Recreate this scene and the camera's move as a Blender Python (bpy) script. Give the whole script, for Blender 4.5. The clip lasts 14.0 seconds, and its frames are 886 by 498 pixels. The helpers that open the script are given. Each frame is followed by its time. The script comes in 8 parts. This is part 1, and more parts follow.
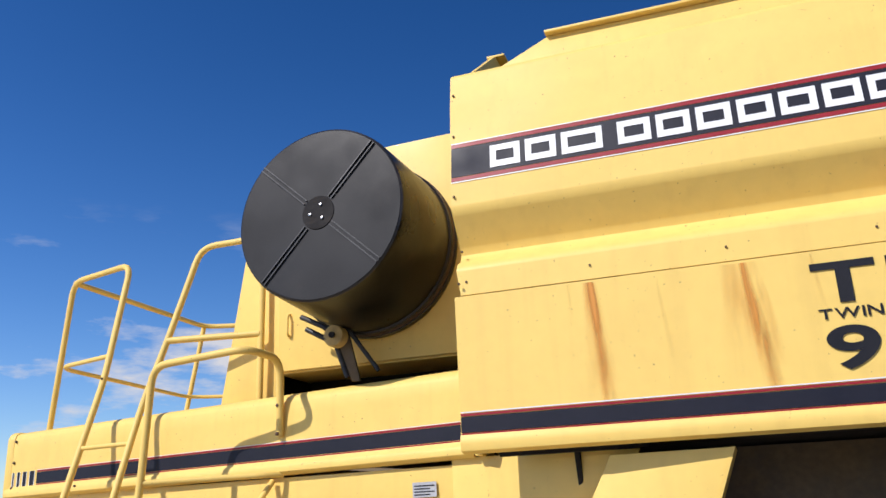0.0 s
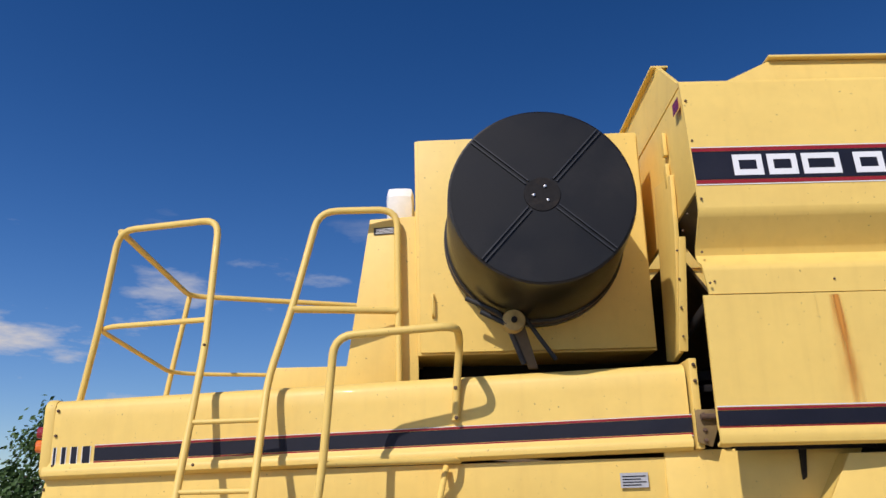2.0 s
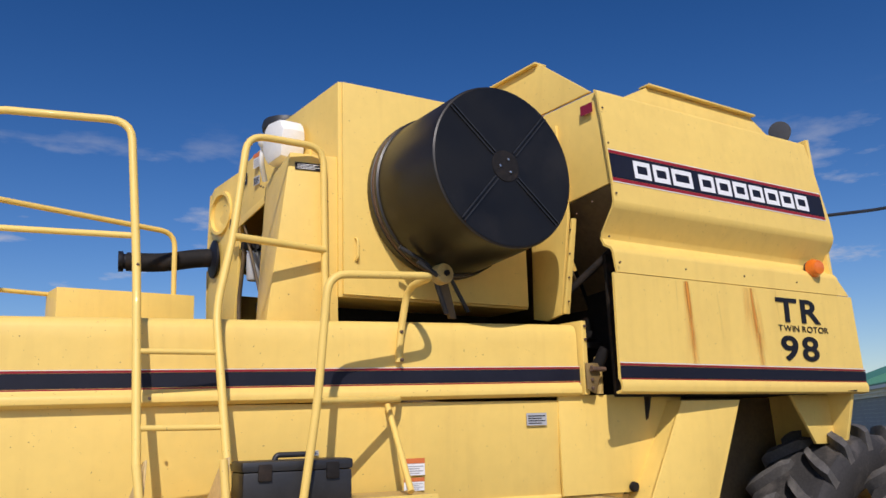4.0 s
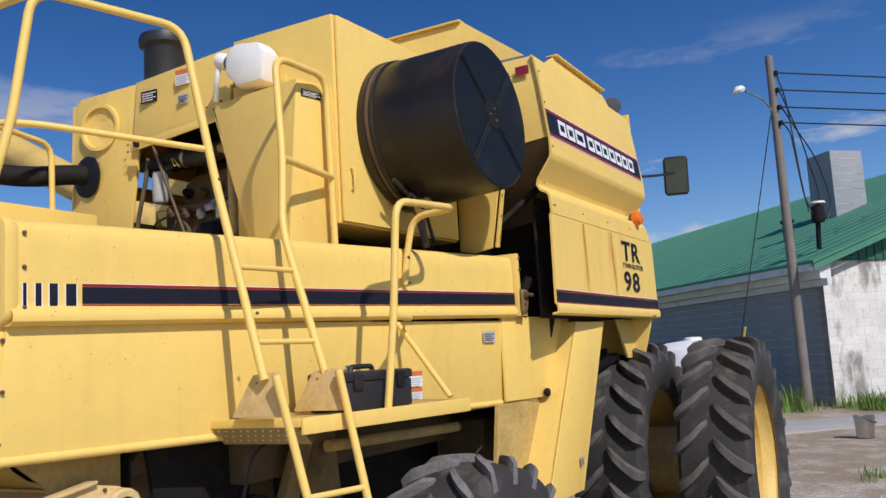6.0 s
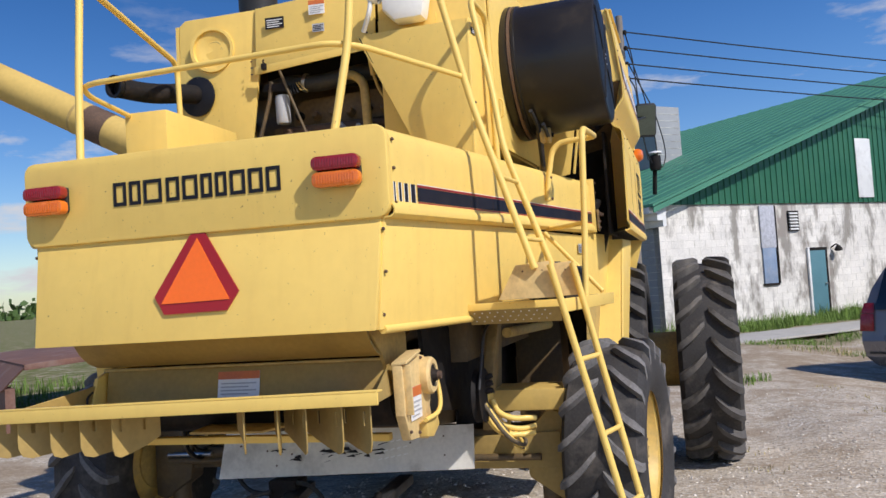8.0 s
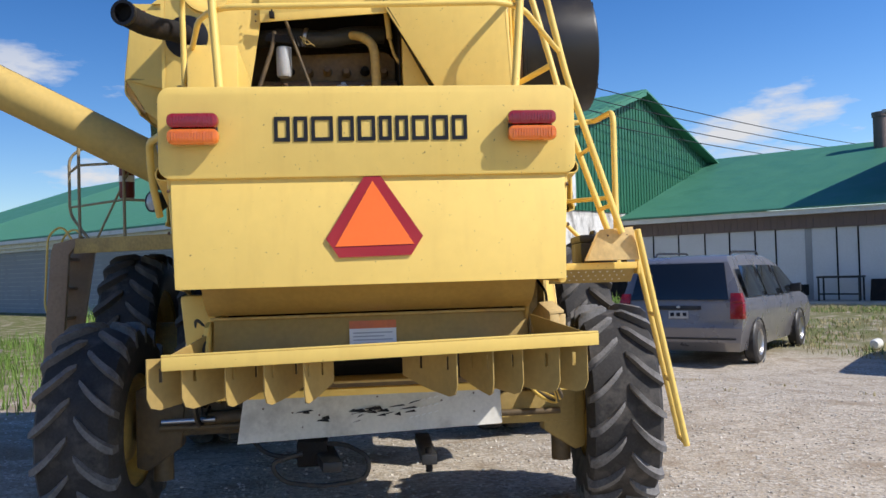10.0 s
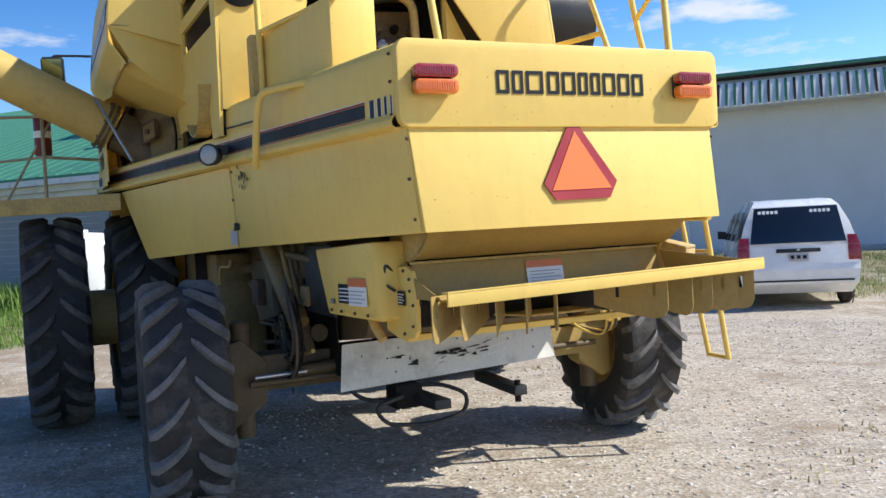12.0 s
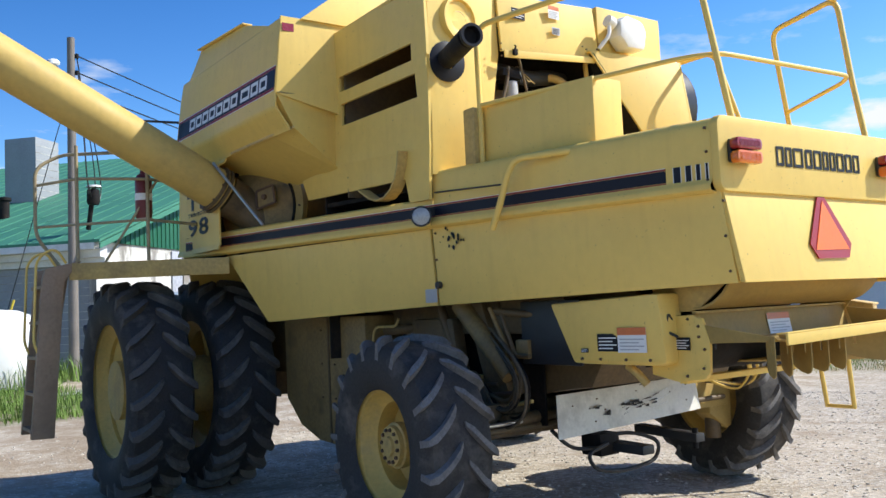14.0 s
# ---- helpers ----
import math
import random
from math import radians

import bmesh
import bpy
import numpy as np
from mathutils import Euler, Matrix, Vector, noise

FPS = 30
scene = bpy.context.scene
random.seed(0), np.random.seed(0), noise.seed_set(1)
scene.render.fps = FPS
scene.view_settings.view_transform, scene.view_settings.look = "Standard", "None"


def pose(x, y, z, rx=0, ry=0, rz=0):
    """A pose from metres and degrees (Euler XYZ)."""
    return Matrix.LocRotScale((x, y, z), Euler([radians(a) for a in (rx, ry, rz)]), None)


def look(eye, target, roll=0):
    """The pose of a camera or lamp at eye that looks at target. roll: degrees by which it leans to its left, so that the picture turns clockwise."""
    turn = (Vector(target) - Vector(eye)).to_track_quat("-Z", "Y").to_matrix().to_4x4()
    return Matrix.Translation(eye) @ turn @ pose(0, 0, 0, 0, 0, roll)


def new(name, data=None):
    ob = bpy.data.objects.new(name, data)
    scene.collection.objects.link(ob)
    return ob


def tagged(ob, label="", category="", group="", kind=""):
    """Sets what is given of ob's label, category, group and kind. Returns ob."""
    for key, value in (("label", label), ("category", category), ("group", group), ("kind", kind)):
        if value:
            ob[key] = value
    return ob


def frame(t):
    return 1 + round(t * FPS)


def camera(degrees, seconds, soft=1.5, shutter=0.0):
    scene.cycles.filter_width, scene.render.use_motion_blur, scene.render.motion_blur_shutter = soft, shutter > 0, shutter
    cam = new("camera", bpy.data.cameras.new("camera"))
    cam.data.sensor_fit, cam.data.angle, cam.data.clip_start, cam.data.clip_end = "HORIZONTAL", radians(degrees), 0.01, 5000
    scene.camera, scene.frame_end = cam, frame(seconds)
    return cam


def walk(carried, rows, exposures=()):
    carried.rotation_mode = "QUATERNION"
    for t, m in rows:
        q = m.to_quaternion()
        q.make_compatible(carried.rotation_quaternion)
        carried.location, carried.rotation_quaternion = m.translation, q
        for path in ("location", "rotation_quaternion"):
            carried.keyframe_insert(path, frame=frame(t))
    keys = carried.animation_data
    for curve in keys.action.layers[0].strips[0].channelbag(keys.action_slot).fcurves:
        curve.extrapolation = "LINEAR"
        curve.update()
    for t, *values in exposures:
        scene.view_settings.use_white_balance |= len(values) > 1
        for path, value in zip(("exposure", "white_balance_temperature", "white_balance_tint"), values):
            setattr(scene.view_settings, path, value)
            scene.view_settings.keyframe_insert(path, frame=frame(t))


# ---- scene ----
cam = camera(54.5, 14.0)
PATH = [
    (0, (0.005, 0.105, 1.61), (-0.612, 1.91, 2.211), -2.4),
    (0.5, (-0.465, 0.011, 1.614), (-1.072, 1.784, 2.318), -0.7),
    (1, (-0.953, -0.001, 1.592), (-1.394, 1.826, 2.282), -0.6),
    (1.5, (-1.423, -0.095, 1.634), (-1.667, 1.793, 2.247), -1.2),
    (2, (-2.001, -0.155, 1.614), (-1.977, 1.756, 2.204), -1.4),
    (2.5, (-2.382, -0.148, 1.582), (-2.163, 1.764, 2.126), -1.0),
    (3, (-2.912, -0.192, 1.623), (-2.41, 1.676, 2.129), -0.9),
    (3.5, (-3.472, -0.032, 1.676), (-2.635, 1.725, 2.139), -1.3),
    (4, (-3.906, 0.218, 1.678), (-2.791, 1.825, 2.095), -1.7),
    (4.2, (-4.058, 0.326, 1.689), (-2.848, 1.871, 2.077), -2.0),
    (6.3, (-5.672, 1.501, 1.592), (-3.887, 2.369, 1.844), -4.4),
    (6.5, (-5.832, 1.635, 1.56), (-4.025, 2.455, 1.807), -5.2),
    (7, (-6.226, 1.954, 1.542), (-4.37, 2.677, 1.722), -5.4),
    (7.5, (-6.552, 2.308, 1.522), (-4.661, 2.948, 1.647), -4.8),
    (8, (-6.777, 2.756, 1.519), (-4.85, 3.282, 1.613), -3.7),
    (8.2, (-6.844, 2.917, 1.515), (-4.906, 3.402, 1.605), -3.4),
    (10.3, (-7.098, 4.938, 1.432), (-5.124, 4.615, 1.453), -1.6),
    (10.5, (-7.101, 5.111, 1.434), (-5.139, 4.721, 1.433), -1.6),
    (11, (-7.022, 5.64, 1.445), (-5.108, 5.062, 1.395), -1.9),
    (11.5, (-6.968, 6.186, 1.431), (-5.107, 5.457, 1.367), -2.5),
    (12, (-6.873, 6.673, 1.41), (-5.06, 5.831, 1.356), -3.1),
    (12.5, (-6.719, 7.189, 1.395), (-4.958, 6.241, 1.382), -3.6),
    (13, (-6.54, 7.684, 1.412), (-4.832, 6.646, 1.473), -3.5),
    (13.5, (-6.323, 8.146, 1.38), (-4.662, 7.039, 1.508), -3.4),
    (14, (-6.155, 8.646, 1.342), (-4.532, 7.485, 1.474), -2.6),
]
walk(cam, [(t, look(eye, target, roll)) for t, eye, target, roll in PATH],
     exposures=[(0.0, -0.22, 6400, 15), (0.5, -0.40, 6400, 15), (1.0, -0.46, 6400, 15), (1.5, -0.51, 6400, 16), (2.5, -0.53, 6500, 17), (4.0, -0.51, 6500, 17), (6.5, -0.46, 6500, 15),
                (8.0, -0.29, 6500, 14), (10.5, -0.02, 6450, 11), (12.5, 0.25, 6450, 9), (13.3, 0.15, 6450, 9), (14.0, 0.31, 6450, 8)])

# ---- world, sun ----
SUN = Vector((0.39, 0.63, -0.67)).normalized()      # the way the sunlight travels
world = bpy.data.worlds.new("world")
scene.world = world
world.use_nodes = True
wt = world.node_tree
for n in list(wt.nodes):
    wt.nodes.remove(n)
w_out = wt.nodes.new("ShaderNodeOutputWorld")
w_bg = wt.nodes.new("ShaderNodeBackground")
w_sky = wt.nodes.new("ShaderNodeTexSky")
w_sky.sky_type = "NISHITA"
w_sky.sun_disc = False
w_sky.sun_elevation = math.asin(-SUN.z)
w_sky.sun_rotation = math.atan2(-SUN.x, -SUN.y)
w_sky.altitude = 200
w_sky.air_density = 1.0
w_sky.dust_density = 0.6
w_sky.ozone_density = 3.5
w_co = wt.nodes.new("ShaderNodeTexCoord")
w_map = wt.nodes.new("ShaderNodeMapping")
w_map.inputs["Scale"].default_value = (1.0, 1.0, 3.6)
w_map.inputs["Location"].default_value = (3.1, 1.7, 0.4)
w_noise = wt.nodes.new("ShaderNodeTexNoise")
w_noise.inputs["Scale"].default_value = 4.2
w_noise.inputs["Detail"].default_value = 9
w_noise.inputs["Roughness"].default_value = 0.58
w_ramp = wt.nodes.new("ShaderNodeValToRGB")
w_ramp.color_ramp.elements[0].position = 0.555
w_ramp.color_ramp.elements[1].position = 0.655
w_mix = wt.nodes.new("ShaderNodeMix")
w_mix.data_type = "RGBA"
w_mix.inputs[7].default_value = (8.0, 8.2, 8.5, 1)
wt.links.new(w_co.outputs["Generated"], w_map.inputs[0])
wt.links.new(w_map.outputs[0], w_noise.inputs["Vector"])
wt.links.new(w_noise.outputs["Fac"], w_ramp.inputs[0])
w_sep = wt.nodes.new("ShaderNodeSeparateXYZ")
w_low = wt.nodes.new("ShaderNodeMapRange")          # fair weather clouds keep low over the horizon
w_low.inputs["From Min"].default_value, w_low.inputs["From Max"].default_value = 0.345, 0.19
w_mul = wt.nodes.new("ShaderNodeMath")
w_mul.operation = "MULTIPLY"
wt.links.new(w_co.outputs["Generated"], w_sep.inputs[0])
wt.links.new(w_sep.outputs["Z"], w_low.inputs[0])
wt.links.new(w_ramp.outputs[0], w_mul.inputs[0])
wt.links.new(w_low.outputs[0], w_mul.inputs[1])
wt.links.new(w_mul.outputs[0], w_mix.inputs[0])
w_sat = wt.nodes.new("ShaderNodeHueSaturation")
w_sat.inputs["Saturation"].default_value = 1.34
w_sat.inputs["Hue"].default_value = 0.511
w_sat.inputs["Value"].default_value = 1.0
w_haze = wt.nodes.new("ShaderNodeMapRange")         # the air pales towards the horizon
w_haze.interpolation_type = "SMOOTHSTEP"
w_haze.inputs["From Min"].default_value, w_haze.inputs["From Max"].default_value = 0.02, 0.62
w_haze.inputs["To Min"].default_value, w_haze.inputs["To Max"].default_value = 1.42, 1.0
wt.links.new(w_sep.outputs["Z"], w_haze.inputs[0])
w_side = wt.nodes.new("ShaderNodeVectorMath")        # and away from the point opposite the sun
w_side.operation = "DOT_PRODUCT"
w_side.inputs[1].default_value = (0.53, 0.848, 0.0)
w_glow = wt.nodes.new("ShaderNodeMapRange")
w_glow.inputs["From Min"].default_value, w_glow.inputs["From Max"].default_value = 0.8, -0.2
w_glow.inputs["To Min"].default_value, w_glow.inputs["To Max"].default_value = 1.0, 1.56
w_air = wt.nodes.new("ShaderNodeMath")
w_air.operation = "MULTIPLY"
wt.links.new(w_co.outputs["Generated"], w_side.inputs[0])
wt.links.new(w_side.outputs["Value"], w_glow.inputs[0])
wt.links.new(w_haze.outputs[0], w_air.inputs[0])
wt.links.new(w_glow.outputs[0], w_air.inputs[1])
wt.links.new(w_air.outputs[0], w_sat.inputs["Value"])
wt.links.new(w_sky.outputs[0], w_sat.inputs["Color"])
wt.links.new(w_sat.outputs[0], w_mix.inputs[6])
wt.links.new(w_mix.outputs[2], w_bg.inputs["Color"])
w_bg.inputs["Strength"].default_value = 0.097
wt.links.new(w_bg.outputs[0], w_out.inputs[0])

sun_data = bpy.data.lights.new("sun", "SUN")
sun_data.energy = 5.0
sun_data.angle = radians(0.55)
sun_data.color = (1.0, 0.97, 0.91)
sun = new("sun", sun_data)
sun.rotation_euler = SUN.to_track_quat("-Z", "Y").to_euler()
sun.location = (-10, -15, 20)


# ---- materials ----
def mat(name, base, rough=0.5, metal=0.0, vary=0.12, scale=6.0, fine=60.0, bump=0.05, spec=0.5, stain=None, stain_amount=0.0, stain_scale=2.5, stain_edge=(0.52, 0.72), coat=0.0, random_value=0.0, in_place=False, pieces=0.0, runs=0.0):
    """A paint, metal, rubber or stone with variation at two scales, stains of their own shape and a fine relief."""
    m = bpy.data.materials.new(name)
    m.use_nodes = True
    t = m.node_tree
    b = t.nodes["Principled BSDF"]
    co = t.nodes.new("ShaderNodeTexCoord")
    n1 = t.nodes.new("ShaderNodeTexNoise")
    n1.inputs["Scale"].default_value = scale
    n1.inputs["Detail"].default_value = 5
    n2 = t.nodes.new("ShaderNodeTexNoise")
    n2.inputs["Scale"].default_value = fine
    n2.inputs["Detail"].default_value = 4
    at = t.nodes.new("ShaderNodeNewGeometry")
    where = at.outputs["Position"] if in_place else co.outputs["Object"]
    for n in (n1, n2):
        t.links.new(where, n.inputs["Vector"])
    add = t.nodes.new("ShaderNodeMath")
    add.operation = "ADD"
    t.links.new(n1.outputs["Fac"], add.inputs[0])
    t.links.new(n2.outputs["Fac"], add.inputs[1])
    mr = t.nodes.new("ShaderNodeMapRange")
    mr.inputs["From Min"].default_value = 0.6
    mr.inputs["From Max"].default_value = 1.4
    mr.inputs["To Min"].default_value = 1 - vary
    mr.inputs["To Max"].default_value = 1 + vary
    t.links.new(add.outputs[0], mr.inputs[0])
    hsv = t.nodes.new("ShaderNodeHueSaturation")
    hsv.inputs["Color"].default_value = (*base, 1)
    t.links.new(mr.outputs[0], hsv.inputs["Value"])
    col = hsv.outputs[0]
    if random_value:
        oi = t.nodes.new("ShaderNodeObjectInfo")
        r2 = t.nodes.new("ShaderNodeMapRange")
        r2.inputs["To Min"].default_value = 1 - random_value
        r2.inputs["To Max"].default_value = 1 + random_value
        t.links.new(oi.outputs["Random"], r2.inputs[0])
        h2 = t.nodes.new("ShaderNodeHueSaturation")
        t.links.new(r2.outputs[0], h2.inputs["Value"])
        t.links.new(col, h2.inputs["Color"])
        col = h2.outputs[0]
    if pieces:
        r3 = t.nodes.new("ShaderNodeMapRange")
        r3.inputs["To Min"].default_value = 1 - pieces
        r3.inputs["To Max"].default_value = 1 + pieces
        t.links.new(at.outputs["Random Per Island"], r3.inputs[0])
        h3 = t.nodes.new("ShaderNodeHueSaturation")
        t.links.new(r3.outputs[0], h3.inputs["Value"])
        t.links.new(col, h3.inputs["Color"])
        col = h3.outputs[0]
    if stain:
        n3 = t.nodes.new("ShaderNodeTexNoise")
        n3.inputs["Scale"].default_value = stain_scale
        n3.inputs["Detail"].default_value = 8
        n3.inputs["Roughness"].default_value = 0.65
        if in_place:      # stains that run down the wall
            long = t.nodes.new("ShaderNodeMapping")
            long.inputs["Scale"].default_value = (1, 1, 0.4)
            t.links.new(where, long.inputs["Vector"])
            where = long.outputs[0]
        t.links.new(where, n3.inputs["Vector"])
        rp = t.nodes.new("ShaderNodeValToRGB")
        rp.color_ramp.elements[0].position, rp.color_ramp.elements[1].position = stain_edge
        rp.color_ramp.elements[1].color = (stain_amount,) * 3 + (1,)
        t.links.new(n3.outputs["Fac"], rp.inputs[0])
        mx = t.nodes.new("ShaderNodeMix")
        mx.data_type = "RGBA"
        mx.inputs[7].default_value = (*stain, 1)
        t.links.new(rp.outputs[0], mx.inputs[0])
        t.links.new(col, mx.inputs[6])
        col = mx.outputs[2]
    if runs:      # faint dirt runs down the sheet and specks of rust
        for scale_, tall, lo, hi, amount, tone in ((16, 0.07, 0.53, 0.72, runs, (0.50, 0.29, 0.075)), (5, 0.5, 0.56, 0.74, runs * 0.8, (0.60, 0.38, 0.10)), (75, 1.0, 0.705, 0.73, 0.75, (0.20, 0.10, 0.035))):
            mp = t.nodes.new("ShaderNodeMapping")
            mp.inputs["Scale"].default_value = (1, 1, tall)
            mp.inputs["Location"].default_value = (scale_, 0.37 * scale_, 0)
            n4 = t.nodes.new("ShaderNodeTexNoise")
            n4.inputs["Scale"].default_value = scale_
            n4.inputs["Detail"].default_value = 4
            t.links.new(at.outputs["Position"], mp.inputs["Vector"])
            t.links.new(mp.outputs[0], n4.inputs["Vector"])
            r4 = t.nodes.new("ShaderNodeMapRange")
            r4.inputs["From Min"].default_value, r4.inputs["From Max"].default_value = lo, hi
            r4.inputs["To Max"].default_value = amount
            t.links.new(n4.outputs["Fac"], r4.inputs[0])
            m4 = t.nodes.new("ShaderNodeMix")
            m4.data_type = "RGBA"
            m4.inputs[7].default_value = (*tone, 1)
            t.links.new(r4.outputs[0], m4.inputs[0])
            t.links.new(col, m4.inputs[6])
            col = m4.outputs[2]
    t.links.new(col, b.inputs["Base Color"])
    rr = t.nodes.new("ShaderNodeMapRange")
    rr.inputs["From Min"].default_value = 0.3
    rr.inputs["From Max"].default_value = 0.7
    rr.inputs["To Min"].default_value = max(0.02, rough - 0.08)
    rr.inputs["To Max"].default_value = min(1, rough + 0.1)
    t.links.new(n1.outputs["Fac"], rr.inputs[0])
    t.links.new(rr.outputs[0], b.inputs["Roughness"])
    b.inputs["Metallic"].default_value = metal
    b.inputs["Specular IOR Level"].default_value = spec
    b.inputs["Coat Weight"].default_value = coat
    if bump:
        bp = t.nodes.new("ShaderNodeBump")
        bp.inputs["Strength"].default_value = bump
        bp.inputs["Distance"].default_value = 0.01
        t.links.new(add.outputs[0], bp.inputs["Height"])
        t.links.new(bp.outputs[0], b.inputs["Normal"])
    return m


YEL = (0.83, 0.574, 0.146)
paint = mat("yellow_paint", YEL, 0.5, vary=0.045, scale=1.4, fine=18, bump=0.008, spec=0.35, stain=(0.62, 0.385, 0.10), stain_amount=0.22, stain_scale=1.3, coat=0.04, runs=0.11)
# Aged paint, also darkened to carry the shaded side of the auger tube.
paint_aged_shaded = mat("aged_shaded_yellow_paint", (0.60, 0.41, 0.115), 0.55, vary=0.10, scale=2.5, fine=25, bump=0.02, spec=0.35, stain=(0.30, 0.20, 0.08), stain_amount=0.45, stain_scale=2.2)
# Dusty paint, its base lowered as well to deepen shade on the underbody.
paint_dirty_shaded = mat("dusty_shaded_yellow_paint", (0.50, 0.34, 0.105), 0.6, vary=0.25, scale=5, fine=40, bump=0.04, stain=(0.13, 0.085, 0.045), stain_amount=0.5, stain_scale=3.0)
# Grease, with the base taken near black to paint in deep shade.
paint_grimy_shaded = mat("greasy_shaded_yellow_paint", (0.125, 0.082, 0.036), 0.6, vary=0.3, scale=7, fine=40, bump=0.08, stain=(0.05, 0.04, 0.03), stain_amount=0.9, stain_scale=4.0)
# Straw stains, plus the shade under the rear put into a darker base.
paint_straw_shaded = mat("straw_stained_shaded_paint", (0.37, 0.25, 0.072), 0.62, vary=0.15, scale=4, fine=45, bump=0.03, stain=(0.12, 0.08, 0.04), stain_amount=0.35, stain_scale=3)
rim_paint = mat("rim_paint", (0.64, 0.43, 0.11), 0.5, vary=0.15, scale=6, fine=40, bump=0.03, stain=(0.30, 0.22, 0.12), stain_amount=0.55, stain_scale=4)
lug_worn = mat("pale_worn_lug_rubber", (0.16, 0.152, 0.145), 0.85, vary=0.35, scale=6, fine=70, bump=0.12, stain=(0.06, 0.056, 0.052), stain_amount=0.6, stain_scale=9, spec=0.3)
# Oily grime; its brown also stands in for shadow on struts and axle mounts.
paint_oily_shaded = mat("oily_shaded_brown_paint", (0.25, 0.165, 0.06), 0.55, vary=0.35, scale=6, fine=40, bump=0.06, stain=(0.04, 0.029, 0.018), stain_amount=0.8, stain_scale=5)
# Weathered rails; the brown-grey holds the shade they stand in too.
rail_worn_shaded = mat("weathered_shaded_rail_paint", (0.36, 0.29, 0.165), 0.65, vary=0.25, scale=9, fine=60, bump=0.05, stain=(0.12, 0.085, 0.05), stain_amount=0.5, stain_scale=7)
rubber = mat("tyre_rubber", (0.039, 0.036, 0.034), 0.75, vary=0.35, scale=5, fine=70, bump=0.12, stain=(0.19, 0.165, 0.14), stain_amount=0.6, stain_scale=4, spec=0.35)
lug_rubber = mat("worn_lug_rubber", (0.088, 0.081, 0.074), 0.8, vary=0.3, scale=6, fine=70, bump=0.12, stain=(0.20, 0.18, 0.155), stain_amount=0.6, stain_scale=7, spec=0.3)
# Brown-black, mottled with lighter brown patches.
screen_mesh = mat("brown_mottled_screen", (0.014, 0.011, 0.0075), 0.34, vary=0.5, scale=3, fine=320, bump=0.06, spec=0.42, stain=(0.075, 0.056, 0.032), stain_amount=0.55, stain_scale=2.6)
black_cover = mat("black_screen", (0.0075, 0.0075, 0.008), 0.50, vary=0.4, scale=4, fine=300, bump=0.05, spec=0.26, stain=(0.036, 0.031, 0.026), stain_amount=0.45, stain_scale=2.2)
black_plastic = mat("black_plastic", (0.02, 0.02, 0.021), 0.5, vary=0.2, scale=8, fine=80, bump=0.05)
# Colour of iron parts, and of near-black sheets that paint shade into gaps.
iron_and_shade_black = mat("iron_and_shade_black", (0.012, 0.010, 0.009), 0.75, vary=0.4, scale=8, fine=60, bump=0.15, spec=0.25, stain=(0.07, 0.045, 0.028), stain_amount=0.5, stain_scale=6)
paint_faded = mat("faded_yellow_paint", (0.66, 0.47, 0.20), 0.7, vary=0.2, scale=6, fine=45, bump=0.05, stain=(0.25, 0.16, 0.09), stain_amount=0.5, stain_scale=6)
rust_iron = mat("rusted_iron", (0.12, 0.07, 0.042), 0.8, vary=0.35, scale=9, fine=70, bump=0.15, stain=(0.05, 0.035, 0.03), stain_amount=0.8, stain_scale=6)
decal_black = mat("black_decal", (0.012, 0.012, 0.015), 0.5, vary=0.25, scale=6, fine=60, bump=0.0, spec=0.25)
decal_navy = mat("navy_decal", (0.011, 0.0115, 0.020), 0.5, vary=0.2, scale=6, fine=60, bump=0.0, spec=0.25)
decal_red = mat("red_decal", (0.30, 0.02, 0.025), 0.4, vary=0.15, scale=6, fine=60, bump=0.0, spec=0.25)
decal_white = mat("white_decal", (0.80, 0.79, 0.76), 0.4, vary=0.05, scale=6, fine=60, bump=0.0)
decal_grey = mat("grey_decal", (0.42, 0.42, 0.42), 0.4, vary=0.1, scale=10, fine=80, bump=0.0)
decal_warning = mat("warning_decal", (0.62, 0.16, 0.04), 0.4, vary=0.1, scale=10, fine=80, bump=0.0)
smv_orange = mat("fluorescent_orange", (0.95, 0.16, 0.015), 0.45, vary=0.06, scale=5, fine=60, bump=0.01)
smv_red = mat("reflective_red", (0.33, 0.015, 0.015), 0.35, vary=0.1, scale=5, fine=200, bump=0.02)
lens_red = mat("red_lens", (0.28, 0.010, 0.014), 0.25, vary=0.1, scale=10, fine=100, bump=0.02, coat=0.5)
lens_amber = mat("amber_lens", (0.72, 0.16, 0.012), 0.25, vary=0.1, scale=10, fine=100, bump=0.02, coat=0.5)
white_plastic = mat("white_plastic", (0.80, 0.79, 0.74), 0.5, vary=0.06, scale=5, fine=50, bump=0.02)
white_sheet = mat("scuffed_white_sheet", (0.66, 0.63, 0.56), 0.45, vary=0.12, scale=6, fine=50, bump=0.02, stain=(0.16, 0.13, 0.10), stain_amount=0.5, stain_scale=4)
hose_rubber = mat("hose_rubber", (0.028, 0.027, 0.026), 0.6, vary=0.3, scale=10, fine=80, bump=0.06, stain=(0.10, 0.08, 0.06), stain_amount=0.5, stain_scale=8)
hose_dusty = mat("dusty_hose", (0.115, 0.088, 0.055), 0.8, vary=0.35, scale=10, fine=80, bump=0.06, stain=(0.03, 0.027, 0.024), stain_amount=0.7, stain_scale=7)
steel = mat("bare_steel", (0.55, 0.54, 0.52), 0.35, 1.0, vary=0.15, scale=9, fine=80, bump=0.03)


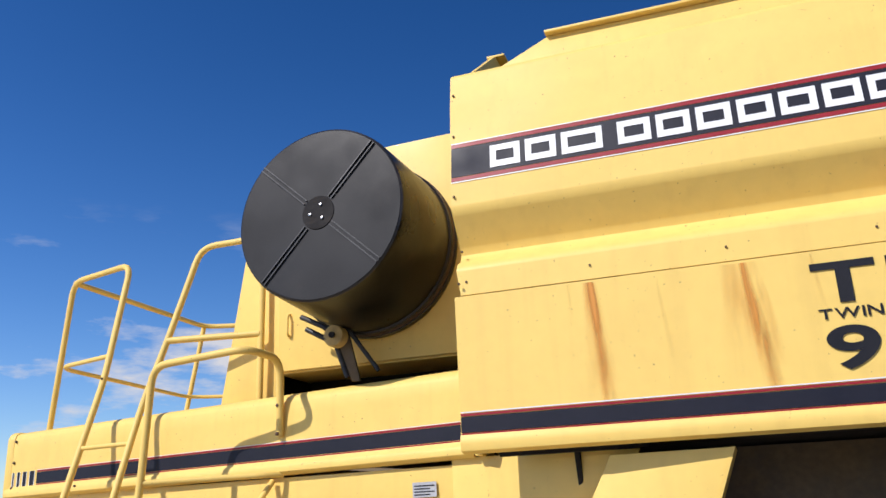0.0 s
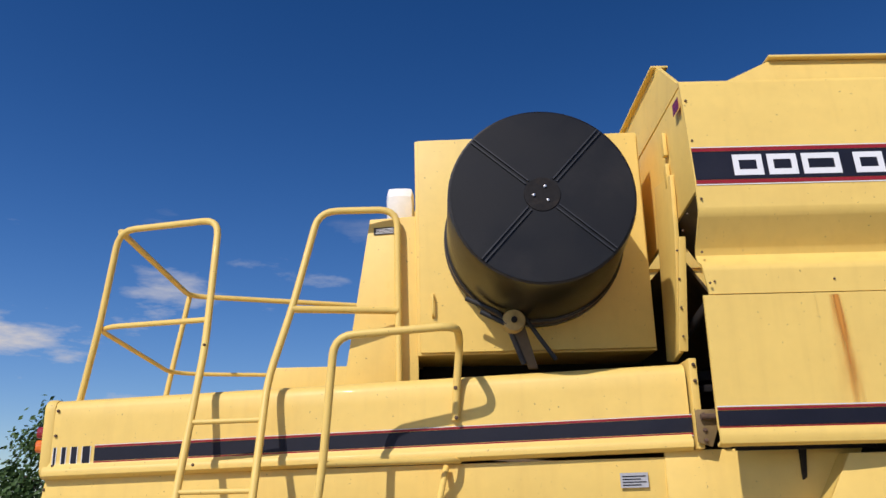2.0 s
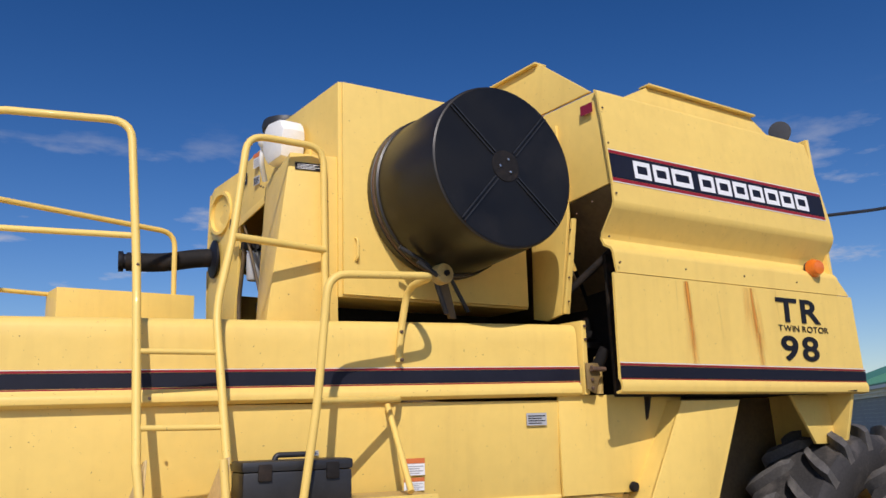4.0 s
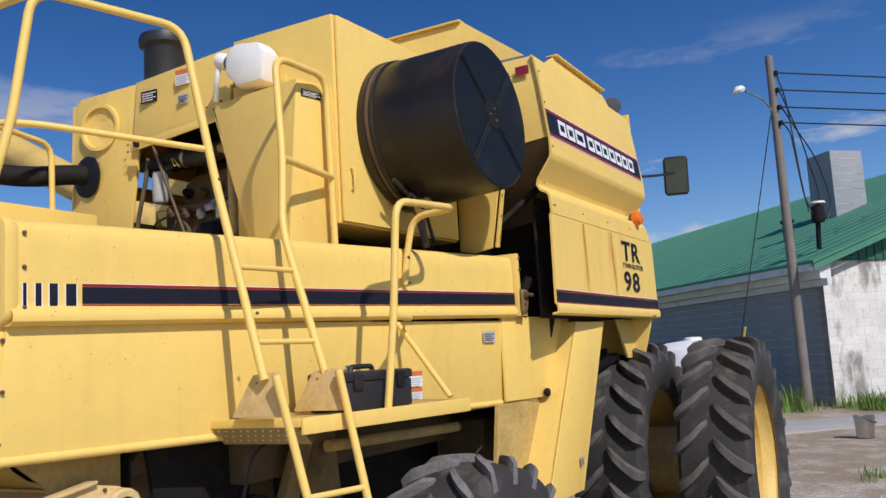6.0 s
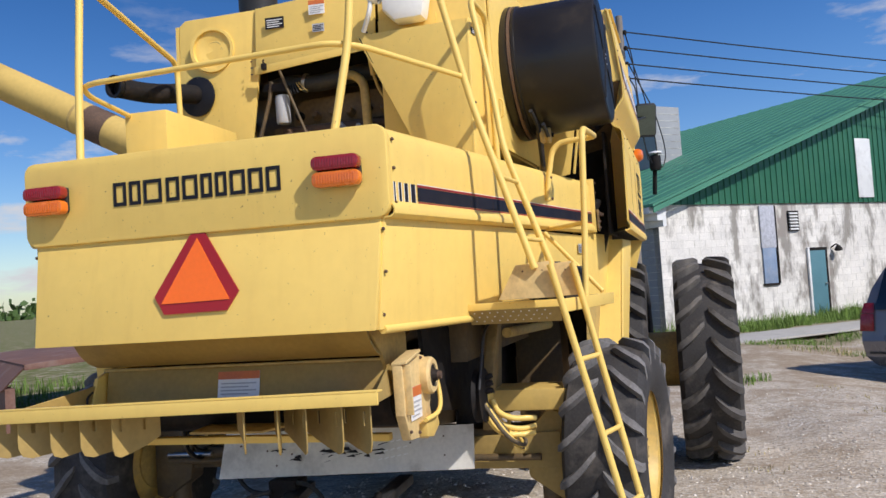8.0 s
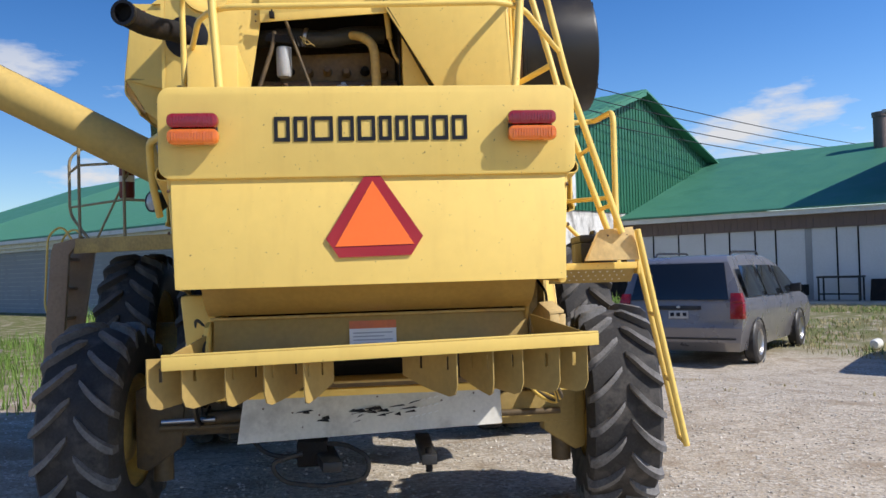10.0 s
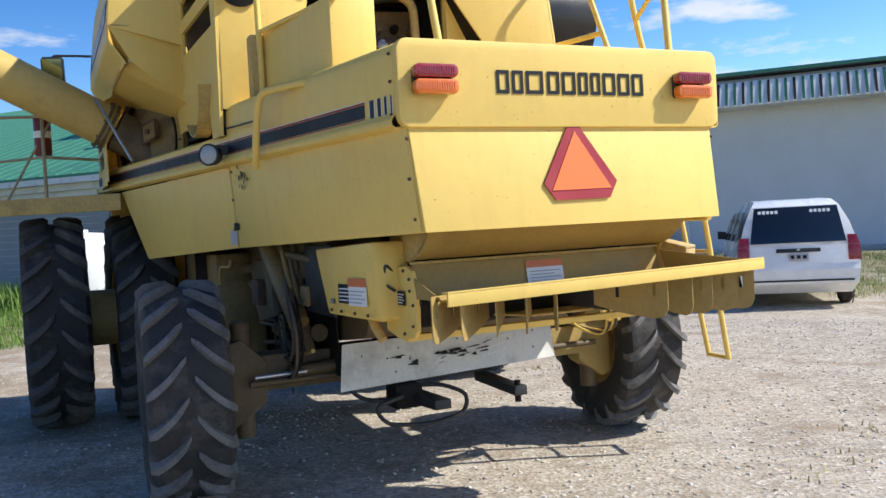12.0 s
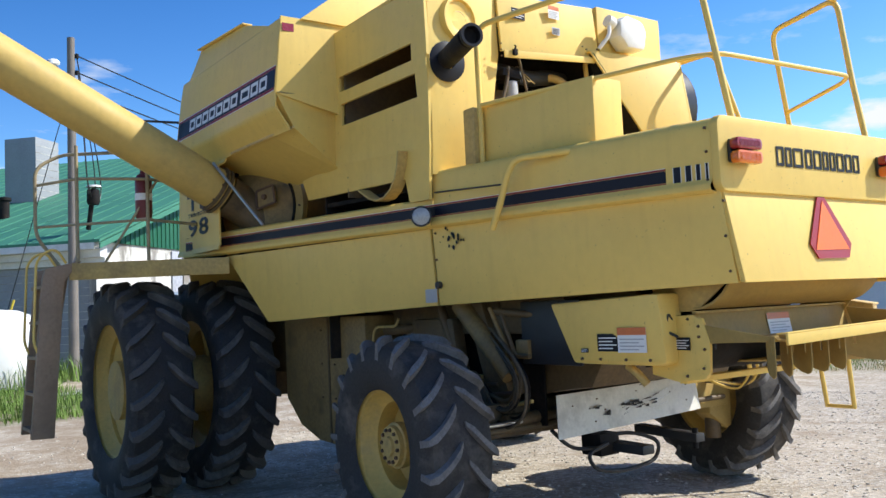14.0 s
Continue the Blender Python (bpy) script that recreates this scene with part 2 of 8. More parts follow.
# ---- mesh helpers ----
def slab(bm, pts, t):
    """A flat plate: the polygon pts, given a thickness by the vector t."""
    t = Vector(t)
    a = [bm.verts.new(Vector(p)) for p in pts]
    b = [bm.verts.new(Vector(p) + t) for p in pts]
    n = len(a)
    bm.faces.new(a)
    bm.faces.new(b[::-1])
    for i in range(n):
        j = (i + 1) % n
        bm.faces.new((a[j], a[i], b[i], b[j]))
    return bm


def box(bm, lo, hi):
    (x0, y0, z0), (x1, y1, z1) = lo, hi
    return slab(bm, [(x0, y0, z0), (x1, y0, z0), (x1, y1, z0), (x0, y1, z0)], (0, 0, z1 - z0))


def obox(bm, m, sx, sy, sz):
    """A box of that size round the origin of the pose m."""
    pts = [m @ Vector((sx / 2 * a, sy / 2 * b, -sz / 2)) for a, b in ((-1, -1), (1, -1), (1, 1), (-1, 1))]
    return slab(bm, pts, m.to_3x3() @ Vector((0, 0, sz)))


def shell(bm, t, centre=(-1.5, 4.58, 1.7)):
    """Gives an open sheet the thickness t, towards the centre."""
    bm.normal_update()
    c = Vector(centre)
    faces, edges, verts = bm.faces[:], [e for e in bm.edges if e.is_boundary], bm.verts[:]
    s = 1 if sum(f.calc_area() * f.normal.dot(c - f.calc_center_median()) for f in faces) > 0 else -1
    twin = {v: bm.verts.new(v.co + v.normal * (t * s)) for v in verts}
    for f in faces:
        bm.faces.new([twin[v] for v in reversed(f.verts)])
    for e in edges:
        a, b = e.verts
        bm.faces.new((a, b, twin[b], twin[a]))
    return bm


def rounded_path(pts, bend=0.06, steps=5):
    pts = [Vector(p) for p in pts]
    out = [pts[0]]
    for i in range(1, len(pts) - 1):
        p, a, b = pts[i], pts[i - 1] - pts[i], pts[i + 1] - pts[i]
        d = min(bend, a.length * 0.49, b.length * 0.49)
        s, e = p + a.normalized() * d, p + b.normalized() * d
        for k in range(steps + 1):
            u = k / steps
            out.append(s * (1 - u) ** 2 + p * 2 * u * (1 - u) + e * u * u)
    out.append(pts[-1])
    return out


def tube(bm, pts, r, seg=10, bend=0.06, steps=5, r_end=None):
    path = rounded_path(pts, bend, steps)
    rings, side = [], None
    n = len(path)
    for i, p in enumerate(path):
        d = (path[min(i + 1, n - 1)] - path[max(i - 1, 0)]).normalized()
        if side is None:
            side = d.orthogonal().normalized()
        side = (side - d * side.dot(d)).normalized()
        up = d.cross(side)
        rad = r if r_end is None else r + (r_end - r) * i / (n - 1)
        rings.append([bm.verts.new(p + (side * math.cos(k * math.tau / seg) + up * math.sin(k * math.tau / seg)) * rad) for k in range(seg)])
    for a, b in zip(rings, rings[1:]):
        for k in range(seg):
            bm.faces.new((a[k], a[(k + 1) % seg], b[(k + 1) % seg], b[k]))
    bm.faces.new(rings[0][::-1])
    bm.faces.new(rings[-1])
    return bm


def lathe(bm, profile, m, seg=32, closed=False):
    """Turns the profile of (radius, height) round the z axis of the pose m."""
    rings = []
    for r, h in profile:
        rings.append([bm.verts.new(m @ Vector((r * math.cos(k * math.tau / seg), r * math.sin(k * math.tau / seg), h))) for k in range(seg)] if r > 1e-6 else [bm.verts.new(m @ Vector((0, 0, h)))])
    pairs = list(zip(rings, rings[1:])) + ([(rings[-1], rings[0])] if closed else [])
    for a, b in pairs:
        for k in range(seg):
            q = (k + 1) % seg
            if len(a) == 1 and len(b) > 1:
                bm.faces.new((a[0], b[q], b[k]))
            elif len(b) == 1 and len(a) > 1:
                bm.faces.new((a[k], a[q], b[0]))
            elif len(a) > 1:
                bm.faces.new((a[k], a[q], b[q], b[k]))
    return bm


def axis_pose(p, d):
    """A pose at p whose z axis runs along d."""
    return Matrix.Translation(p) @ Vector(d).to_track_quat("Z", "Y").to_matrix().to_4x4()


def link(name, bm, material, bevel=0.0, smooth=True):
    bmesh.ops.recalc_face_normals(bm, faces=bm.faces)
    if bevel:
        edges = [e for e in bm.edges if len(e.link_faces) == 2 and e.calc_face_angle() > 0.5]
        bmesh.ops.bevel(bm, geom=edges, offset=bevel, segments=2, profile=0.6, affect="EDGES", clamp_overlap=True)
    me = bpy.data.meshes.new(name)
    bm.to_mesh(me)
    bm.free()
    if smooth:
        me.polygons.foreach_set("use_smooth", [True] * len(me.polygons))
        me.set_sharp_from_angle(angle=radians(20 if bevel else 38))
    if material:
        me.materials.append(material)
    return new(name, me)


def part(name, bm, material, parent, label="", bevel=0.0):
    ob = link(name, bm, material, bevel)
    ob.parent = parent
    root = parent
    while root.parent:
        root = root.parent
    if parent == root:
        ob.matrix_parent_inverse = root.matrix_basis.inverted()
    return tagged(ob, label)


def thing(name, at, label, category, group="", kind=""):
    ob = new(name)
    ob.empty_display_size = 0.2
    ob.matrix_basis = Matrix.Translation(at)
    return tagged(ob, label, category, group, kind)


B = bmesh.new


def plate(name, pts, t, material, parent, label="", bevel=0.004):
    return part(name, slab(B(), pts, t), material, parent, label, bevel)


def decal(name, o, ux, uy, w, h, material, parent, lift=0.003, label=""):
    """A thin film of w by h, its lower left corner at o, lifted off along its normal."""
    o, ux, uy = Vector(o), Vector(ux).normalized(), Vector(uy).normalized()
    n = ux.cross(uy).normalized()
    o = o + n * lift
    return part(name, slab(B(), [o, o + ux * w, o + ux * w + uy * h, o + uy * h], n * 0.0015), material, parent, label)


brown_paint = mat("brown_step_paint", (0.34, 0.225, 0.135), 0.6, vary=0.2, scale=5, fine=40, bump=0.05, stain=(0.12, 0.08, 0.05), stain_amount=0.5)


# ---- ground ----
def smooth_noise(x, y, s, k=0):
    return noise.noise(Vector((x * s, y * s, k)))


def smooth_step(v, a, b):
    k = max(0.0, min(1.0, (v - a) / (b - a)))
    return k * k * (3 - 2 * k)


def ground_height(x, y):
    d = math.hypot(x + 1, y - 4)
    near = max(0.0, min(1.0, (60 - d) / 40))
    s = 0.7 * x + 0.7 * (1 - y)
    hollow = smooth_step(s, 1.5, 5.0) * smooth_step(s, 13.0, 9.5) * smooth_step(y, 1.8, -0.8)
    rut = smooth_step(x, -0.3, 0.7) * smooth_step(x, 4.6, 2.0) * smooth_step(y, 1.4, 2.1) * smooth_step(y, 8.2, 7.0)
    return -0.21 * hollow - 0.095 * rut * (1 - hollow) + near * (0.018 * smooth_noise(x, y, 0.5) + 0.008 * smooth_noise(x, y, 2.1, 3) + 0.004 * smooth_noise(x, y, 6, 5)) - 0.012


def ground_material():
    m = bpy.data.materials.new("gravel_and_dry_grass")
    m.use_nodes = True
    t = m.node_tree
    b = t.nodes["Principled BSDF"]
    co = t.nodes.new("ShaderNodeTexCoord")

    def nz(scale, detail=6, rough=0.6, x=0):
        n = t.nodes.new("ShaderNodeTexNoise")
        n.inputs["Scale"].default_value = scale
        n.inputs["Detail"].default_value = detail
        n.inputs["Roughness"].default_value = rough
        t.links.new(co.outputs["Object"], n.inputs["Vector"])
        return n

    def ramp(src, p0, c0, p1, c1):
        r = t.nodes.new("ShaderNodeValToRGB")
        r.color_ramp.elements[0].position, r.color_ramp.elements[0].color = p0, (*c0, 1)
        r.color_ramp.elements[1].position, r.color_ramp.elements[1].color = p1, (*c1, 1)
        t.links.new(src, r.inputs[0])
        return r

    def mix(fac, a, c):
        x = t.nodes.new("ShaderNodeMix")
        x.data_type = "RGBA"
        t.links.new(fac, x.inputs[0])
        t.links.new(a, x.inputs[6])
        t.links.new(c, x.inputs[7])
        return x.outputs[2]

    big, mid, fine = nz(0.35), nz(2.2, 8), nz(24, 8, 0.72)
    vor = t.nodes.new("ShaderNodeTexVoronoi")
    vor.inputs["Scale"].default_value = 34
    t.links.new(co.outputs["Object"], vor.inputs["Vector"])
    dirt = ramp(mid.outputs["Fac"], 0.35, (0.34, 0.27, 0.19), 0.65, (0.57, 0.485, 0.375))
    stone = ramp(vor.outputs["Color"], 0.15, (0.25, 0.215, 0.17), 0.85, (0.70, 0.635, 0.535))
    f1 = ramp(fine.outputs["Fac"], 0.42, (0, 0, 0), 0.58, (1, 1, 1))
    col = mix(f1.outputs[0], dirt.outputs[0], stone.outputs[0])
    bare = nz(1.5, 12, 0.72)
    # more bare soil towards the building
    along = t.nodes.new("ShaderNodeVectorMath")
    along.operation = "DOT_PRODUCT"
    along.inputs[1].default_value = (0.7317, 0.6816, 0)
    t.links.new(co.outputs["Object"], along.inputs[0])
    shift = t.nodes.new("ShaderNodeMapRange")
    shift.inputs["From Min"].default_value, shift.inputs["From Max"].default_value = 2.5, 6.5
    shift.inputs["To Min"].default_value, shift.inputs["To Max"].default_value = -0.035, 0.085
    t.links.new(along.outputs["Value"], shift.inputs[0])
    sh = t.nodes.new("ShaderNodeMath")
    t.links.new(bare.outputs["Fac"], sh.inputs[0])
    t.links.new(shift.outputs[0], sh.inputs[1])
    bm_ = ramp(sh.outputs[0], 0.49, (0, 0, 0), 0.62, (0.8, 0.8, 0.8))
    soil = ramp(fine.outputs["Fac"], 0.3, (0.19, 0.135, 0.085), 0.7, (0.41, 0.32, 0.22))
    col = mix(bm_.outputs[0], col, soil.outputs[0])
    gr = ramp(fine.outputs["Fac"], 0.3, (0.055, 0.085, 0.02), 0.7, (0.22, 0.21, 0.075))
    gm = ramp(big.outputs["Fac"], 0.60, (0, 0, 0), 0.70, (0.75, 0.75, 0.75))
    at = t.nodes.new("ShaderNodeAttribute")
    at.attribute_name = "grass"
    gmul = t.nodes.new("ShaderNodeMath")
    gmul.operation = "MULTIPLY"
    r2 = ramp(mid.outputs["Fac"], 0.36, (0.0, 0.0, 0.0), 0.52, (1, 1, 1))
    t.links.new(r2.outputs[0], gmul.inputs[0])
    t.links.new(at.outputs["Fac"], gmul.inputs[1])
    col = mix(gmul.outputs[0], col, gr.outputs[0])
    t.links.new(col, b.inputs["Base Color"])
    b.inputs["Roughness"].default_value = 0.95
    b.inputs["Specular IOR Level"].default_value = 0.15
    bp = t.nodes.new("ShaderNodeBump")
    bp.inputs["Strength"].default_value = 0.45
    bp.inputs["Distance"].default_value = 0.02
    add = t.nodes.new("ShaderNodeMath")
    add.operation = "ADD"
    t.links.new(fine.outputs["Fac"], add.inputs[0])
    t.links.new(vor.outputs["Distance"], add.inputs[1])
    t.links.new(add.outputs[0], bp.inputs["Height"])
    t.links.new(bp.outputs[0], b.inputs["Normal"])
    return m


# the yard's buildings stand on axes of their own
AU = Vector((0.7317, 0.6816, 0))
AV = Vector((0.6816, -0.7317, 0))


def uv(u, v, z=0.0):
    return AU * u + AV * v + Vector((0, 0, z))


def grass_amount(x, y):
    p = Vector((x, y, 0))
    u, v = p.dot(AU), p.dot(AV)
    g = 0.0
    g = max(g, 1 - abs(u - 13.1) / 1.3) if 8 < v < 20 else g          # along the white wall
    g = max(g, 0.9 - abs(u - 9.7) / 0.5) if 7 < v < 17 else g         # verge beyond the concrete
    g = max(g, min(1, (u - 14) / 2, (8.8 - v) / 2.0)) if v < 9 else g  # beside the grey wall
    g = max(g, min(1.0, (v - (6.2 if u < 4.5 else 9.5)) / 3.0) * 0.85) if 6 < v < 19.2 and u < 9 else g   # before the garage
    if y > 11 or x > 40 or y < -45 or x < -22:
        g = max(g, min(1.0, (math.hypot(x, y - 4) - 12) / 10))
    if x > 6.6 and y > 4.6:
        g = max(g, min(1.0, (x - 6.6) / 0.8, (y - 4.6) / 0.6))
    if x > 4 and y > 7.5:
        g = max(g, min(0.9, (y - 7.5) / 3))
    return max(0.0, min(1.0, g))


def make_ground():
    def steps(c, inner, outer, fine, n):
        a = list(np.arange(c - inner, c + inner + 0.001, fine))
        g = [inner * (outer / inner) ** (k / n) for k in range(1, n + 1)]
        return [c - k for k in reversed(g)] + a + [c + k for k in g]
    xs, ys = steps(0.0, 14, 2500, 0.20, 36), steps(3.0, 14, 2500, 0.20, 36)
    verts = [(x, y, ground_height(x, y)) for y in ys for x in xs]
    w = len(xs)
    faces = [(j * w + i, j * w + i + 1, (j + 1) * w + i + 1, (j + 1) * w + i) for j in range(len(ys) - 1) for i in range(w - 1)]
    me = bpy.data.meshes.new("ground")
    me.from_pydata(verts, [], faces)
    me.polygons.foreach_set("use_smooth", [True] * len(me.polygons))
    a = me.attributes.new("grass", "FLOAT", "POINT")
    a.data.foreach_set("value", [grass_amount(v[0], v[1]) for v in verts])
    me.materials.append(ground_material())
    return tagged(new("ground", me), "pale dusty gravel yard with patches of dry grass", "ground", kind="structure")


make_ground()


# ---- the combine harvester ----
def yr(x):
    """The machine's right flank, which runs outwards towards the front."""
    return 3.736 - 0.175 * (x + 3.492)


def yl(x):
    return 9.16 - yr(x)


combine = thing("combine_harvester", (-1.5, 4.58, 0), "sun-faded yellow combine harvester with black rotary screen, standing on gravel", "combine harvester")


def crisp(profile):
    """Holds the flats of a rolled profile flat, with a point close to each end of a long run."""
    out = []
    for (a, b), (c, d) in zip(profile, profile[1:]):
        out.append((a, b))
        n = math.hypot(c - a, d - b)
        if n > 0.06:
            for k in (0.008 / n, 1 - 0.008 / n):
                out.append((a + (c - a) * k, b + (d - b) * k))
    return out + [profile[-1]]


def flank(profile, x0, x1, side, rise=0.011):
    """Sweeps a profile of (inset, height) along a flank; side 1 is the right, -1 the left."""
    profile = crisp(profile)
    bm = B()
    rows = []
    n = 6
    for i in range(n + 1):
        x = x0 + (x1 - x0) * i / n
        y0 = yr(x) if side > 0 else yl(x)
        rows.append([bm.verts.new((x, y0 + side * o, z + rise * (x + 3.75))) for o, z in profile])
    for a, b in zip(rows, rows[1:]):
        for k in range(len(profile) - 1):
            bm.faces.new((a[k], a[k + 1], b[k + 1], b[k]))
    shell(bm, 0.006)
    return bm


HOOD = [(0.14, 2.135), (0.07, 2.150), (0.035, 2.147), (0.012, 2.132), (0.002, 2.105), (0.0, 2.06), (0.0, 1.875), (-0.004, 1.858), (-0.016, 1.848), (-0.022, 1.832), (-0.020, 1.815), (-0.006, 1.803), (0.03, 1.800)]
part("hood_side", flank(HOOD, -3.745, -0.995, 1), paint, combine)
part("hood_side", flank(HOOD, -3.72, -1.95, -1, 0.006), paint, combine)
BAND = [(0.12, 1.985), (0.02, 1.985), (0.0, 1.97), (0.0, 1.875), (-0.004, 1.858), (-0.016, 1.848), (-0.022, 1.832), (-0.020, 1.815), (-0.006, 1.803), (0.03, 1.800)]
part("side_band", flank(BAND, -1.945, 0.98, -1, 0.006), paint, combine)

# front flange of the right flank
bm = slab(B(), [(-0.985, 3.270, 1.835), (-0.985, 3.270, 2.192), (-0.985, 3.43, 2.192), (-0.985, 3.43, 1.835)], (0.032, 0.0, 0))
part("flange", bm, paint, combine, bevel=0.006)
# deck under the rails
plate("hood_top", [(-3.70, 3.90, 2.128), (-2.3, 3.66, 2.14), (-2.3, 5.50, 2.14), (-3.70, 5.26, 2.128)], (0, 0, -0.02), paint, combine)


def rounded_rect(x, y0, y1, z0, z1, r, seg=5):
    pts = []
    for cy, cz, a0 in ((y1 - r, z1 - r, 0), (y0 + r, z1 - r, 90), (y0 + r, z0 + r, 180), (y1 - r, z0 + r, 270)):
        for k in range(seg + 1):
            a = radians(a0 + 90 * k / seg)
            pts.append((x, cy + r * math.cos(a), cz + r * math.sin(a)))
    return pts


cap = part("rear_cap", slab(B(), rounded_rect(-3.765, 3.772, 5.385, 1.802, 2.155, 0.05), (0.05, 0, 0)), paint, combine, bevel=0.012)
box_face = [(-3.815, 3.838, 1.385), (-3.745, 3.815, 1.815), (-3.745, 5.345, 1.815), (-3.815, 5.322, 1.385)]
rear_panel = part("rear_panel", slab(B(), box_face, (0.03, 0, 0.004)), paint, combine, bevel=0.006)


# lower flank panels
def low_panel(side, pts, name="flank_panel"):
    f = (lambda x: yr(x) + 0.022) if side > 0 else (lambda x: yl(x) - 0.022)
    bm = slab(B(), [(x, f(x) + side * 0.03 * (1.815 - z) / 0.45, z) for x, z in pts], (0, side * 0.02, 0))
    return part(name, bm, paint, combine, bevel=0.006)


low_panel(1, [(-3.775, 1.385), (-0.735, 1.36), (-0.45, 1.812), (-3.735, 1.812)])
low_panel(-1, [(-3.775, 1.385), (-1.905, 1.345), (-1.905, 1.815), (-3.735, 1.815)])
low_panel(-1, [(-1.885, 1.345), (-0.10, 1.28), (0.39, 1.812), (-1.885, 1.812)])
# rolled lower edge of the right flank
part("rolled_edge", tube(B(), [(-3.74, yr(-3.74) + 0.058, 1.385), (-0.75, yr(-0.75) + 0.058, 1.362)], 0.017), paint, combine)


# stripes
def stripe(side, x0, x1, z0, z1, material, name="stripe", rise=None):
    rise = (0.011 if side > 0 else 0.006) if rise is None else rise
    f = (lambda x: yr(x)) if side > 0 else (lambda x: yl(x))
    xs = [x0 + (x1 - x0) * i / 6 for i in range(7)]
    o = -side * 0.0025
    bm = B()
    rows = [[bm.verts.new((x, f(x) + o + q, z + rise * (x + 3.75))) for z in (z0, z1) for q in (0, side * 0.0012)] for x in xs]
    for a, b in zip(rows, rows[1:]):
        for i, j in ((0, 1), (1, 3), (3, 2), (2, 0)):
            bm.faces.new((a[i], a[j], b[j], b[i]))
    for r in (rows[0], rows[-1]):
        bm.faces.new((r[0], r[1], r[3], r[2]))
    return part(name, bm, material, combine)


for side, ends in ((1, (-3.51, -0.988)), (-1, (-3.49, 0.97))):
    stripe(side, ends[0], ends[1], 1.872, 1.928, decal_navy)
    stripe(side, ends[0], ends[1], 1.930, 1.938, decal_red)
    stripe(side, ends[0], ends[1], 1.862, 1.870, decal_red)
    stripe(side, ends[0], ends[1], 1.9395, 1.942, decal_white)
    stripe(side, ends[0], ends[1], 1.857, 1.8605, decal_white)
    for x, w in ((-3.698, 0.010), (-3.655, 0.018), (-3.606, 0.026), (-3.548, 0.034)):
        stripe(side, x - w / 2, x + w / 2, 1.862, 1.938, decal_navy, "short_stripe")
        for e in (x - w / 2 - 0.0025, x + w / 2 + 0.0025):
            stripe(side, e - 0.0015, e + 0.0015, 1.862, 1.938, decal_white, "stripe_edge")

# bolts along the panel edges
def bolt_mesh(r=0.0072):
    bm = B()
    lathe(bm, [(0, 0.010), (r * 0.75, 0.009), (r, 0.005), (r, 0)], Matrix(), 8)
    me = bpy.data.meshes.new("bolt")
    bm.to_mesh(me)
    bm.free()
    me.materials.append(rust_iron)
    return me


BOLT = bolt_mesh()


def bolt(p, n, parent=None, scale=1.0):
    ob = new("bolt", BOLT)
    ob.parent = parent or combine
    ob.matrix_basis = axis_pose(p, n) @ Matrix.Scale(scale, 4)
    if (parent or combine) == combine:
        ob.matrix_parent_inverse = combine.matrix_basis.inverted()
    return ob


RN, LN = (-0.17, -0.98, 0), (-0.17, 0.98, 0)
for z in (1.44, 1.60, 1.76):
    bolt((-3.745, yr(-3.745) + 0.02 + (0.03 if z < 1.5 else 0.012), z), RN)
    bolt((-3.745, yl(-3.745) - 0.02 - (0.03 if z < 1.5 else 0.012), z), LN)
for z in (1.86, 1.99, 2.10):
    bolt((-3.70, yr(-3.70) - 0.001, z), RN)
    bolt((-3.70, yl(-3.70) + 0.001, z), LN)
for z in (1.45, 1.62, 1.78):
    bolt((-1.93, yl(-1.93) - 0.024, z), LN)
for z in (1.88, 1.98, 2.10, 2.165):
    bolt((-0.968, 3.268, z), (0, -1, 0))

# ---- grain tank ----
TANK = [(3.085, 3.362), (3.068, 3.345), (3.045, 3.20), (3.005, 2.84), (3.002, 2.74), (3.012, 2.712), (3.092, 2.60), (3.100, 2.575), (3.085, 2.545), (3.045, 2.525), (3.030, 2.50), (3.028, 2.40)]
LOW = [(3.028, 2.396), (3.030, 2.20), (3.033, 1.90), (3.022, 1.885), (3.018, 1.86), (3.024, 1.838), (3.06, 1.828)]


def tank_side(profile, x0, x1, mirror, x1_top=None):
    profile = crisp(profile)
    bm = B()
    zs = [z for _, z in profile]
    rows = []
    for i in range(2):
        row = []
        for y, z in profile:
            k = (z - min(zs)) / (max(zs) - min(zs))
            x = x0 if i == 0 else x1 + ((x1_top if x1_top is not None else x1) - x1) * k
            row.append(bm.verts.new((x, 9.22 - y if mirror else y, z)))
        rows.append(row)
    for k in range(len(profile) - 1):
        bm.faces.new((rows[0][k], rows[0][k + 1], rows[1][k + 1], rows[1][k]))
    shell(bm, 0.012)
    return bm


tank_right = part("tank_side", tank_side(TANK, -0.94, 1.06, False, 0.92), paint, combine)
tank_left = part("tank_side", tank_side(TANK[:8], -0.90, 1.12, True, 1.08), paint, combine)
part("tank_fold", tank_side(TANK[7:], 0.245, 1.14, True, 1.12), paint, combine)
skirt = part("tank_skirt", tank_side(LOW, -0.965, 1.15, False, 1.09), paint, combine)
# the left skirt has only its front half; the auger's elbow fills the rest
skirt_left = part("tank_skirt", tank_side(LOW[:5], 0.245, 1.20, True, 1.14), paint, combine)
plate("tank_rear_wall", [(-0.935, 3.10, 3.335), (-0.935, 3.035, 2.845), (-0.935, 3.48, 2.80), (-0.935, 5.72, 2.70), (-0.905, 6.21, 2.82), (-0.905, 6.155, 3.36)], (0.02, 0, 0), paint, combine)
plate("tank_front_wall", [(0.92, 3.05, 1.84), (0.78, 3.06, 3.36), (1.07, 6.14, 3.36), (1.14, 6.16, 1.95), (1.10, 6.0, 1.0), (0.98, 3.3, 1.0)], (0.03, 0, 0), paint, combine)
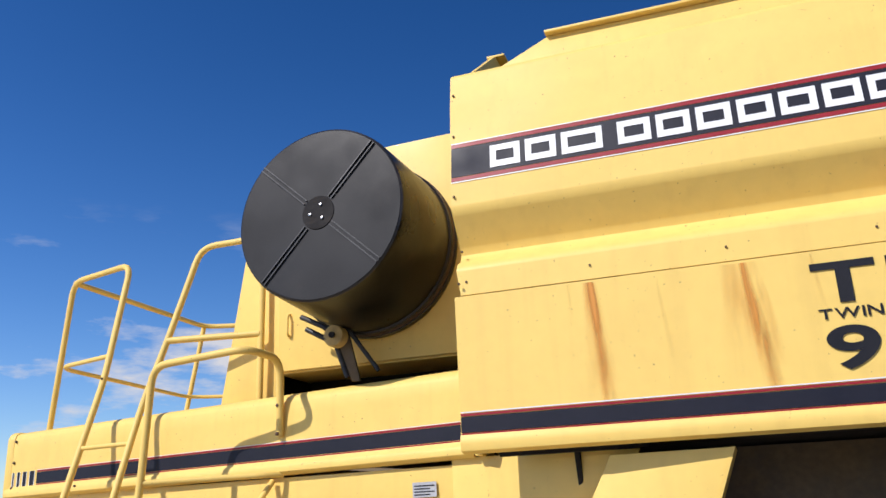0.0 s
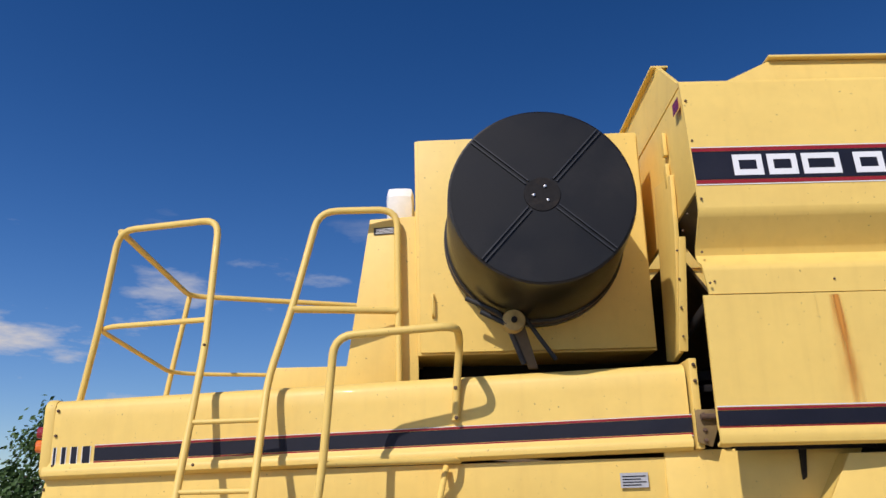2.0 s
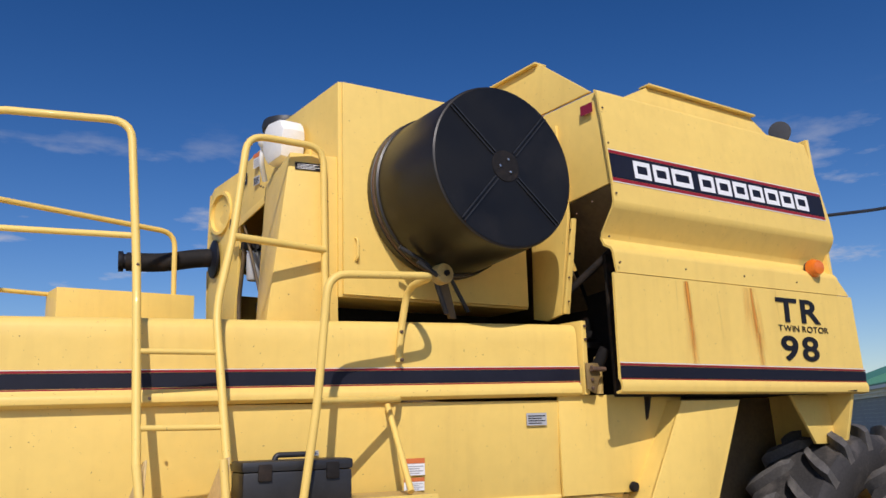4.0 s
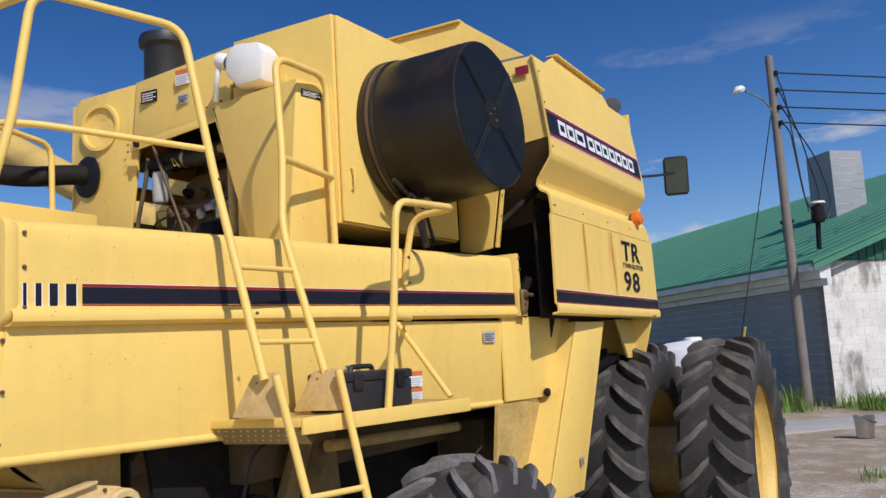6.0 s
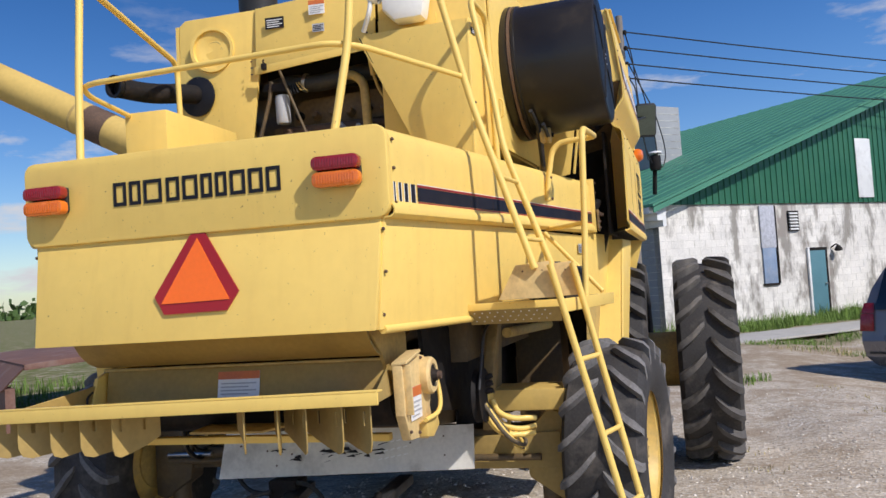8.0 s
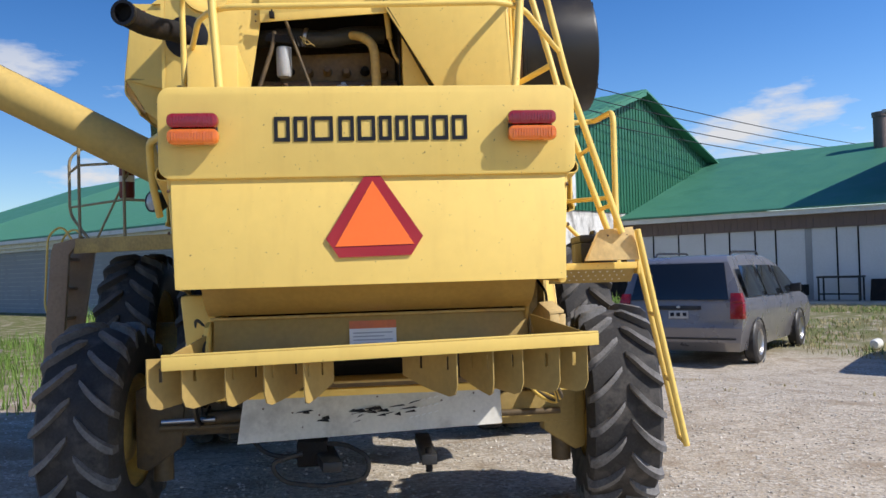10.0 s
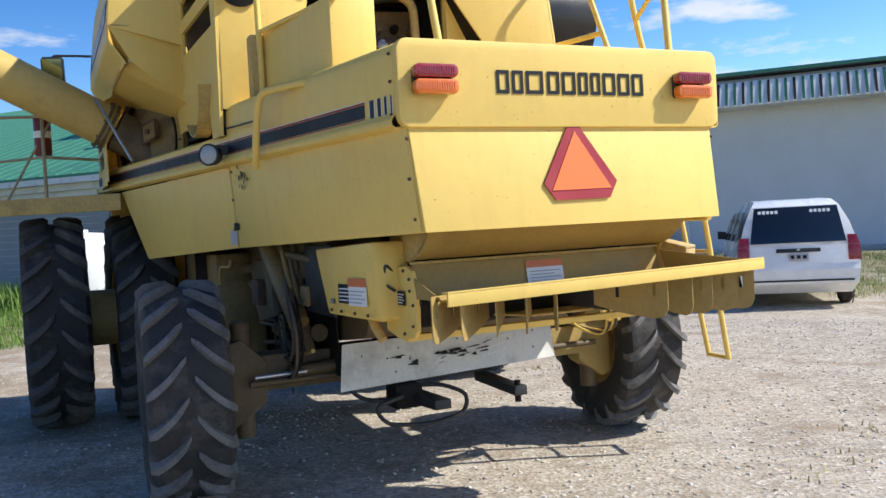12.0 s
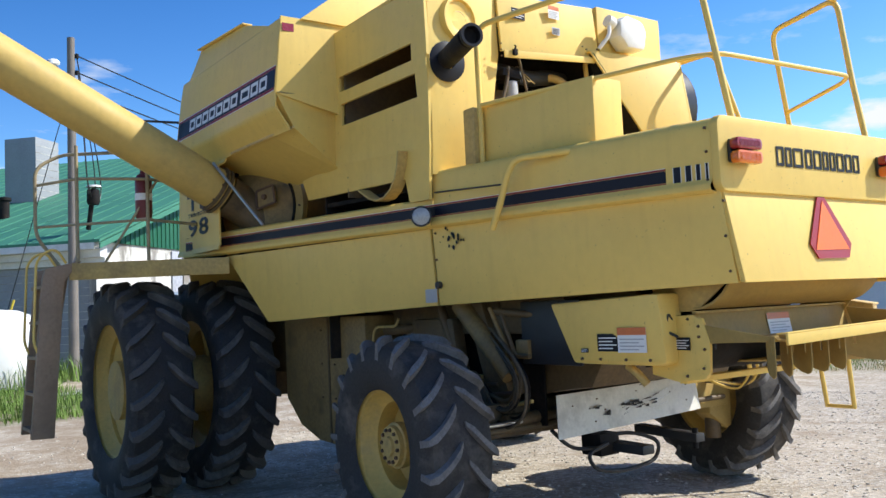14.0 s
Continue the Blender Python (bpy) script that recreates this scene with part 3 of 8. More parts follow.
# sloping floor of the tank, seen from below and behind, its shade painted in
plate("hopper", [(-0.93, 3.05, 2.835), (-0.93, 3.48, 2.795), (-0.25, 3.75, 1.95), (-0.25, 3.3, 2.05)], (0.01, 0, 0.01), paint_grimy_shaded, combine)
plate("hopper", [(-0.93, 3.48, 2.695), (-0.93, 5.72, 2.695), (-0.25, 5.45, 1.9), (-0.25, 3.75, 1.9)], (0.01, 0, 0.01), paint_grimy_shaded, combine)
for pts in ([(-0.90, 6.205, 2.82), (-0.89, 5.735, 2.815), (-0.865, 5.735, 2.34), (-0.885, 6.075, 2.60)], [(-0.90, 6.205, 2.82), (-0.885, 6.075, 2.60), (-0.60, 6.118, 2.59)], [(-0.60, 6.118, 2.59), (-0.885, 6.075, 2.60), (-0.865, 5.735, 2.34), (-0.22, 5.68, 2.33)], [(-0.60, 6.118, 2.59), (-0.22, 5.68, 2.33), (0.11, 6.118, 2.59)], [(0.11, 6.118, 2.59), (-0.22, 5.68, 2.33), (1.05, 5.68, 2.33), (1.05, 6.118, 2.59)]):
    plate("hopper", pts, (0.004, -0.006, 0.008), paint, combine, bevel=0)
part("seam_flange", tube(B(), [(-0.908, 6.20, 2.826), (-0.905, 5.74, 2.82)], 0.006, 6), paint_dirty_shaded, combine)
part("seam_flange", tube(B(), [(-0.895, 6.085, 2.60), (-0.60, 6.125, 2.588), (0.11, 6.125, 2.588)], 0.010, 8, 0.02), paint_faded, combine)
# raised rims
plate("tank_rim", [(-0.74, 3.085, 3.35), (-0.50, 3.105, 3.468), (0.44, 3.105, 3.458), (0.58, 3.085, 3.35)], (0, 0.02, 0), paint, combine)
plate("tank_rim_lip", [(-0.51, 3.075, 3.470), (0.45, 3.075, 3.460), (0.45, 3.15, 3.460), (-0.51, 3.15, 3.470)], (0, 0, 0.012), paint, combine)
plate("tank_rim", [(-0.70, 6.13, 3.35), (-0.15, 6.10, 3.52), (0.80, 6.09, 3.58), (0.98, 6.13, 3.37)], (0, -0.02, 0), paint, combine)
plate("tank_rim_lip", [(-0.16, 6.12, 3.525), (0.81, 6.12, 3.585), (0.81, 6.04, 3.585), (-0.16, 6.04, 3.525)], (0, 0, 0.012), paint, combine)
plate("tank_rim", [(-0.93, 3.16, 3.35), (-0.90, 3.56, 3.66), (-0.90, 5.62, 3.66), (-0.93, 6.02, 3.35)], (0.02, 0, 0), paint, combine)
plate("tank_rim_lip", [(-0.925, 3.57, 3.662), (-0.925, 5.61, 3.662), (-0.84, 5.61, 3.662), (-0.84, 3.57, 3.662)], (0, 0, 0.012), paint, combine)
# dark plates across the gap between tank and hood, painting in its shade
plate("frame_wall", [(-0.86, 3.16, 1.82), (-0.30, 3.16, 1.82), (-0.30, 3.16, 2.52), (-0.86, 3.16, 2.52)], (0, 0.02, 0), iron_and_shade_black, combine)
plate("frame_wall", [(-0.60, 3.45, 1.0), (-0.60, 5.70, 1.0), (-0.60, 5.70, 2.3), (-0.60, 3.2, 2.6), (-0.60, 3.2, 1.9)], (0.02, 0, 0), iron_and_shade_black, combine)

# belt of colour along the tank, with plain blocks where the maker's name stands
def tank_decals(mirror):
    f = (lambda y: 9.22 - y) if mirror else (lambda y: y)
    s = -1 if mirror else 1

    def face(z):
        return 3.045 + (3.005 - 3.045) * (3.20 - z) / (3.20 - 2.84)

    def film(x0, x1, z0, z1, material, name, lift, slant=0.0):
        o = -0.0015 - lift
        pts = [(x0, f(face(z0) + o), z0), (x1, f(face(z0) + o), z0), (x1 + slant, f(face(z1) + o), z1), (x0 + slant, f(face(z1) + o), z1)]
        return part(name, slab(B(), pts, (0, -s * 0.001, 0)), material, tank_left if mirror else tank_right)
    xa, xb = (-0.89, 1.08) if mirror else (-0.935, 0.95)
    film(xa, xb, 2.862, 2.992, decal_navy, "name_band", 0.0)
    film(xa, xb, 2.994, 3.010, decal_red, "red_stripe", 0.0)
    film(xa, xb, 2.844, 2.860, decal_red, "red_stripe", 0.0)
    film(xa, xb, 3.012, 3.016, decal_white, "white_line", 0.0)
    film(xa, xb, 2.838, 2.842, decal_white, "white_line", 0.0)
    n = 10
    x = -0.765
    for i in range(n):
        w = 0.128 if i != 2 else 0.165
        gap = 0.022 if i != 2 else 0.06
        t = 0.026
        for a, b_, c, d in ((x, x + t, 2.878, 2.975), (x + w - t, x + w, 2.878, 2.975), (x + t, x + w - t, 2.878, 2.878 + t), (x + t, x + w - t, 2.975 - t, 2.975)):
            film(a, b_, c, d, decal_white, "name_block", 0.0022)
        x += w + gap


tank_decals(False)
tank_decals(True)
for k, (z0, z1, m_) in enumerate(((1.885, 1.94, decal_navy), (1.943, 1.951, decal_red), (1.875, 1.883, decal_red), (1.954, 1.958, decal_white), (1.869, 1.8725, decal_white))):
    part("stripe", slab(B(), [(-0.962, 3.0295, z0 + 0.016), (1.145, 3.0295, z0 + 0.016), (1.145, 3.0295, z1 + 0.016), (-0.962, 3.0295, z1 + 0.016)], (0, -0.0012, 0)), m_, combine)


def glyph(ch, size):
    cu = bpy.data.curves.new("letter", "FONT")
    cu.body, cu.size, cu.extrude, cu.offset = ch, size, 0.0006, (0.022 if size > 0.1 else 0.008) * size
    tmp = bpy.data.objects.new("letter", cu)
    scene.collection.objects.link(tmp)
    me = bpy.data.meshes.new_from_object(tmp.evaluated_get(bpy.context.evaluated_depsgraph_get()))
    bpy.data.objects.remove(tmp)
    return me


def lettering(name, body, size, origin, ux, uy, material, parent, stretch=1.0, space=1.0):
    """Writes a word letter by letter; each letter is a film of its own."""
    ux, uy = Vector(ux).normalized(), Vector(uy).normalized()
    n = ux.cross(uy).normalized()
    x = 0.0
    for ch in body:
        if ch == " ":
            x += 0.32 * size * stretch
            continue
        me = glyph(ch, size)
        xs = [v.co.x for v in me.vertices]
        x0, x1 = min(xs), max(xs)
        m = Matrix((ux * stretch, uy, n)).transposed().to_4x4()
        m.translation = Vector(origin) + ux * (x - x0 * stretch) + n * 0.003
        me.transform(m)
        me.materials.clear()
        me.materials.append(material)
        me.name = name
        ob = new(name, me)
        ob.parent = parent
        x += (x1 - x0) * stretch + 0.10 * size * space * stretch


lettering("letter", "TR", 0.185, (0.31, 3.028, 2.222), (1, 0, 0), (0, 0, 1), decal_black, skirt, 1.75, 1.05)
lettering("letter", "TWIN ROTOR", 0.048, (0.315, 3.029, 2.168), (1, 0, 0), (0, 0, 1), decal_black, skirt, 1.50)
lettering("letter", "TWIN ROTOR", 0.048, (0.925, 6.191, 2.168), (-1, 0, 0), (0, 0, 1), decal_black, skirt_left, 1.50)
lettering("letter", "98", 0.185, (0.325, 3.030, 2.012), (1, 0, 0), (0, 0, 1), decal_black, skirt, 1.85, 1.02)
lettering("letter", "TR", 0.185, (0.935, 6.192, 2.222), (-1, 0, 0), (0, 0, 1), decal_black, skirt_left, 2.2, 1.05)
lettering("letter", "98", 0.185, (0.925, 6.190, 2.012), (-1, 0, 0), (0, 0, 1), decal_black, skirt_left, 2.35, 1.02)

# red reflectors on the tank's rear edge
decal("reflector", (-0.936, 3.19, 3.245), (0, -1, 0), (0, 0, 1), 0.085, 0.055, lens_red, combine)
decal("reflector", (-0.907, 6.15, 3.255), (0, -1, 0), (0, 0, 1), 0.085, 0.055, lens_red, combine)

# ---- radiator housing with the rotary screen ----
HX0, HX1 = -2.08, -1.01
bm = slab(B(), [(HX0, 3.70, 2.30), (HX1, 3.63, 2.29), (HX1, 4.34, 2.29), (HX0, 4.34, 2.30)], (0, 0, 1.056))
housing = part("radiator_housing", bm, paint, combine, bevel=0.006)
bm = slab(B(), [(HX0 + 0.015, 3.694, 2.31), (HX1 - 0.01, 3.626, 2.30), (HX1 - 0.01, 3.626, 3.342), (HX0 + 0.015, 3.694, 3.349)], (0, -0.016, 0))
screen_door = part("screen_door", bm, paint, housing, bevel=0.005)
part("door_handle", tube(B(), [(-2.005, 3.675, 2.47), (-2.005, 3.650, 2.48), (-2.005, 3.650, 2.57), (-2.005, 3.675, 2.58)], 0.006, 8, 0.015), paint, housing)
C0, C1 = Vector((-1.535, 3.66, 2.815)), Vector((-1.554, 3.099, 2.840))
m = axis_pose(C0, C1 - C0)
L = (C1 - C0).length
screen = part("rotary_screen", lathe(B(), [(0.405, 0.0), (0.412, 0.02), (0.412, 0.05), (0.400, 0.055), (0.400, 0.075), (0.408, 0.08), (0.408, 0.095), (0.398, 0.10), (0.384, L - 0.02), (0.380, L - 0.004), (0.372, L), (0.366, L - 0.002)], m, 64), screen_mesh, combine, "black perforated rotary screen drum")
part("screen_face", lathe(B(), [(0.371, L - 0.004), (0.371, L + 0.002), (0, L + 0.004)], m, 64), black_cover, screen, "flat black end of the drum")
part("screen_band", lathe(B(), [(0.409, 0.056), (0.4095, 0.074), (0.404, 0.075), (0.404, 0.055)], m, 64, True), rust_iron, screen)
part("screen_hub", lathe(B(), [(0.075, L + 0.003), (0.073, L + 0.007), (0, L + 0.008)], m, 32), iron_and_shade_black, screen)
ROT = 48
for k in range(4):
    a = radians(ROT + 90 * k)
    bm = B()
    for off in (-0.009, 0.009):
        q = m @ Matrix.Rotation(a, 4, "Z") @ Matrix.Translation((0.225, off, L + 0.006))
        obox(bm, q, 0.29, 0.005, 0.008)
    part("screen_bar", bm, black_plastic, screen)
for k in range(3):
    a = radians(ROT + 20 + 120 * k)
    q = m @ Matrix.Rotation(a, 4, "Z") @ Matrix.Translation((0.035, 0, L + 0.008))
    part("hub_bolt", lathe(B(), [(0.006, 0), (0.006, 0.005), (0, 0.007)], q, 8), steel, screen)
# belt drive under the screen
part("idler_pulley", lathe(B(), [(0.0, -0.03), (0.045, -0.03), (0.05, -0.02), (0.04, 0.0), (0.05, 0.02), (0.045, 0.03), (0.018, 0.034), (0, 0.036)], axis_pose((-1.66, 3.47, 2.40), (0, -1, 0)), 24), paint_dirty_shaded, combine)
part("pulley_bolt", lathe(B(), [(0.014, 0.0), (0.014, 0.012), (0, 0.014)], axis_pose((-1.66, 3.434, 2.40), (0, -1, 0)), 8), iron_and_shade_black, combine)
part("idler_arm", slab(B(), [(-1.70, 3.50, 2.43), (-1.62, 3.50, 2.43), (-1.56, 3.50, 2.20), (-1.60, 3.50, 2.20)], (0, 0.02, 0)), paint_grimy_shaded, combine, bevel=0.004)
part("drive_belt", tube(B(), [(-1.86, 3.52, 2.52), (-1.70, 3.50, 2.44), (-1.62, 3.50, 2.22)], 0.012), hose_rubber, combine)
part("idler_lever", tube(B(), [(-1.80, 3.46, 2.445), (-1.69, 3.45, 2.385)], 0.012), black_plastic, combine)
part("drive_belt", tube(B(), [(-1.62, 3.50, 2.44), (-1.48, 3.52, 2.24)], 0.010), hose_rubber, combine)
# Added back plate and the rail are coloured black for the housing gap's shade.
part("belt_guard", slab(B(), [(-2.06, 4.0, 2.13), (-1.0, 3.96, 2.13), (-1.0, 3.96, 2.32), (-2.06, 4.0, 2.32)], (0, 0.03, 0)), iron_and_shade_black, combine)
part("frame_rail", slab(B(), [(-2.07, 3.80, 2.14), (-0.6, 3.56, 2.15), (-0.6, 3.62, 2.15), (-2.07, 3.86, 2.14)], (0, 0, 0.04)), iron_and_shade_black, combine)
# tall bracket between the housing and the tank
plate("bracket_panel", [(-0.975, 3.53, 2.22), (-0.975, 3.42, 2.24), (-0.965, 3.34, 2.74), (-0.952, 3.36, 3.02), (-0.952, 3.63, 3.06), (-0.975, 3.63, 2.24)], (0.02, 0, 0), paint, combine)
plate("bracket_edge", [(-0.985, 3.40, 2.24), (-0.955, 3.33, 2.72), (-0.925, 3.33, 2.72), (-0.945, 3.40, 2.24)], (0, -0.015, 0), paint, combine)

# ---- engine bay ----
ECOVER = [(-2.30, 3.76, 2.975), (-2.12, 4.47, 3.02), (-2.36, 4.0, 2.15), (-2.42, 3.74, 2.15)]
plate("engine_cover", ECOVER, (0.015, 0, 0), paint, combine)
plate("engine_cover", [(-2.30, 3.755, 2.975), (-2.075, 3.715, 2.975), (-2.075, 3.715, 2.15), (-2.42, 3.735, 2.15)], (0, 0.015, 0), paint, combine)
plate("engine_cover", [(-2.30, 3.757, 2.977), (-2.07, 3.717, 2.977), (-2.07, 4.47, 3.022), (-2.12, 4.47, 3.022)], (0, 0, -0.012), paint, combine)
upper = plate("engine_panel", [(-2.0, 5.165, 3.325), (-2.06, 4.36, 3.345), (-2.10, 4.36, 2.98), (-2.03, 5.165, 2.945)], (0.02, 0, 0), paint, combine)
part("engine_panel", slab(B(), [(-1.985, 5.17, 3.325), (-1.985, 5.66, 3.325), (-1.99, 5.705, 3.29), (-2.0, 5.712, 2.90), (-2.0, 5.712, 2.40), (-1.985, 5.712, 2.13), (-1.985, 5.30, 2.13), (-1.99, 5.16, 2.94)], (0.02, 0, 0)), paint, combine, bevel=0.004)
part("round_cover", lathe(B(), [(0.0, 0.030), (0.055, 0.024), (0.075, 0.036), (0.118, 0.036), (0.122, 0.058), (0.142, 0.058), (0.148, 0.0)], axis_pose((-1.96, 5.475, 3.108), (-1, -0.13, 0)), 40), paint, combine)
# embossed marks on the round cover
for a, b, c in (((-0.055, 0.03), (-0.03, 0.055), (0.02, 0.05)), ((-0.07, -0.01), (-0.06, 0.02), (-0.05, -0.02)), ((0.03, 0.035), (0.05, 0.0), (0.035, -0.03)), ((-0.005, 0.0), (0.01, 0.02), (0.0, -0.03)), ((-0.04, -0.05), (0.0, -0.06), (0.03, -0.05))):
    part("emboss", tube(B(), [(-1.984, 5.475 + q[0], 3.108 + q[1]) for q in (a, b, c)], 0.005, 6, 0.02, 3), paint_dirty_shaded, combine)
# hinges of the tank's rear wall
for z in (2.98, 3.13):
    part("hinge", box(B(), (-0.955, 3.40, z), (-0.937, 3.435, z + 0.11)), paint, combine, bevel=0.004)
def louvre_sheet(bm, pts):
    return slab(bm, [(x, 5.735 + 0.022 * (x + 0.9), z) for x, z in pts], (0, 0.02, 0))


bm = B()
louvre_sheet(bm, [(-0.885, 2.966), (-0.885, 3.29), (-1.99, 3.29), (-2.0, 2.966)])
louvre_sheet(bm, [(-0.885, 2.77), (-0.885, 2.857), (-1.99, 2.857), (-1.99, 2.77)])
louvre_sheet(bm, [(-0.885, 2.857), (-0.885, 2.966), (-0.955, 2.966), (-0.955, 2.857)])
louvre_sheet(bm, [(-1.84, 2.857), (-1.84, 2.966), (-2.0, 2.966), (-2.0, 2.857)])
louvre_sheet(bm, [(-0.88, 2.618), (-0.885, 2.77), (-0.968, 2.77), (-0.975, 2.618)])
louvre_sheet(bm, [(-1.885, 2.618), (-1.87, 2.77), (-2.0, 2.77), (-2.0, 2.618)])
louvre_sheet(bm, [(-0.86, 2.36), (-0.88, 2.618), (-2.0, 2.618), (-1.99, 2.30)])
slab(bm, [(-0.24, 5.685, 2.34), (-0.33, 5.685, 2.18), (-1.72, 5.717, 2.135), (-1.76, 5.717, 1.985), (-1.965, 5.712, 1.98), (-1.99, 5.711, 2.30), (-0.86, 5.736, 2.36)], (0, 0.02, 0))
part("louvre_panel", bm, paint, combine)
plate("engine_roof", [(-2.05, 4.35, 3.34), (-0.95, 4.35, 3.34), (-0.95, 5.74, 3.30), (-1.90, 5.74, 3.32)], (0, 0, -0.02), paint, combine)
plate("engine_floor", [(-2.3, 3.75, 2.12), (-0.62, 3.5, 2.12), (-0.62, 5.7, 2.12), (-2.3, 5.45, 2.12)], (0, 0, -0.03), iron_and_shade_black, combine)
plate("bulkhead", [(-0.98, 4.30, 2.12), (-0.98, 5.72, 2.12), (-0.98, 5.72, 3.3), (-0.98, 4.30, 3.3)], (0.02, 0, 0), paint_grimy_shaded, combine)
# Plate added inside the bay only to keep light out.
plate("heat_shield", [(-1.60, 4.36, 2.86), (-1.60, 5.30, 2.88), (-1.60, 5.30, 3.28), (-1.60, 4.36, 3.28)], (0.01, 0, 0), iron_and_shade_black, combine)
# Dark sheets added behind the engine cover in place of the bay's own shade.
plate("bay_side", [(-2.13, 4.45, 3.005), (-2.352, 4.0, 2.16), (-2.06, 4.0, 2.16), (-2.06, 4.45, 3.005)], (0, -0.008, 0), iron_and_shade_black, combine)
plate("bay_side", [(-2.03, 4.35, 2.14), (-1.0, 4.345, 2.14), (-1.0, 4.345, 3.3), (-2.03, 4.35, 3.3)], (0, 0.008, 0), iron_and_shade_black, combine)
# intake stack
part("intake_pipe", lathe(B(), [(0.128, 0), (0.128, 0.37), (0.135, 0.38), (0.155, 0.39), (0.16, 0.42), (0.15, 0.455), (0.11, 0.47), (0, 0.475)], Matrix.Translation((-1.62, 5.33, 3.30)), 40), black_plastic, combine, "black air intake pipe with a wider cap")
# exhaust
part("exhaust_pipe", tube(B(), [(-1.80, 5.55, 2.83), (-2.05, 5.60, 2.84), (-2.30, 5.73, 2.80), (-2.50, 5.80, 2.805)], 0.060, 20, 0.14), iron_and_shade_black, combine, "dark sooty exhaust pipe")
part("exhaust_mouth", lathe(B(), [(0.063, 0.0), (0.066, 0.004), (0.066, 0.03), (0.050, 0.03), (0.048, -0.10), (0, -0.10)], axis_pose((-2.52, 5.80, 2.805), (-0.96, 0.21, -0.03)), 20), decal_black, combine)
# coolant bottle
bm = B()
slab(bm, [(-2.235, 4.03, 3.045), (-2.235, 4.20, 3.04), (-2.235, 4.275, 3.12), (-2.235, 4.27, 3.235), (-2.235, 4.20, 3.275), (-2.235, 4.05, 3.255), (-2.235, 4.00, 3.19)], (0.14, 0, 0))
jug = part("coolant_bottle", bm, white_plastic, combine, "white plastic coolant bottle", bevel=0.04)
part("bottle_cap", lathe(B(), [(0, 0.05), (0.04, 0.045), (0.045, 0.0), (0.035, -0.02)], axis_pose((-2.18, 4.305, 3.21), (0, 1, 0.4)), 20), white_plastic, jug)
part("bottle_hose", tube(B(), [(-2.19, 4.34, 3.20), (-2.20, 4.35, 3.12), (-2.15, 4.41, 3.03)], 0.014), white_plastic, jug)
part("bottle_bracket", slab(B(), [(-2.09, 3.99, 3.02), (-2.09, 4.34, 3.02), (-2.09, 4.34, 3.10), (-2.09, 3.99, 3.10)], (0.02, 0, 0)), paint, jug)

# engine block with its pipes
engine_brown = mat("oily_brown_cast", (0.17, 0.105, 0.045), 0.6, vary=0.35, scale=7, fine=40, bump=0.12, stain=(0.03, 0.022, 0.016), stain_amount=0.9, stain_scale=6)
engine = part("engine_block", box(B(), (-1.76, 4.30, 2.20), (-1.05, 5.20, 2.62)), engine_brown, combine, "greasy engine block", bevel=0.02)
part("rocker_cover", slab(B(), [(-1.72, 4.36, 2.62), (-1.72, 5.08, 2.62), (-1.72, 5.08, 2.74), (-1.72, 5.0, 2.79), (-1.72, 4.42, 2.81), (-1.72, 4.36, 2.76)], (0.5, 0, 0)), engine_brown, engine, bevel=0.02)
for k in range(6):
    y = 4.44 + 0.115 * k
    part("manifold_port", lathe(B(), [(0.0, 0.05), (0.018, 0.048), (0.026, 0.03), (0.03, 0.0)], axis_pose((-1.74, y, 2.665 + 0.012 * (k % 2)), (-1, 0, 0.2)), 12), random.choice((iron_and_shade_black, engine_brown)), engine)
    part("injector_line", tube(B(), [(-1.76, y + 0.05, 2.36), (-1.84, y + 0.05, 2.42), (-1.80, y + 0.05, 2.54), (-1.73, y + 0.05, 2.60)], 0.005, 6, 0.03), hose_dusty, engine)
    part("pump_fitting", lathe(B(), [(0, 0.05), (0.014, 0.048), (0.018, 0.03), (0.026, 0.028), (0.028, 0)], axis_pose((-1.86, y + 0.02, 2.50 + 0.02 * (k % 3)), (-0.6, 0, 0.8)), 10), random.choice((iron_and_shade_black, decal_grey, rust_iron)), engine)
part("exhaust_manifold", tube(B(), [(-1.80, 4.36, 2.57), (-1.80, 5.10, 2.57)], 0.035, 12), rust_iron, engine)
part("air_pipe", tube(B(), [(-1.80, 5.26, 2.85), (-1.86, 5.02, 2.875), (-1.86, 4.80, 2.84), (-1.84, 4.62, 2.885), (-1.80, 4.44, 2.89)], 0.052, 18, 0.12), hose_rubber, engine)
part("air_pipe_clamp", lathe(B(), [(0.054, 0), (0.058, 0.004), (0.058, 0.02), (0.054, 0.024)], axis_pose((-1.86, 4.90, 2.858), (0, 1, 0.2)), 20, True), steel, engine)
part("water_pipe", tube(B(), [(-1.76, 4.78, 2.87), (-1.90, 4.60, 2.87), (-1.94, 4.50, 2.80), (-1.945, 4.485, 2.35)], 0.028, 14, 0.08), paint_dirty_shaded, engine)
part("fuel_filter", lathe(B(), [(0.0, 0), (0.038, 0.0), (0.044, 0.012), (0.046, 0.15), (0.042, 0.175), (0, 0.18)], Matrix.Translation((-1.95, 5.035, 2.60)), 24), decal_grey, engine, "white spin-on fuel filter")
part("filter_head", slab(B(), [(-2.0, 4.98, 2.785), (-2.0, 5.14, 2.80), (-2.0, 5.13, 2.85), (-2.0, 5.0, 2.84)], (0.10, 0, 0)), iron_and_shade_black, engine, bevel=0.01)
part("alternator", lathe(B(), [(0, -0.09), (0.06, -0.09), (0.085, -0.06), (0.085, 0.06), (0.06, 0.09), (0, 0.09)], axis_pose((-1.86, 4.72, 2.38), (0, 1, 0)), 20), iron_and_shade_black, engine)
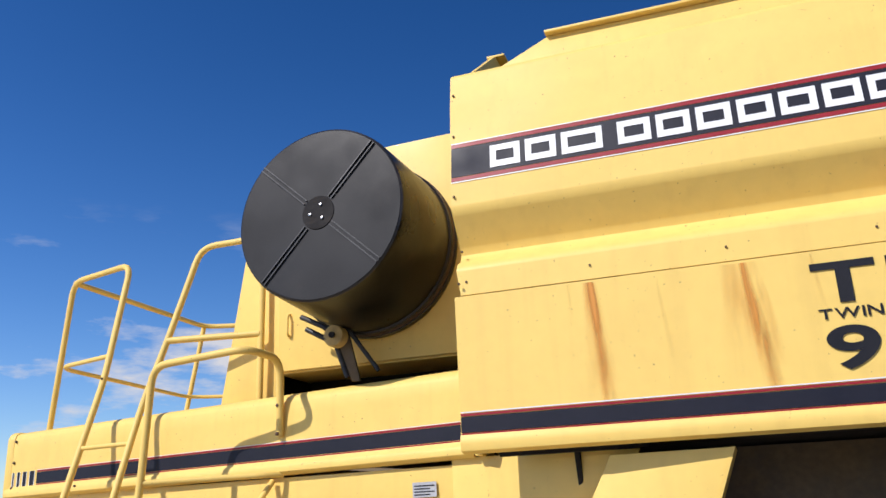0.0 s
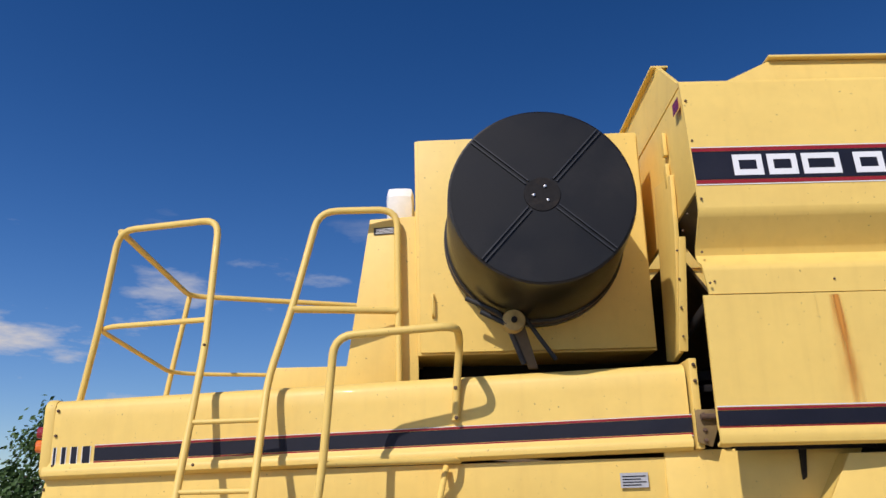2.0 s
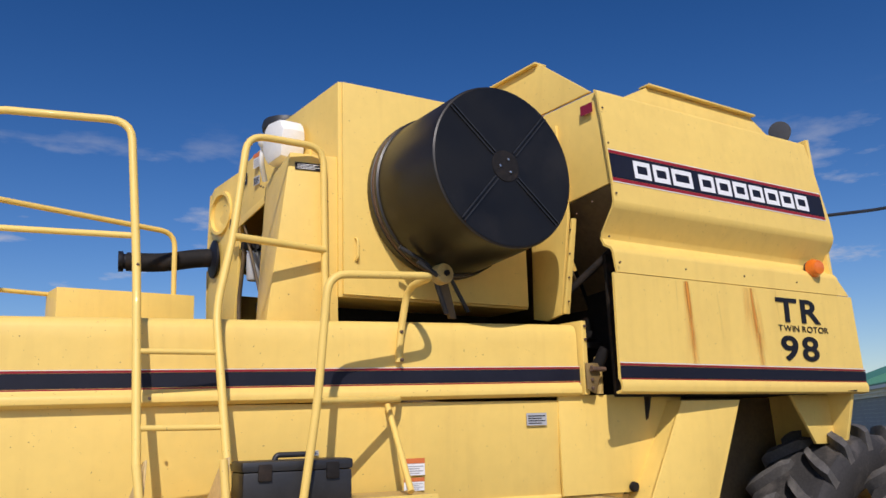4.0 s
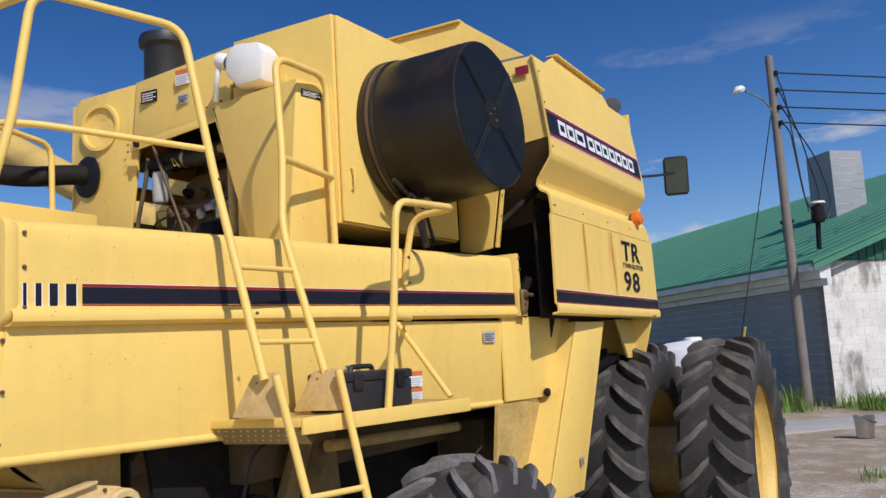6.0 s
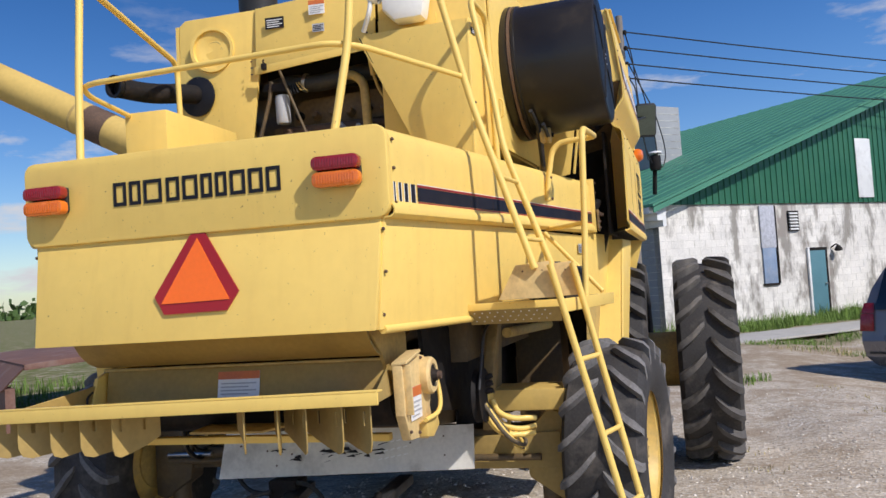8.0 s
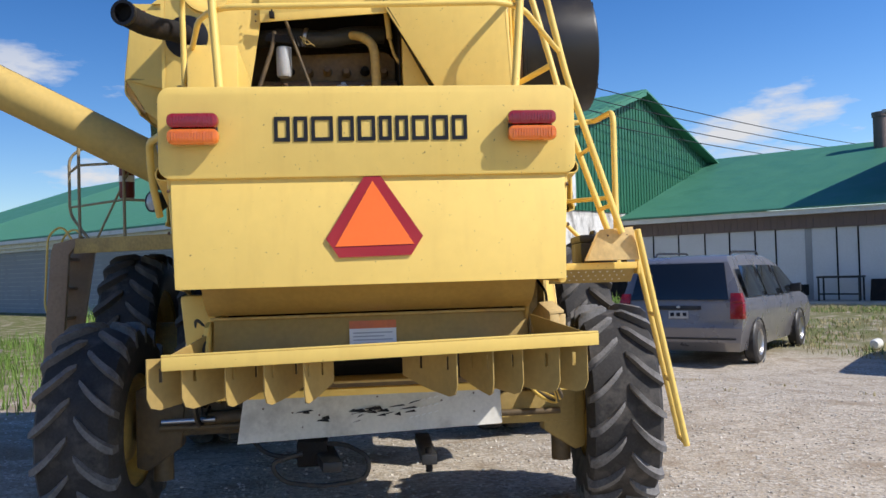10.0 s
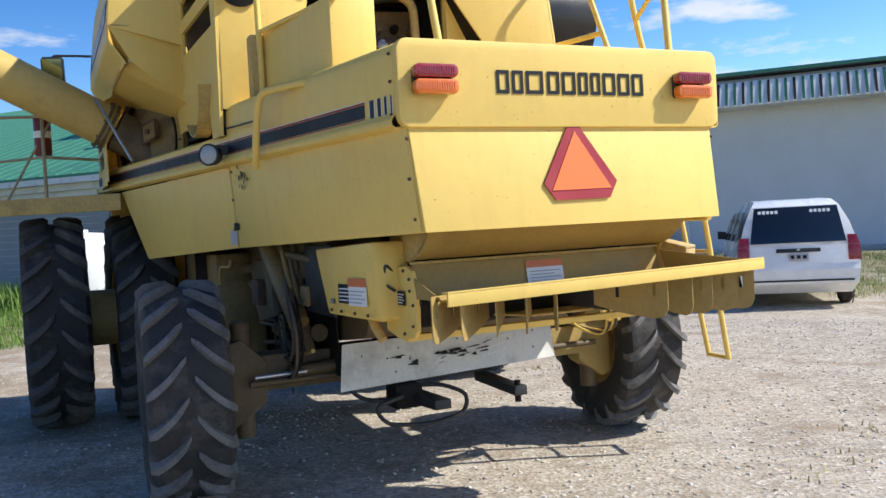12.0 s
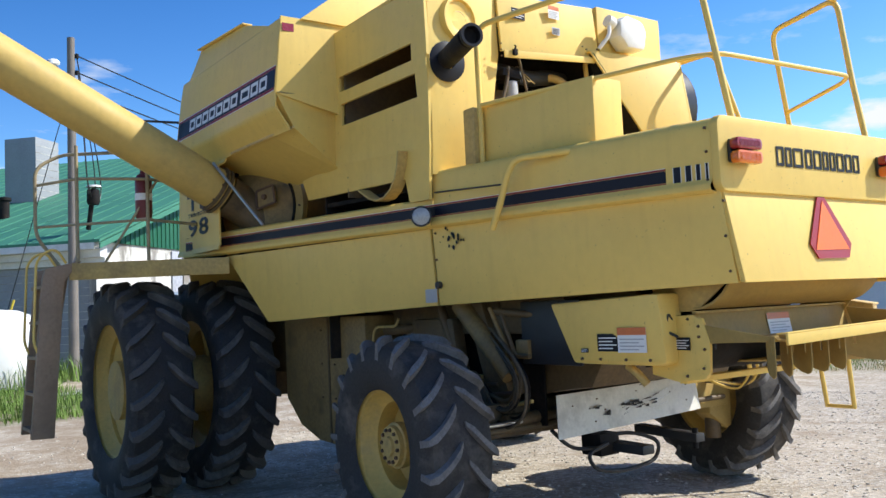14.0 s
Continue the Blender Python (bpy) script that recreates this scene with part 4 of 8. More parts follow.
part("oil_cap", lathe(B(), [(0, 0.03), (0.03, 0.026), (0.034, 0)], axis_pose((-1.90, 4.70, 2.53), (-0.5, 0, 0.8)), 16), decal_grey, engine)
part("valve_body", box(B(), (-1.93, 4.56, 2.46), (-1.84, 4.64, 2.53)), decal_grey, engine, bevel=0.008)
random.seed(7)
for k in range(8):
    y = 4.34 + 0.1 * k
    part("engine_hose", tube(B(), [(-1.80, y, 2.24), (-1.90, y + random.uniform(-0.1, 0.1), 2.40 + random.uniform(-0.04, 0.06)), (-1.86, y + random.uniform(-0.2, 0.2), 2.50), (-1.78, y + random.uniform(-0.15, 0.15), 2.60)], random.choice((0.006, 0.009, 0.012)), 8, 0.06), random.choice((hose_rubber, hose_dusty)), engine)
for k in range(5):
    part("torn_wire", tube(B(), [(-1.96, 4.92 + 0.015 * k, 2.84), (-1.97, 4.88 + 0.02 * k, 2.80 - 0.012 * k), (-1.98, 4.85 + 0.03 * k, 2.775 + 0.015 * (k % 2))], 0.0035, 5, 0.02, 3), random.choice((paint_dirty_shaded, hose_rubber)), engine)
part("bay_strut", tube(B(), [(-1.99, 5.085, 2.86), (-1.99, 5.10, 2.76), (-1.98, 5.19, 2.50), (-1.97, 5.20, 2.14)], 0.013, 10, 0.05), paint_grimy_shaded, combine)
part("bay_strut", tube(B(), [(-2.02, 5.02, 2.93), (-1.96, 4.80, 2.30)], 0.009), paint_grimy_shaded, combine)
strut = part("gas_spring", tube(B(), [(-2.03, 4.425, 2.955), (-2.02, 4.41, 2.81)], 0.017), paint_aged_shaded, combine)
part("spring_rod", tube(B(), [(-2.02, 4.41, 2.81), (-2.0, 4.385, 2.71), (-1.97, 4.23, 2.50), (-1.95, 4.18, 2.40)], 0.009, 8, 0.05), paint_dirty_shaded, strut)
# turned-in lower edge of the upper panel, with its latch
plate("panel_fold", [(-2.046, 5.162, 2.945), (-2.108, 4.42, 2.978), (-2.108, 4.42, 2.936), (-2.046, 5.162, 2.896)], (-0.010, 0, 0), paint, combine)
latch = part("panel_latch", box(B(), (-2.085, 5.075, 2.915), (-2.058, 5.105, 2.955)), iron_and_shade_black, combine, bevel=0.006)
part("latch_hook", tube(B(), [(-2.075, 5.09, 2.955), (-2.082, 5.09, 2.972), (-2.07, 5.09, 2.978)], 0.005, 8, 0.02), iron_and_shade_black, latch)
for z in (2.905, 2.945, 2.985):
    bolt((-2.046, 5.185, z), (-1, 0, 0), scale=0.8)
for y, z in ((4.535, 3.035), (4.50, 3.02), (4.40, 3.035), (4.37, 3.02)):
    bolt((-2.118, y, z), (-1, 0, 0), scale=0.8)

# step box on the deck
bm = slab(B(), [(-3.028, 5.402, 2.145), (-2.25, 5.53, 2.15), (-2.25, 5.20, 2.15), (-3.015, 5.172, 2.145)], (0, 0, 0.365))
part("battery_box", bm, paint, combine, bevel=0.008)
part("post_cover", slab(B(), [(-2.26, 5.52, 2.15), (-2.26, 5.60, 2.15), (-2.16, 5.60, 2.15), (-2.16, 5.52, 2.15)], (0.0, 0, 0.34)), paint_dirty_shaded, combine, bevel=0.01)

# ---- rails and ladder ----
def rail(name, pts, r=0.0165, bend=0.07, material=None, label=""):
    return part(name, tube(B(), pts, r, 12, bend), material or paint, combine, label)


rail("guard_rail", [(-3.047, 3.365, 1.585), (-3.014, 3.605, 2.35), (-3.022, 3.753, 2.992), (-3.56, 3.93, 3.005), (-3.625, 3.95, 2.519), (-3.71, 4.0, 2.13)], bend=0.09)
rail("guard_rail", [(-3.555, 3.935, 3.0), (-3.57, 5.23, 2.995), (-2.27, 5.56, 2.968), (-2.265, 5.55, 2.15)], bend=0.10)
rail("rail_post", [(-3.565, 5.22, 3.0), (-3.64, 5.19, 2.50), (-3.69, 5.16, 2.13)])
rail("mid_rail", [(-3.026, 3.647, 2.478), (-3.56, 3.92, 2.515), (-3.645, 4.02, 2.52), (-3.645, 5.17, 2.495), (-3.48, 5.27, 2.495), (-2.28, 5.55, 2.50)], 0.0125, bend=0.10)
rail("ladder_stile", [(-2.732, 3.33, 1.585), (-2.718, 3.53, 2.18), (-2.633, 3.585, 2.503), (-2.535, 3.69, 3.0), (-2.165, 3.685, 3.0), (-2.162, 3.672, 2.14)], bend=0.09)
rail("ladder_crossbar", [(-2.633, 3.585, 2.503), (-2.165, 3.673, 2.506)])
rail("ladder_rung", [(-3.028, 3.497, 2.006), (-2.722, 3.472, 2.008)], 0.011)
rail("ladder_rung", [(-3.041, 3.408, 1.723), (-2.729, 3.376, 1.721)], 0.011)
rail("handrail", [(-2.487, 3.213, 1.43), (-2.434, 3.198, 1.807), (-2.395, 3.183, 2.295), (-1.915, 3.155, 2.32), (-1.895, 3.40, 2.31), (-1.914, 3.435, 2.115), (-1.92, 3.448, 1.985)], bend=0.08)
rail("handrail_brace", [(-2.434, 3.20, 1.807), (-1.96, 3.40, 1.822), (-1.91, 3.465, 1.824)], 0.013)
rail("handrail_brace", [(-1.964, 3.473, 1.80), (-2.045, 3.166, 1.455)], 0.013)
for z in (2.115, 1.993):
    bolt((-1.918, 3.425, z), (0, -1, 0), scale=1.2)
for p in ((-3.013, 3.59, 2.352), (-2.99, 3.44, 1.83)):
    bolt(p, (-0.3, -1, 0), scale=0.9)
LOWER = (((-3.067, 3.295, 1.60), (-2.99, 3.055, 0.535)), ((-2.784, 3.232, 1.605), (-2.765, 3.0, 0.525)))
for a, b in LOWER:
    rail("ladder_stile", [a, b], 0.0155)
for k, r_ in ((0.395, 0.0115), (0.70, 0.0115), (0.992, 0.013)):
    rail("ladder_rung", [Vector(a).lerp(Vector(b), k) for a, b in LOWER], r_)
for x, y in ((-3.0, 3.44), (-2.728, 3.375)):
    plate("ladder_gusset", [(x - 0.03, y + 0.10, 1.455), (x, y + 0.02, 1.605), (x - 0.035, y - 0.135, 1.615), (x - 0.05, y - 0.16, 1.455)], (0.008, 0, 0), paint_faded, combine)
    for k in range(3):
        bolt((x - 0.012 - 0.008 * k, y - 0.015 - 0.045 * k, 1.575), (-1, 0.1, 0), scale=0.8)
deck = plate("platform", [(-2.975, 3.70, 1.44), (-2.975, 3.27, 1.44), (-1.95, 3.13, 1.44), (-1.86, 3.46, 1.44)], (0, 0, -0.018), paint_dirty_shaded, combine)
plate("platform_edge", [(-2.975, 3.268, 1.445), (-1.95, 3.128, 1.445), (-1.95, 3.128, 1.385), (-2.975, 3.268, 1.385)], (0, -0.012, 0), paint, combine)
plate("platform_edge", [(-2.978, 3.70, 1.445), (-2.978, 3.27, 1.445), (-2.978, 3.27, 1.412), (-2.978, 3.70, 1.412)], (0.012, 0, 0), paint, combine)
plate("perforated_sheet", [(-2.972, 3.70, 1.412), (-2.972, 3.28, 1.412), (-2.90, 3.28, 1.345), (-2.90, 3.70, 1.345)], (0.006, 0, 0.004), paint_straw_shaded, combine)
# White discs painted on as the daylight that shows through the holes.
for i in range(10):
    for j in range(3):
        k = (i + 0.5 * (j % 2)) / 10
        p = Vector((-2.960 + 0.021 * j, 3.67 - 0.36 * k, 1.400 - 0.019 * j))
        part("punched_hole", lathe(B(), [(0, 0.001), (0.0035, 0.0005), (0.004, 0)], axis_pose(p, (-0.68, 0, -0.73)), 8), decal_white, deck)
# ---- wheels ----
LUGS = {}


def wheel(name, radius, width, rim_r, lugs, hub_out, dish, lug_material):
    """A tractor tyre with slanting lugs on a dished rim; its axle runs along y, its outer face towards -y."""
    w = width / 2
    s = radius * 0.93
    me_ty = B()
    prof = [(rim_r, -w * 0.80), (rim_r + 0.03, -w * 0.90), ((rim_r + s) / 2, -w * 1.0), (s - 0.05, -w * 0.96), (s - 0.012, -w * 0.84), (s, -w * 0.5), (s + 0.006, 0), (s, w * 0.5), (s - 0.012, w * 0.84), (s - 0.05, w * 0.96), ((rim_r + s) / 2, w), (rim_r + 0.03, w * 0.90), (rim_r, w * 0.80)]
    ax = axis_pose((0, 0, 0), (0, 1, 0))
    lathe(me_ty, prof, ax, 56)
    tyre = link("tyre", me_ty, rubber)
    pitch = math.tau / lugs
    lean = 1.30 if radius < 0.7 else 1.12
    lug_meshes = []
    for sd in (-1, 1):
        bm = B()
        rows = []
        for i in range(7):
            q = i / 6
            lat = (0.08 + 0.90 * q) * w
            top, base = radius - 0.016 * q * q, s - 0.03
            if i in (0, 6):
                top, base = top - 0.022, (s - 0.03 if i == 0 else s - 0.085)
            th = 0.25 * sd * pitch - (0.98 * q - 0.30 * q * q) * pitch * lean
            wd = (0.023 + 0.004 * q) * radius / 0.65
            if i in (0, 6):
                wd *= 0.72
            row = []
            for r_, d in ((base, -1.25), (top, -0.85), (top, 0.85), (base, 1.25)):
                a = th + d * wd / radius
                row.append(bm.verts.new((-r_ * math.cos(a), sd * lat, r_ * math.sin(a))))
            rows.append(row)
        for a, b in zip(rows, rows[1:]):
            for c in range(3):
                bm.faces.new((a[c], a[c + 1], b[c + 1], b[c]))
        bm.faces.new(rows[0])
        bm.faces.new(rows[-1][::-1])
        ob = link("lug", bm, lug_material)
        lug_meshes.append(ob.data)
        bpy.data.objects.remove(ob)
    bm = B()
    o = -w * 0.78
    i_ = w * 0.78
    lathe(bm, [(rim_r + 0.022, o - 0.01), (rim_r + 0.022, o + 0.008), (rim_r - 0.01, o + 0.02), (rim_r - 0.03, o + 0.07), (rim_r - 0.07, o + 0.10), (rim_r - 0.075, i_ - 0.10), (rim_r - 0.03, i_ - 0.07), (rim_r - 0.01, i_ - 0.02), (rim_r + 0.022, i_ - 0.008), (rim_r + 0.022, i_ + 0.01)], ax, 48)
    lathe(bm, [(rim_r - 0.073, o + 0.13 + dish), (rim_r * 0.62, o + 0.17 + dish), (rim_r * 0.40, o + 0.20 + dish), (0.06, o + 0.20 + dish)], ax, 40)
    lathe(bm, [(rim_r - 0.073, o + 0.145 + dish), (rim_r * 0.62, o + 0.185 + dish), (rim_r * 0.40, o + 0.215 + dish), (0.06, o + 0.215 + dish)], ax, 40)
    rim = link("rim", bm, rim_paint)
    bm = B()
    ho = o + 0.20 - hub_out
    lathe(bm, [(0.06, o + 0.24 + dish), (0.17, o + 0.21 + dish), (0.165, o + 0.165 + dish), (0.125, o + 0.15 + dish), (0.115, ho + 0.085), (0.125, ho + 0.075), (0.125, ho + 0.03), (0.112, ho + 0.025), (0.108, ho), (0.055, ho - 0.004), (0.05, ho - 0.02), (0, ho - 0.024)], ax, 32)
    hub = link("hub", bm, paint_dirty_shaded)
    e = new(name)
    LUGS[name] = (lugs, lug_meshes)
    for c in (tyre, rim, hub):
        c.parent = e
    for k in range(12):
        a = k * math.tau / 12
        nb = new("wheel_bolt", BOLT)
        nb.matrix_basis = axis_pose((0.088 * math.cos(a), ho - 0.001, 0.088 * math.sin(a)), (0, -1, 0)) @ Matrix.Scale(1.5, 4)
        nb.parent = hub
    return e


def set_wheel(name, proto, x, y, z, flip, spin, label, steer=0.0):
    """Hangs a copy of the wheel on the machine: the tyre is the part, lugs, rim and hub are its pieces."""
    m = Matrix.Translation((x, y, z)) @ Matrix.Rotation(radians(steer + (180 if flip else 0)), 4, "Z") @ Matrix.Rotation(radians(spin), 4, "Y")
    if flip:
        m = m @ Matrix.Scale(-1, 4, (1, 0, 0))
    kids = {c.name.split(".")[0]: c for c in proto.children}
    ty = new(name, kids["tyre"].data)
    ty.parent = combine
    ty.matrix_parent_inverse = combine.matrix_basis.inverted()
    ty.matrix_basis = m
    tagged(ty, label)
    count, meshes = LUGS[proto.name]
    for k in range(count):
        for me in meshes:
            c = new("lug", me)
            c.parent = ty
            c.matrix_basis = Matrix.Rotation(k * math.tau / count, 4, "Y")
    for k in ("rim", "hub"):
        c = new(k, kids[k].data)
        c.parent = ty
    for src in kids["hub"].children:
        c = new("wheel_bolt", BOLT)
        c.parent = ty
        c.matrix_basis = src.matrix_basis


def drop(proto):
    for o in (*proto.children_recursive, proto):
        bpy.data.objects.remove(o)


DRIVE_X = 1.16
drive = wheel("drive_proto", 0.885, 0.49, 0.535, 22, 0.04, 0.0, lug_rubber)
steerw = wheel("steer_proto", 0.605, 0.42, 0.31, 19, 0.15, 0.07, lug_worn)
set_wheel("drive_wheel", drive, DRIVE_X, 2.58, 0.775, False, 3, "large ribbed black tractor tyre on a yellow rim")
set_wheel("drive_wheel", drive, DRIVE_X, 3.29, 0.775, True, 9, "large ribbed black tractor tyre on a yellow rim")
set_wheel("drive_wheel", drive, DRIVE_X, 6.60, 0.775, True, 5, "large ribbed black tractor tyre on a yellow rim")
set_wheel("drive_wheel", drive, DRIVE_X, 5.92, 0.775, False, 11, "large ribbed black tractor tyre on a yellow rim")
set_wheel("steer_wheel", steerw, -1.98, 3.13, 0.592, False, 4, "smaller worn tractor tyre on a yellow rim", -7)
set_wheel("steer_wheel", steerw, -2.10, 6.04, 0.592, True, 8, "smaller worn tractor tyre on a yellow rim", -3)
drop(drive)
drop(steerw)
for y0, y1 in ((2.5, 3.4), (5.85, 6.75)):
    part("dual_hub", lathe(B(), [(0, 0), (0.24, 0), (0.24, y1 - y0), (0, y1 - y0)], axis_pose((DRIVE_X, y0, 0.775), (0, 1, 0)), 28), paint_dirty_shaded, combine)
part("front_axle", box(B(), (DRIVE_X - 0.17, 3.3, 0.62), (DRIVE_X + 0.17, 5.9, 0.94)), paint_grimy_shaded, combine, bevel=0.03)
part("rear_axle", slab(B(), [(-2.22, 3.35, 0.56), (-2.02, 3.35, 0.56), (-2.02, 5.85, 0.56), (-2.22, 5.85, 0.56)], (0, 0, 0.20)), paint_grimy_shaded, combine, bevel=0.02)
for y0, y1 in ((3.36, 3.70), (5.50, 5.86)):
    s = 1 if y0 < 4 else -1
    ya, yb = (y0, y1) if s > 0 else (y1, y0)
    part("steering_knuckle", slab(B(), [(-2.24, ya, 0.40), (-2.24, ya, 0.82), (-2.24, ya + s * 0.12, 0.86), (-2.24, ya + s * 0.26, 0.72), (-2.24, ya + s * 0.24, 0.50), (-2.24, ya + s * 0.06, 0.38)], (0.14, 0, 0)), paint_straw_shaded if s > 0 else paint_grimy_shaded, combine, bevel=0.015)
    part("king_pin", lathe(B(), [(0, 0), (0.055, 0), (0.055, 0.62), (0.03, 0.64), (0, 0.64)], Matrix.Translation((-2.17, ya + s * 0.13, 0.32)), 18), paint_grimy_shaded, combine)
part("tie_rod", tube(B(), [(-2.30, 3.52, 0.62), (-2.30, 5.72, 0.62)], 0.018), paint_grimy_shaded, combine)
part("axle_cover", slab(B(), [(-2.26, 3.42, 0.55), (-2.26, 4.30, 0.55), (-2.26, 4.30, 0.70), (-2.26, 3.42, 0.745)], (0.03, 0, 0)), paint_straw_shaded, combine, bevel=0.01)
part("steering_cylinder", tube(B(), [(-2.28, 4.30, 0.70), (-2.28, 5.5, 0.66)], 0.038), paint_grimy_shaded, combine)

# ---- lamps, warning triangle and name on the rear ----
def tail_lamp(y0, y1):
    base = part("tail_lamp", slab(B(), rounded_rect(-3.77, y0 + 0.008, y1 - 0.008, 1.932, 2.040, 0.012, 3), (-0.018, 0, 0)), black_plastic, combine, "red and amber ribbed tail lamp", 0.003)
    for z0, z1, m_, nm in ((1.989, 2.043, lens_red, "red_lens"), (1.926, 1.984, lens_amber, "amber_lens")):
        bm = slab(B(), rounded_rect(-3.787, y0, y1, z0, z1, 0.022, 4), (-0.045, 0, 0))
        lens = part(nm, bm, m_, base, bevel=0.009)
        bm = B()
        for k in range(15):
            y = y0 + 0.02 + (y1 - y0 - 0.04) * k / 14
            box(bm, (-3.8345, y - 0.0022, z0 + 0.012), (-3.831, y + 0.0022, z1 - 0.012))
        part("lens_ribs", bm, m_, base)["kind"] = "stuff"


tail_lamp(5.150, 5.338)
tail_lamp(3.862, 4.052)
x = 4.949
for i in range(10):
    w = (0.060, 0.053, 0.083, 0.060, 0.068, 0.050, 0.050, 0.066, 0.062, 0.060)[i]
    t = 0.014
    for a, b_, c, d in ((x, t, 1.940, 2.036), (x - w + t, t, 1.940, 2.036), (x - t, w - 2 * t, 1.940, 1.955), (x - t, w - 2 * t, 2.021, 2.036)):
        decal("name_block", (-3.766, a, c), (0, -1, 0), (0, 0, 1), b_, d - c, decal_black, cap, 0.002)
    x -= w + (0.014 if i != 2 else 0.02)
TRI = [(4.612, 1.802), (4.762, 1.562), (4.714, 1.490), (4.440, 1.494), (4.392, 1.566), (4.548, 1.804)]


def tri_x(z):
    return -3.745 + (-3.815 + 3.745) * (1.815 - z) / 0.43


bm = slab(B(), [(tri_x(z) - 0.006, y, z) for y, z in TRI], (-0.006, 0, 0))
smv = part("warning_triangle", bm, smv_red, combine, "fluorescent orange slow vehicle triangle with red border")
part("triangle_center", slab(B(), [(tri_x(z) - 0.0135, y, z) for y, z in ((4.580, 1.785), (4.728, 1.532), (4.428, 1.536))], (-0.002, 0, 0)), smv_orange, smv)

# ---- straw chopper and spreader under the rear ----
bm = B()
drum = [(-3.70, 1.43), (-3.675, 1.385), (-3.635, 1.335), (-3.58, 1.295), (-3.52, 1.272), (-3.462, 1.268)]
rows = [[bm.verts.new((x, y, z)) for x, z in drum] for y in (3.93, 4.6, 5.25)]
for a, b in zip(rows, rows[1:]):
    for k in range(len(drum) - 1):
        bm.faces.new((a[k], a[k + 1], b[k + 1], b[k]))
shell(bm, 0.012)
part("chopper_hood", bm, paint_straw_shaded, combine)
plate("chopper_ledge", [(-3.485, 3.93, 1.262), (-3.45, 3.93, 1.262), (-3.45, 5.25, 1.262), (-3.485, 5.25, 1.262)], (0, 0, -0.012), paint_dirty_shaded, combine)
plate("chopper_panel", [(-3.462, 3.93, 1.25), (-3.49, 3.93, 1.115), (-3.49, 5.24, 1.10), (-3.462, 5.24, 1.25)], (0.02, 0, 0.004), paint_straw_shaded, combine)
plate("chopper_side", [(-3.70, 3.925, 1.42), (-3.52, 3.925, 1.28), (-3.40, 3.925, 1.12), (-3.20, 3.925, 1.20), (-3.20, 3.925, 1.42)], (0, 0.015, 0), paint_dirty_shaded, combine)
plate("chopper_side", [(-3.68, 5.235, 1.42), (-3.50, 5.235, 1.285), (-3.44, 5.235, 1.26), (-3.20, 5.235, 1.26), (-3.20, 5.235, 1.42)], (0, -0.015, 0), paint_dirty_shaded, combine)
plate("chopper_back", [(-3.14, 3.95, 1.42), (-3.14, 5.24, 1.42), (-3.14, 5.24, 0.98), (-3.14, 3.95, 0.98)], (0.012, 0, 0), iron_and_shade_black, combine)
part("chopper_rotor", lathe(B(), [(0, 0), (0.15, 0), (0.15, 1.28), (0, 1.28)], axis_pose((-3.27, 3.94, 1.10), (0, 1, 0)), 24), iron_and_shade_black, combine)
endplate = part("bearing_plate", slab(B(), [(-3.60, 3.86, 1.235), (-3.50, 3.86, 1.262), (-3.40, 3.86, 1.268), (-3.30, 3.86, 1.25), (-3.21, 3.86, 1.215), (-3.20, 3.86, 1.12), (-3.25, 3.86, 1.03), (-3.22, 3.86, 0.97), (-3.29, 3.86, 0.90), (-3.40, 3.86, 0.925), (-3.53, 3.86, 0.935), (-3.59, 3.86, 1.04)], (0, -0.04, 0)), paint_faded, combine, bevel=0.006)
part("plate_flange", slab(B(), [(-3.60, 3.862, 1.235), (-3.40, 3.862, 1.268), (-3.40, 3.80, 1.272), (-3.60, 3.80, 1.24)], (0, 0, 0.012)), paint_faded, endplate, bevel=0.003)
part("plate_flange", slab(B(), [(-3.585, 3.82, 1.235), (-3.575, 3.82, 1.04), (-3.575, 3.79, 1.04), (-3.585, 3.79, 1.235)], (0.012, 0, 0)), paint_faded, endplate, bevel=0.003)
part("bearing_ring", lathe(B(), [(0.045, 0.0), (0.078, 0.0), (0.078, 0.03), (0.070, 0.04), (0.05, 0.04), (0.045, 0.03)], axis_pose((-3.30, 3.82, 1.165), (0, -1, 0)), 28, True), paint_faded, endplate)
part("bearing", lathe(B(), [(0.0, 0.06), (0.022, 0.058), (0.028, 0.04), (0.048, 0.035), (0.05, 0.0)], axis_pose((-3.30, 3.82, 1.165), (0, -1, 0)), 24), iron_and_shade_black, endplate)
part("bearing_cap", lathe(B(), [(0.0, 0.075), (0.016, 0.073), (0.018, 0.05)], axis_pose((-3.30, 3.82, 1.165), (0, -1, 0)), 16), rust_iron, endplate)
part("lower_bracket", slab(B(), [(-3.42, 3.82, 0.985), (-3.26, 3.82, 1.0), (-3.24, 3.82, 0.95), (-3.33, 3.82, 0.915), (-3.42, 3.82, 0.93)], (0, -0.035, 0)), paint_aged_shaded, endplate, bevel=0.006)
for p in ((-3.56, 1.21), (-3.36, 1.245), (-3.23, 1.19), (-3.25, 0.99), (-3.54, 0.97), (-3.565, 1.10), (-3.43, 0.95)):
    bolt((p[0], 3.819, p[1]), (0, -1, 0))
part("grease_line", tube(B(), [(-3.44, 3.785, 1.0), (-3.30, 3.765, 1.01), (-3.20, 3.785, 1.06), (-3.20, 3.80, 1.15)], 0.010), paint, combine)
bolt((-3.70, 4.30, 1.40), (-1, 0, 0.3))

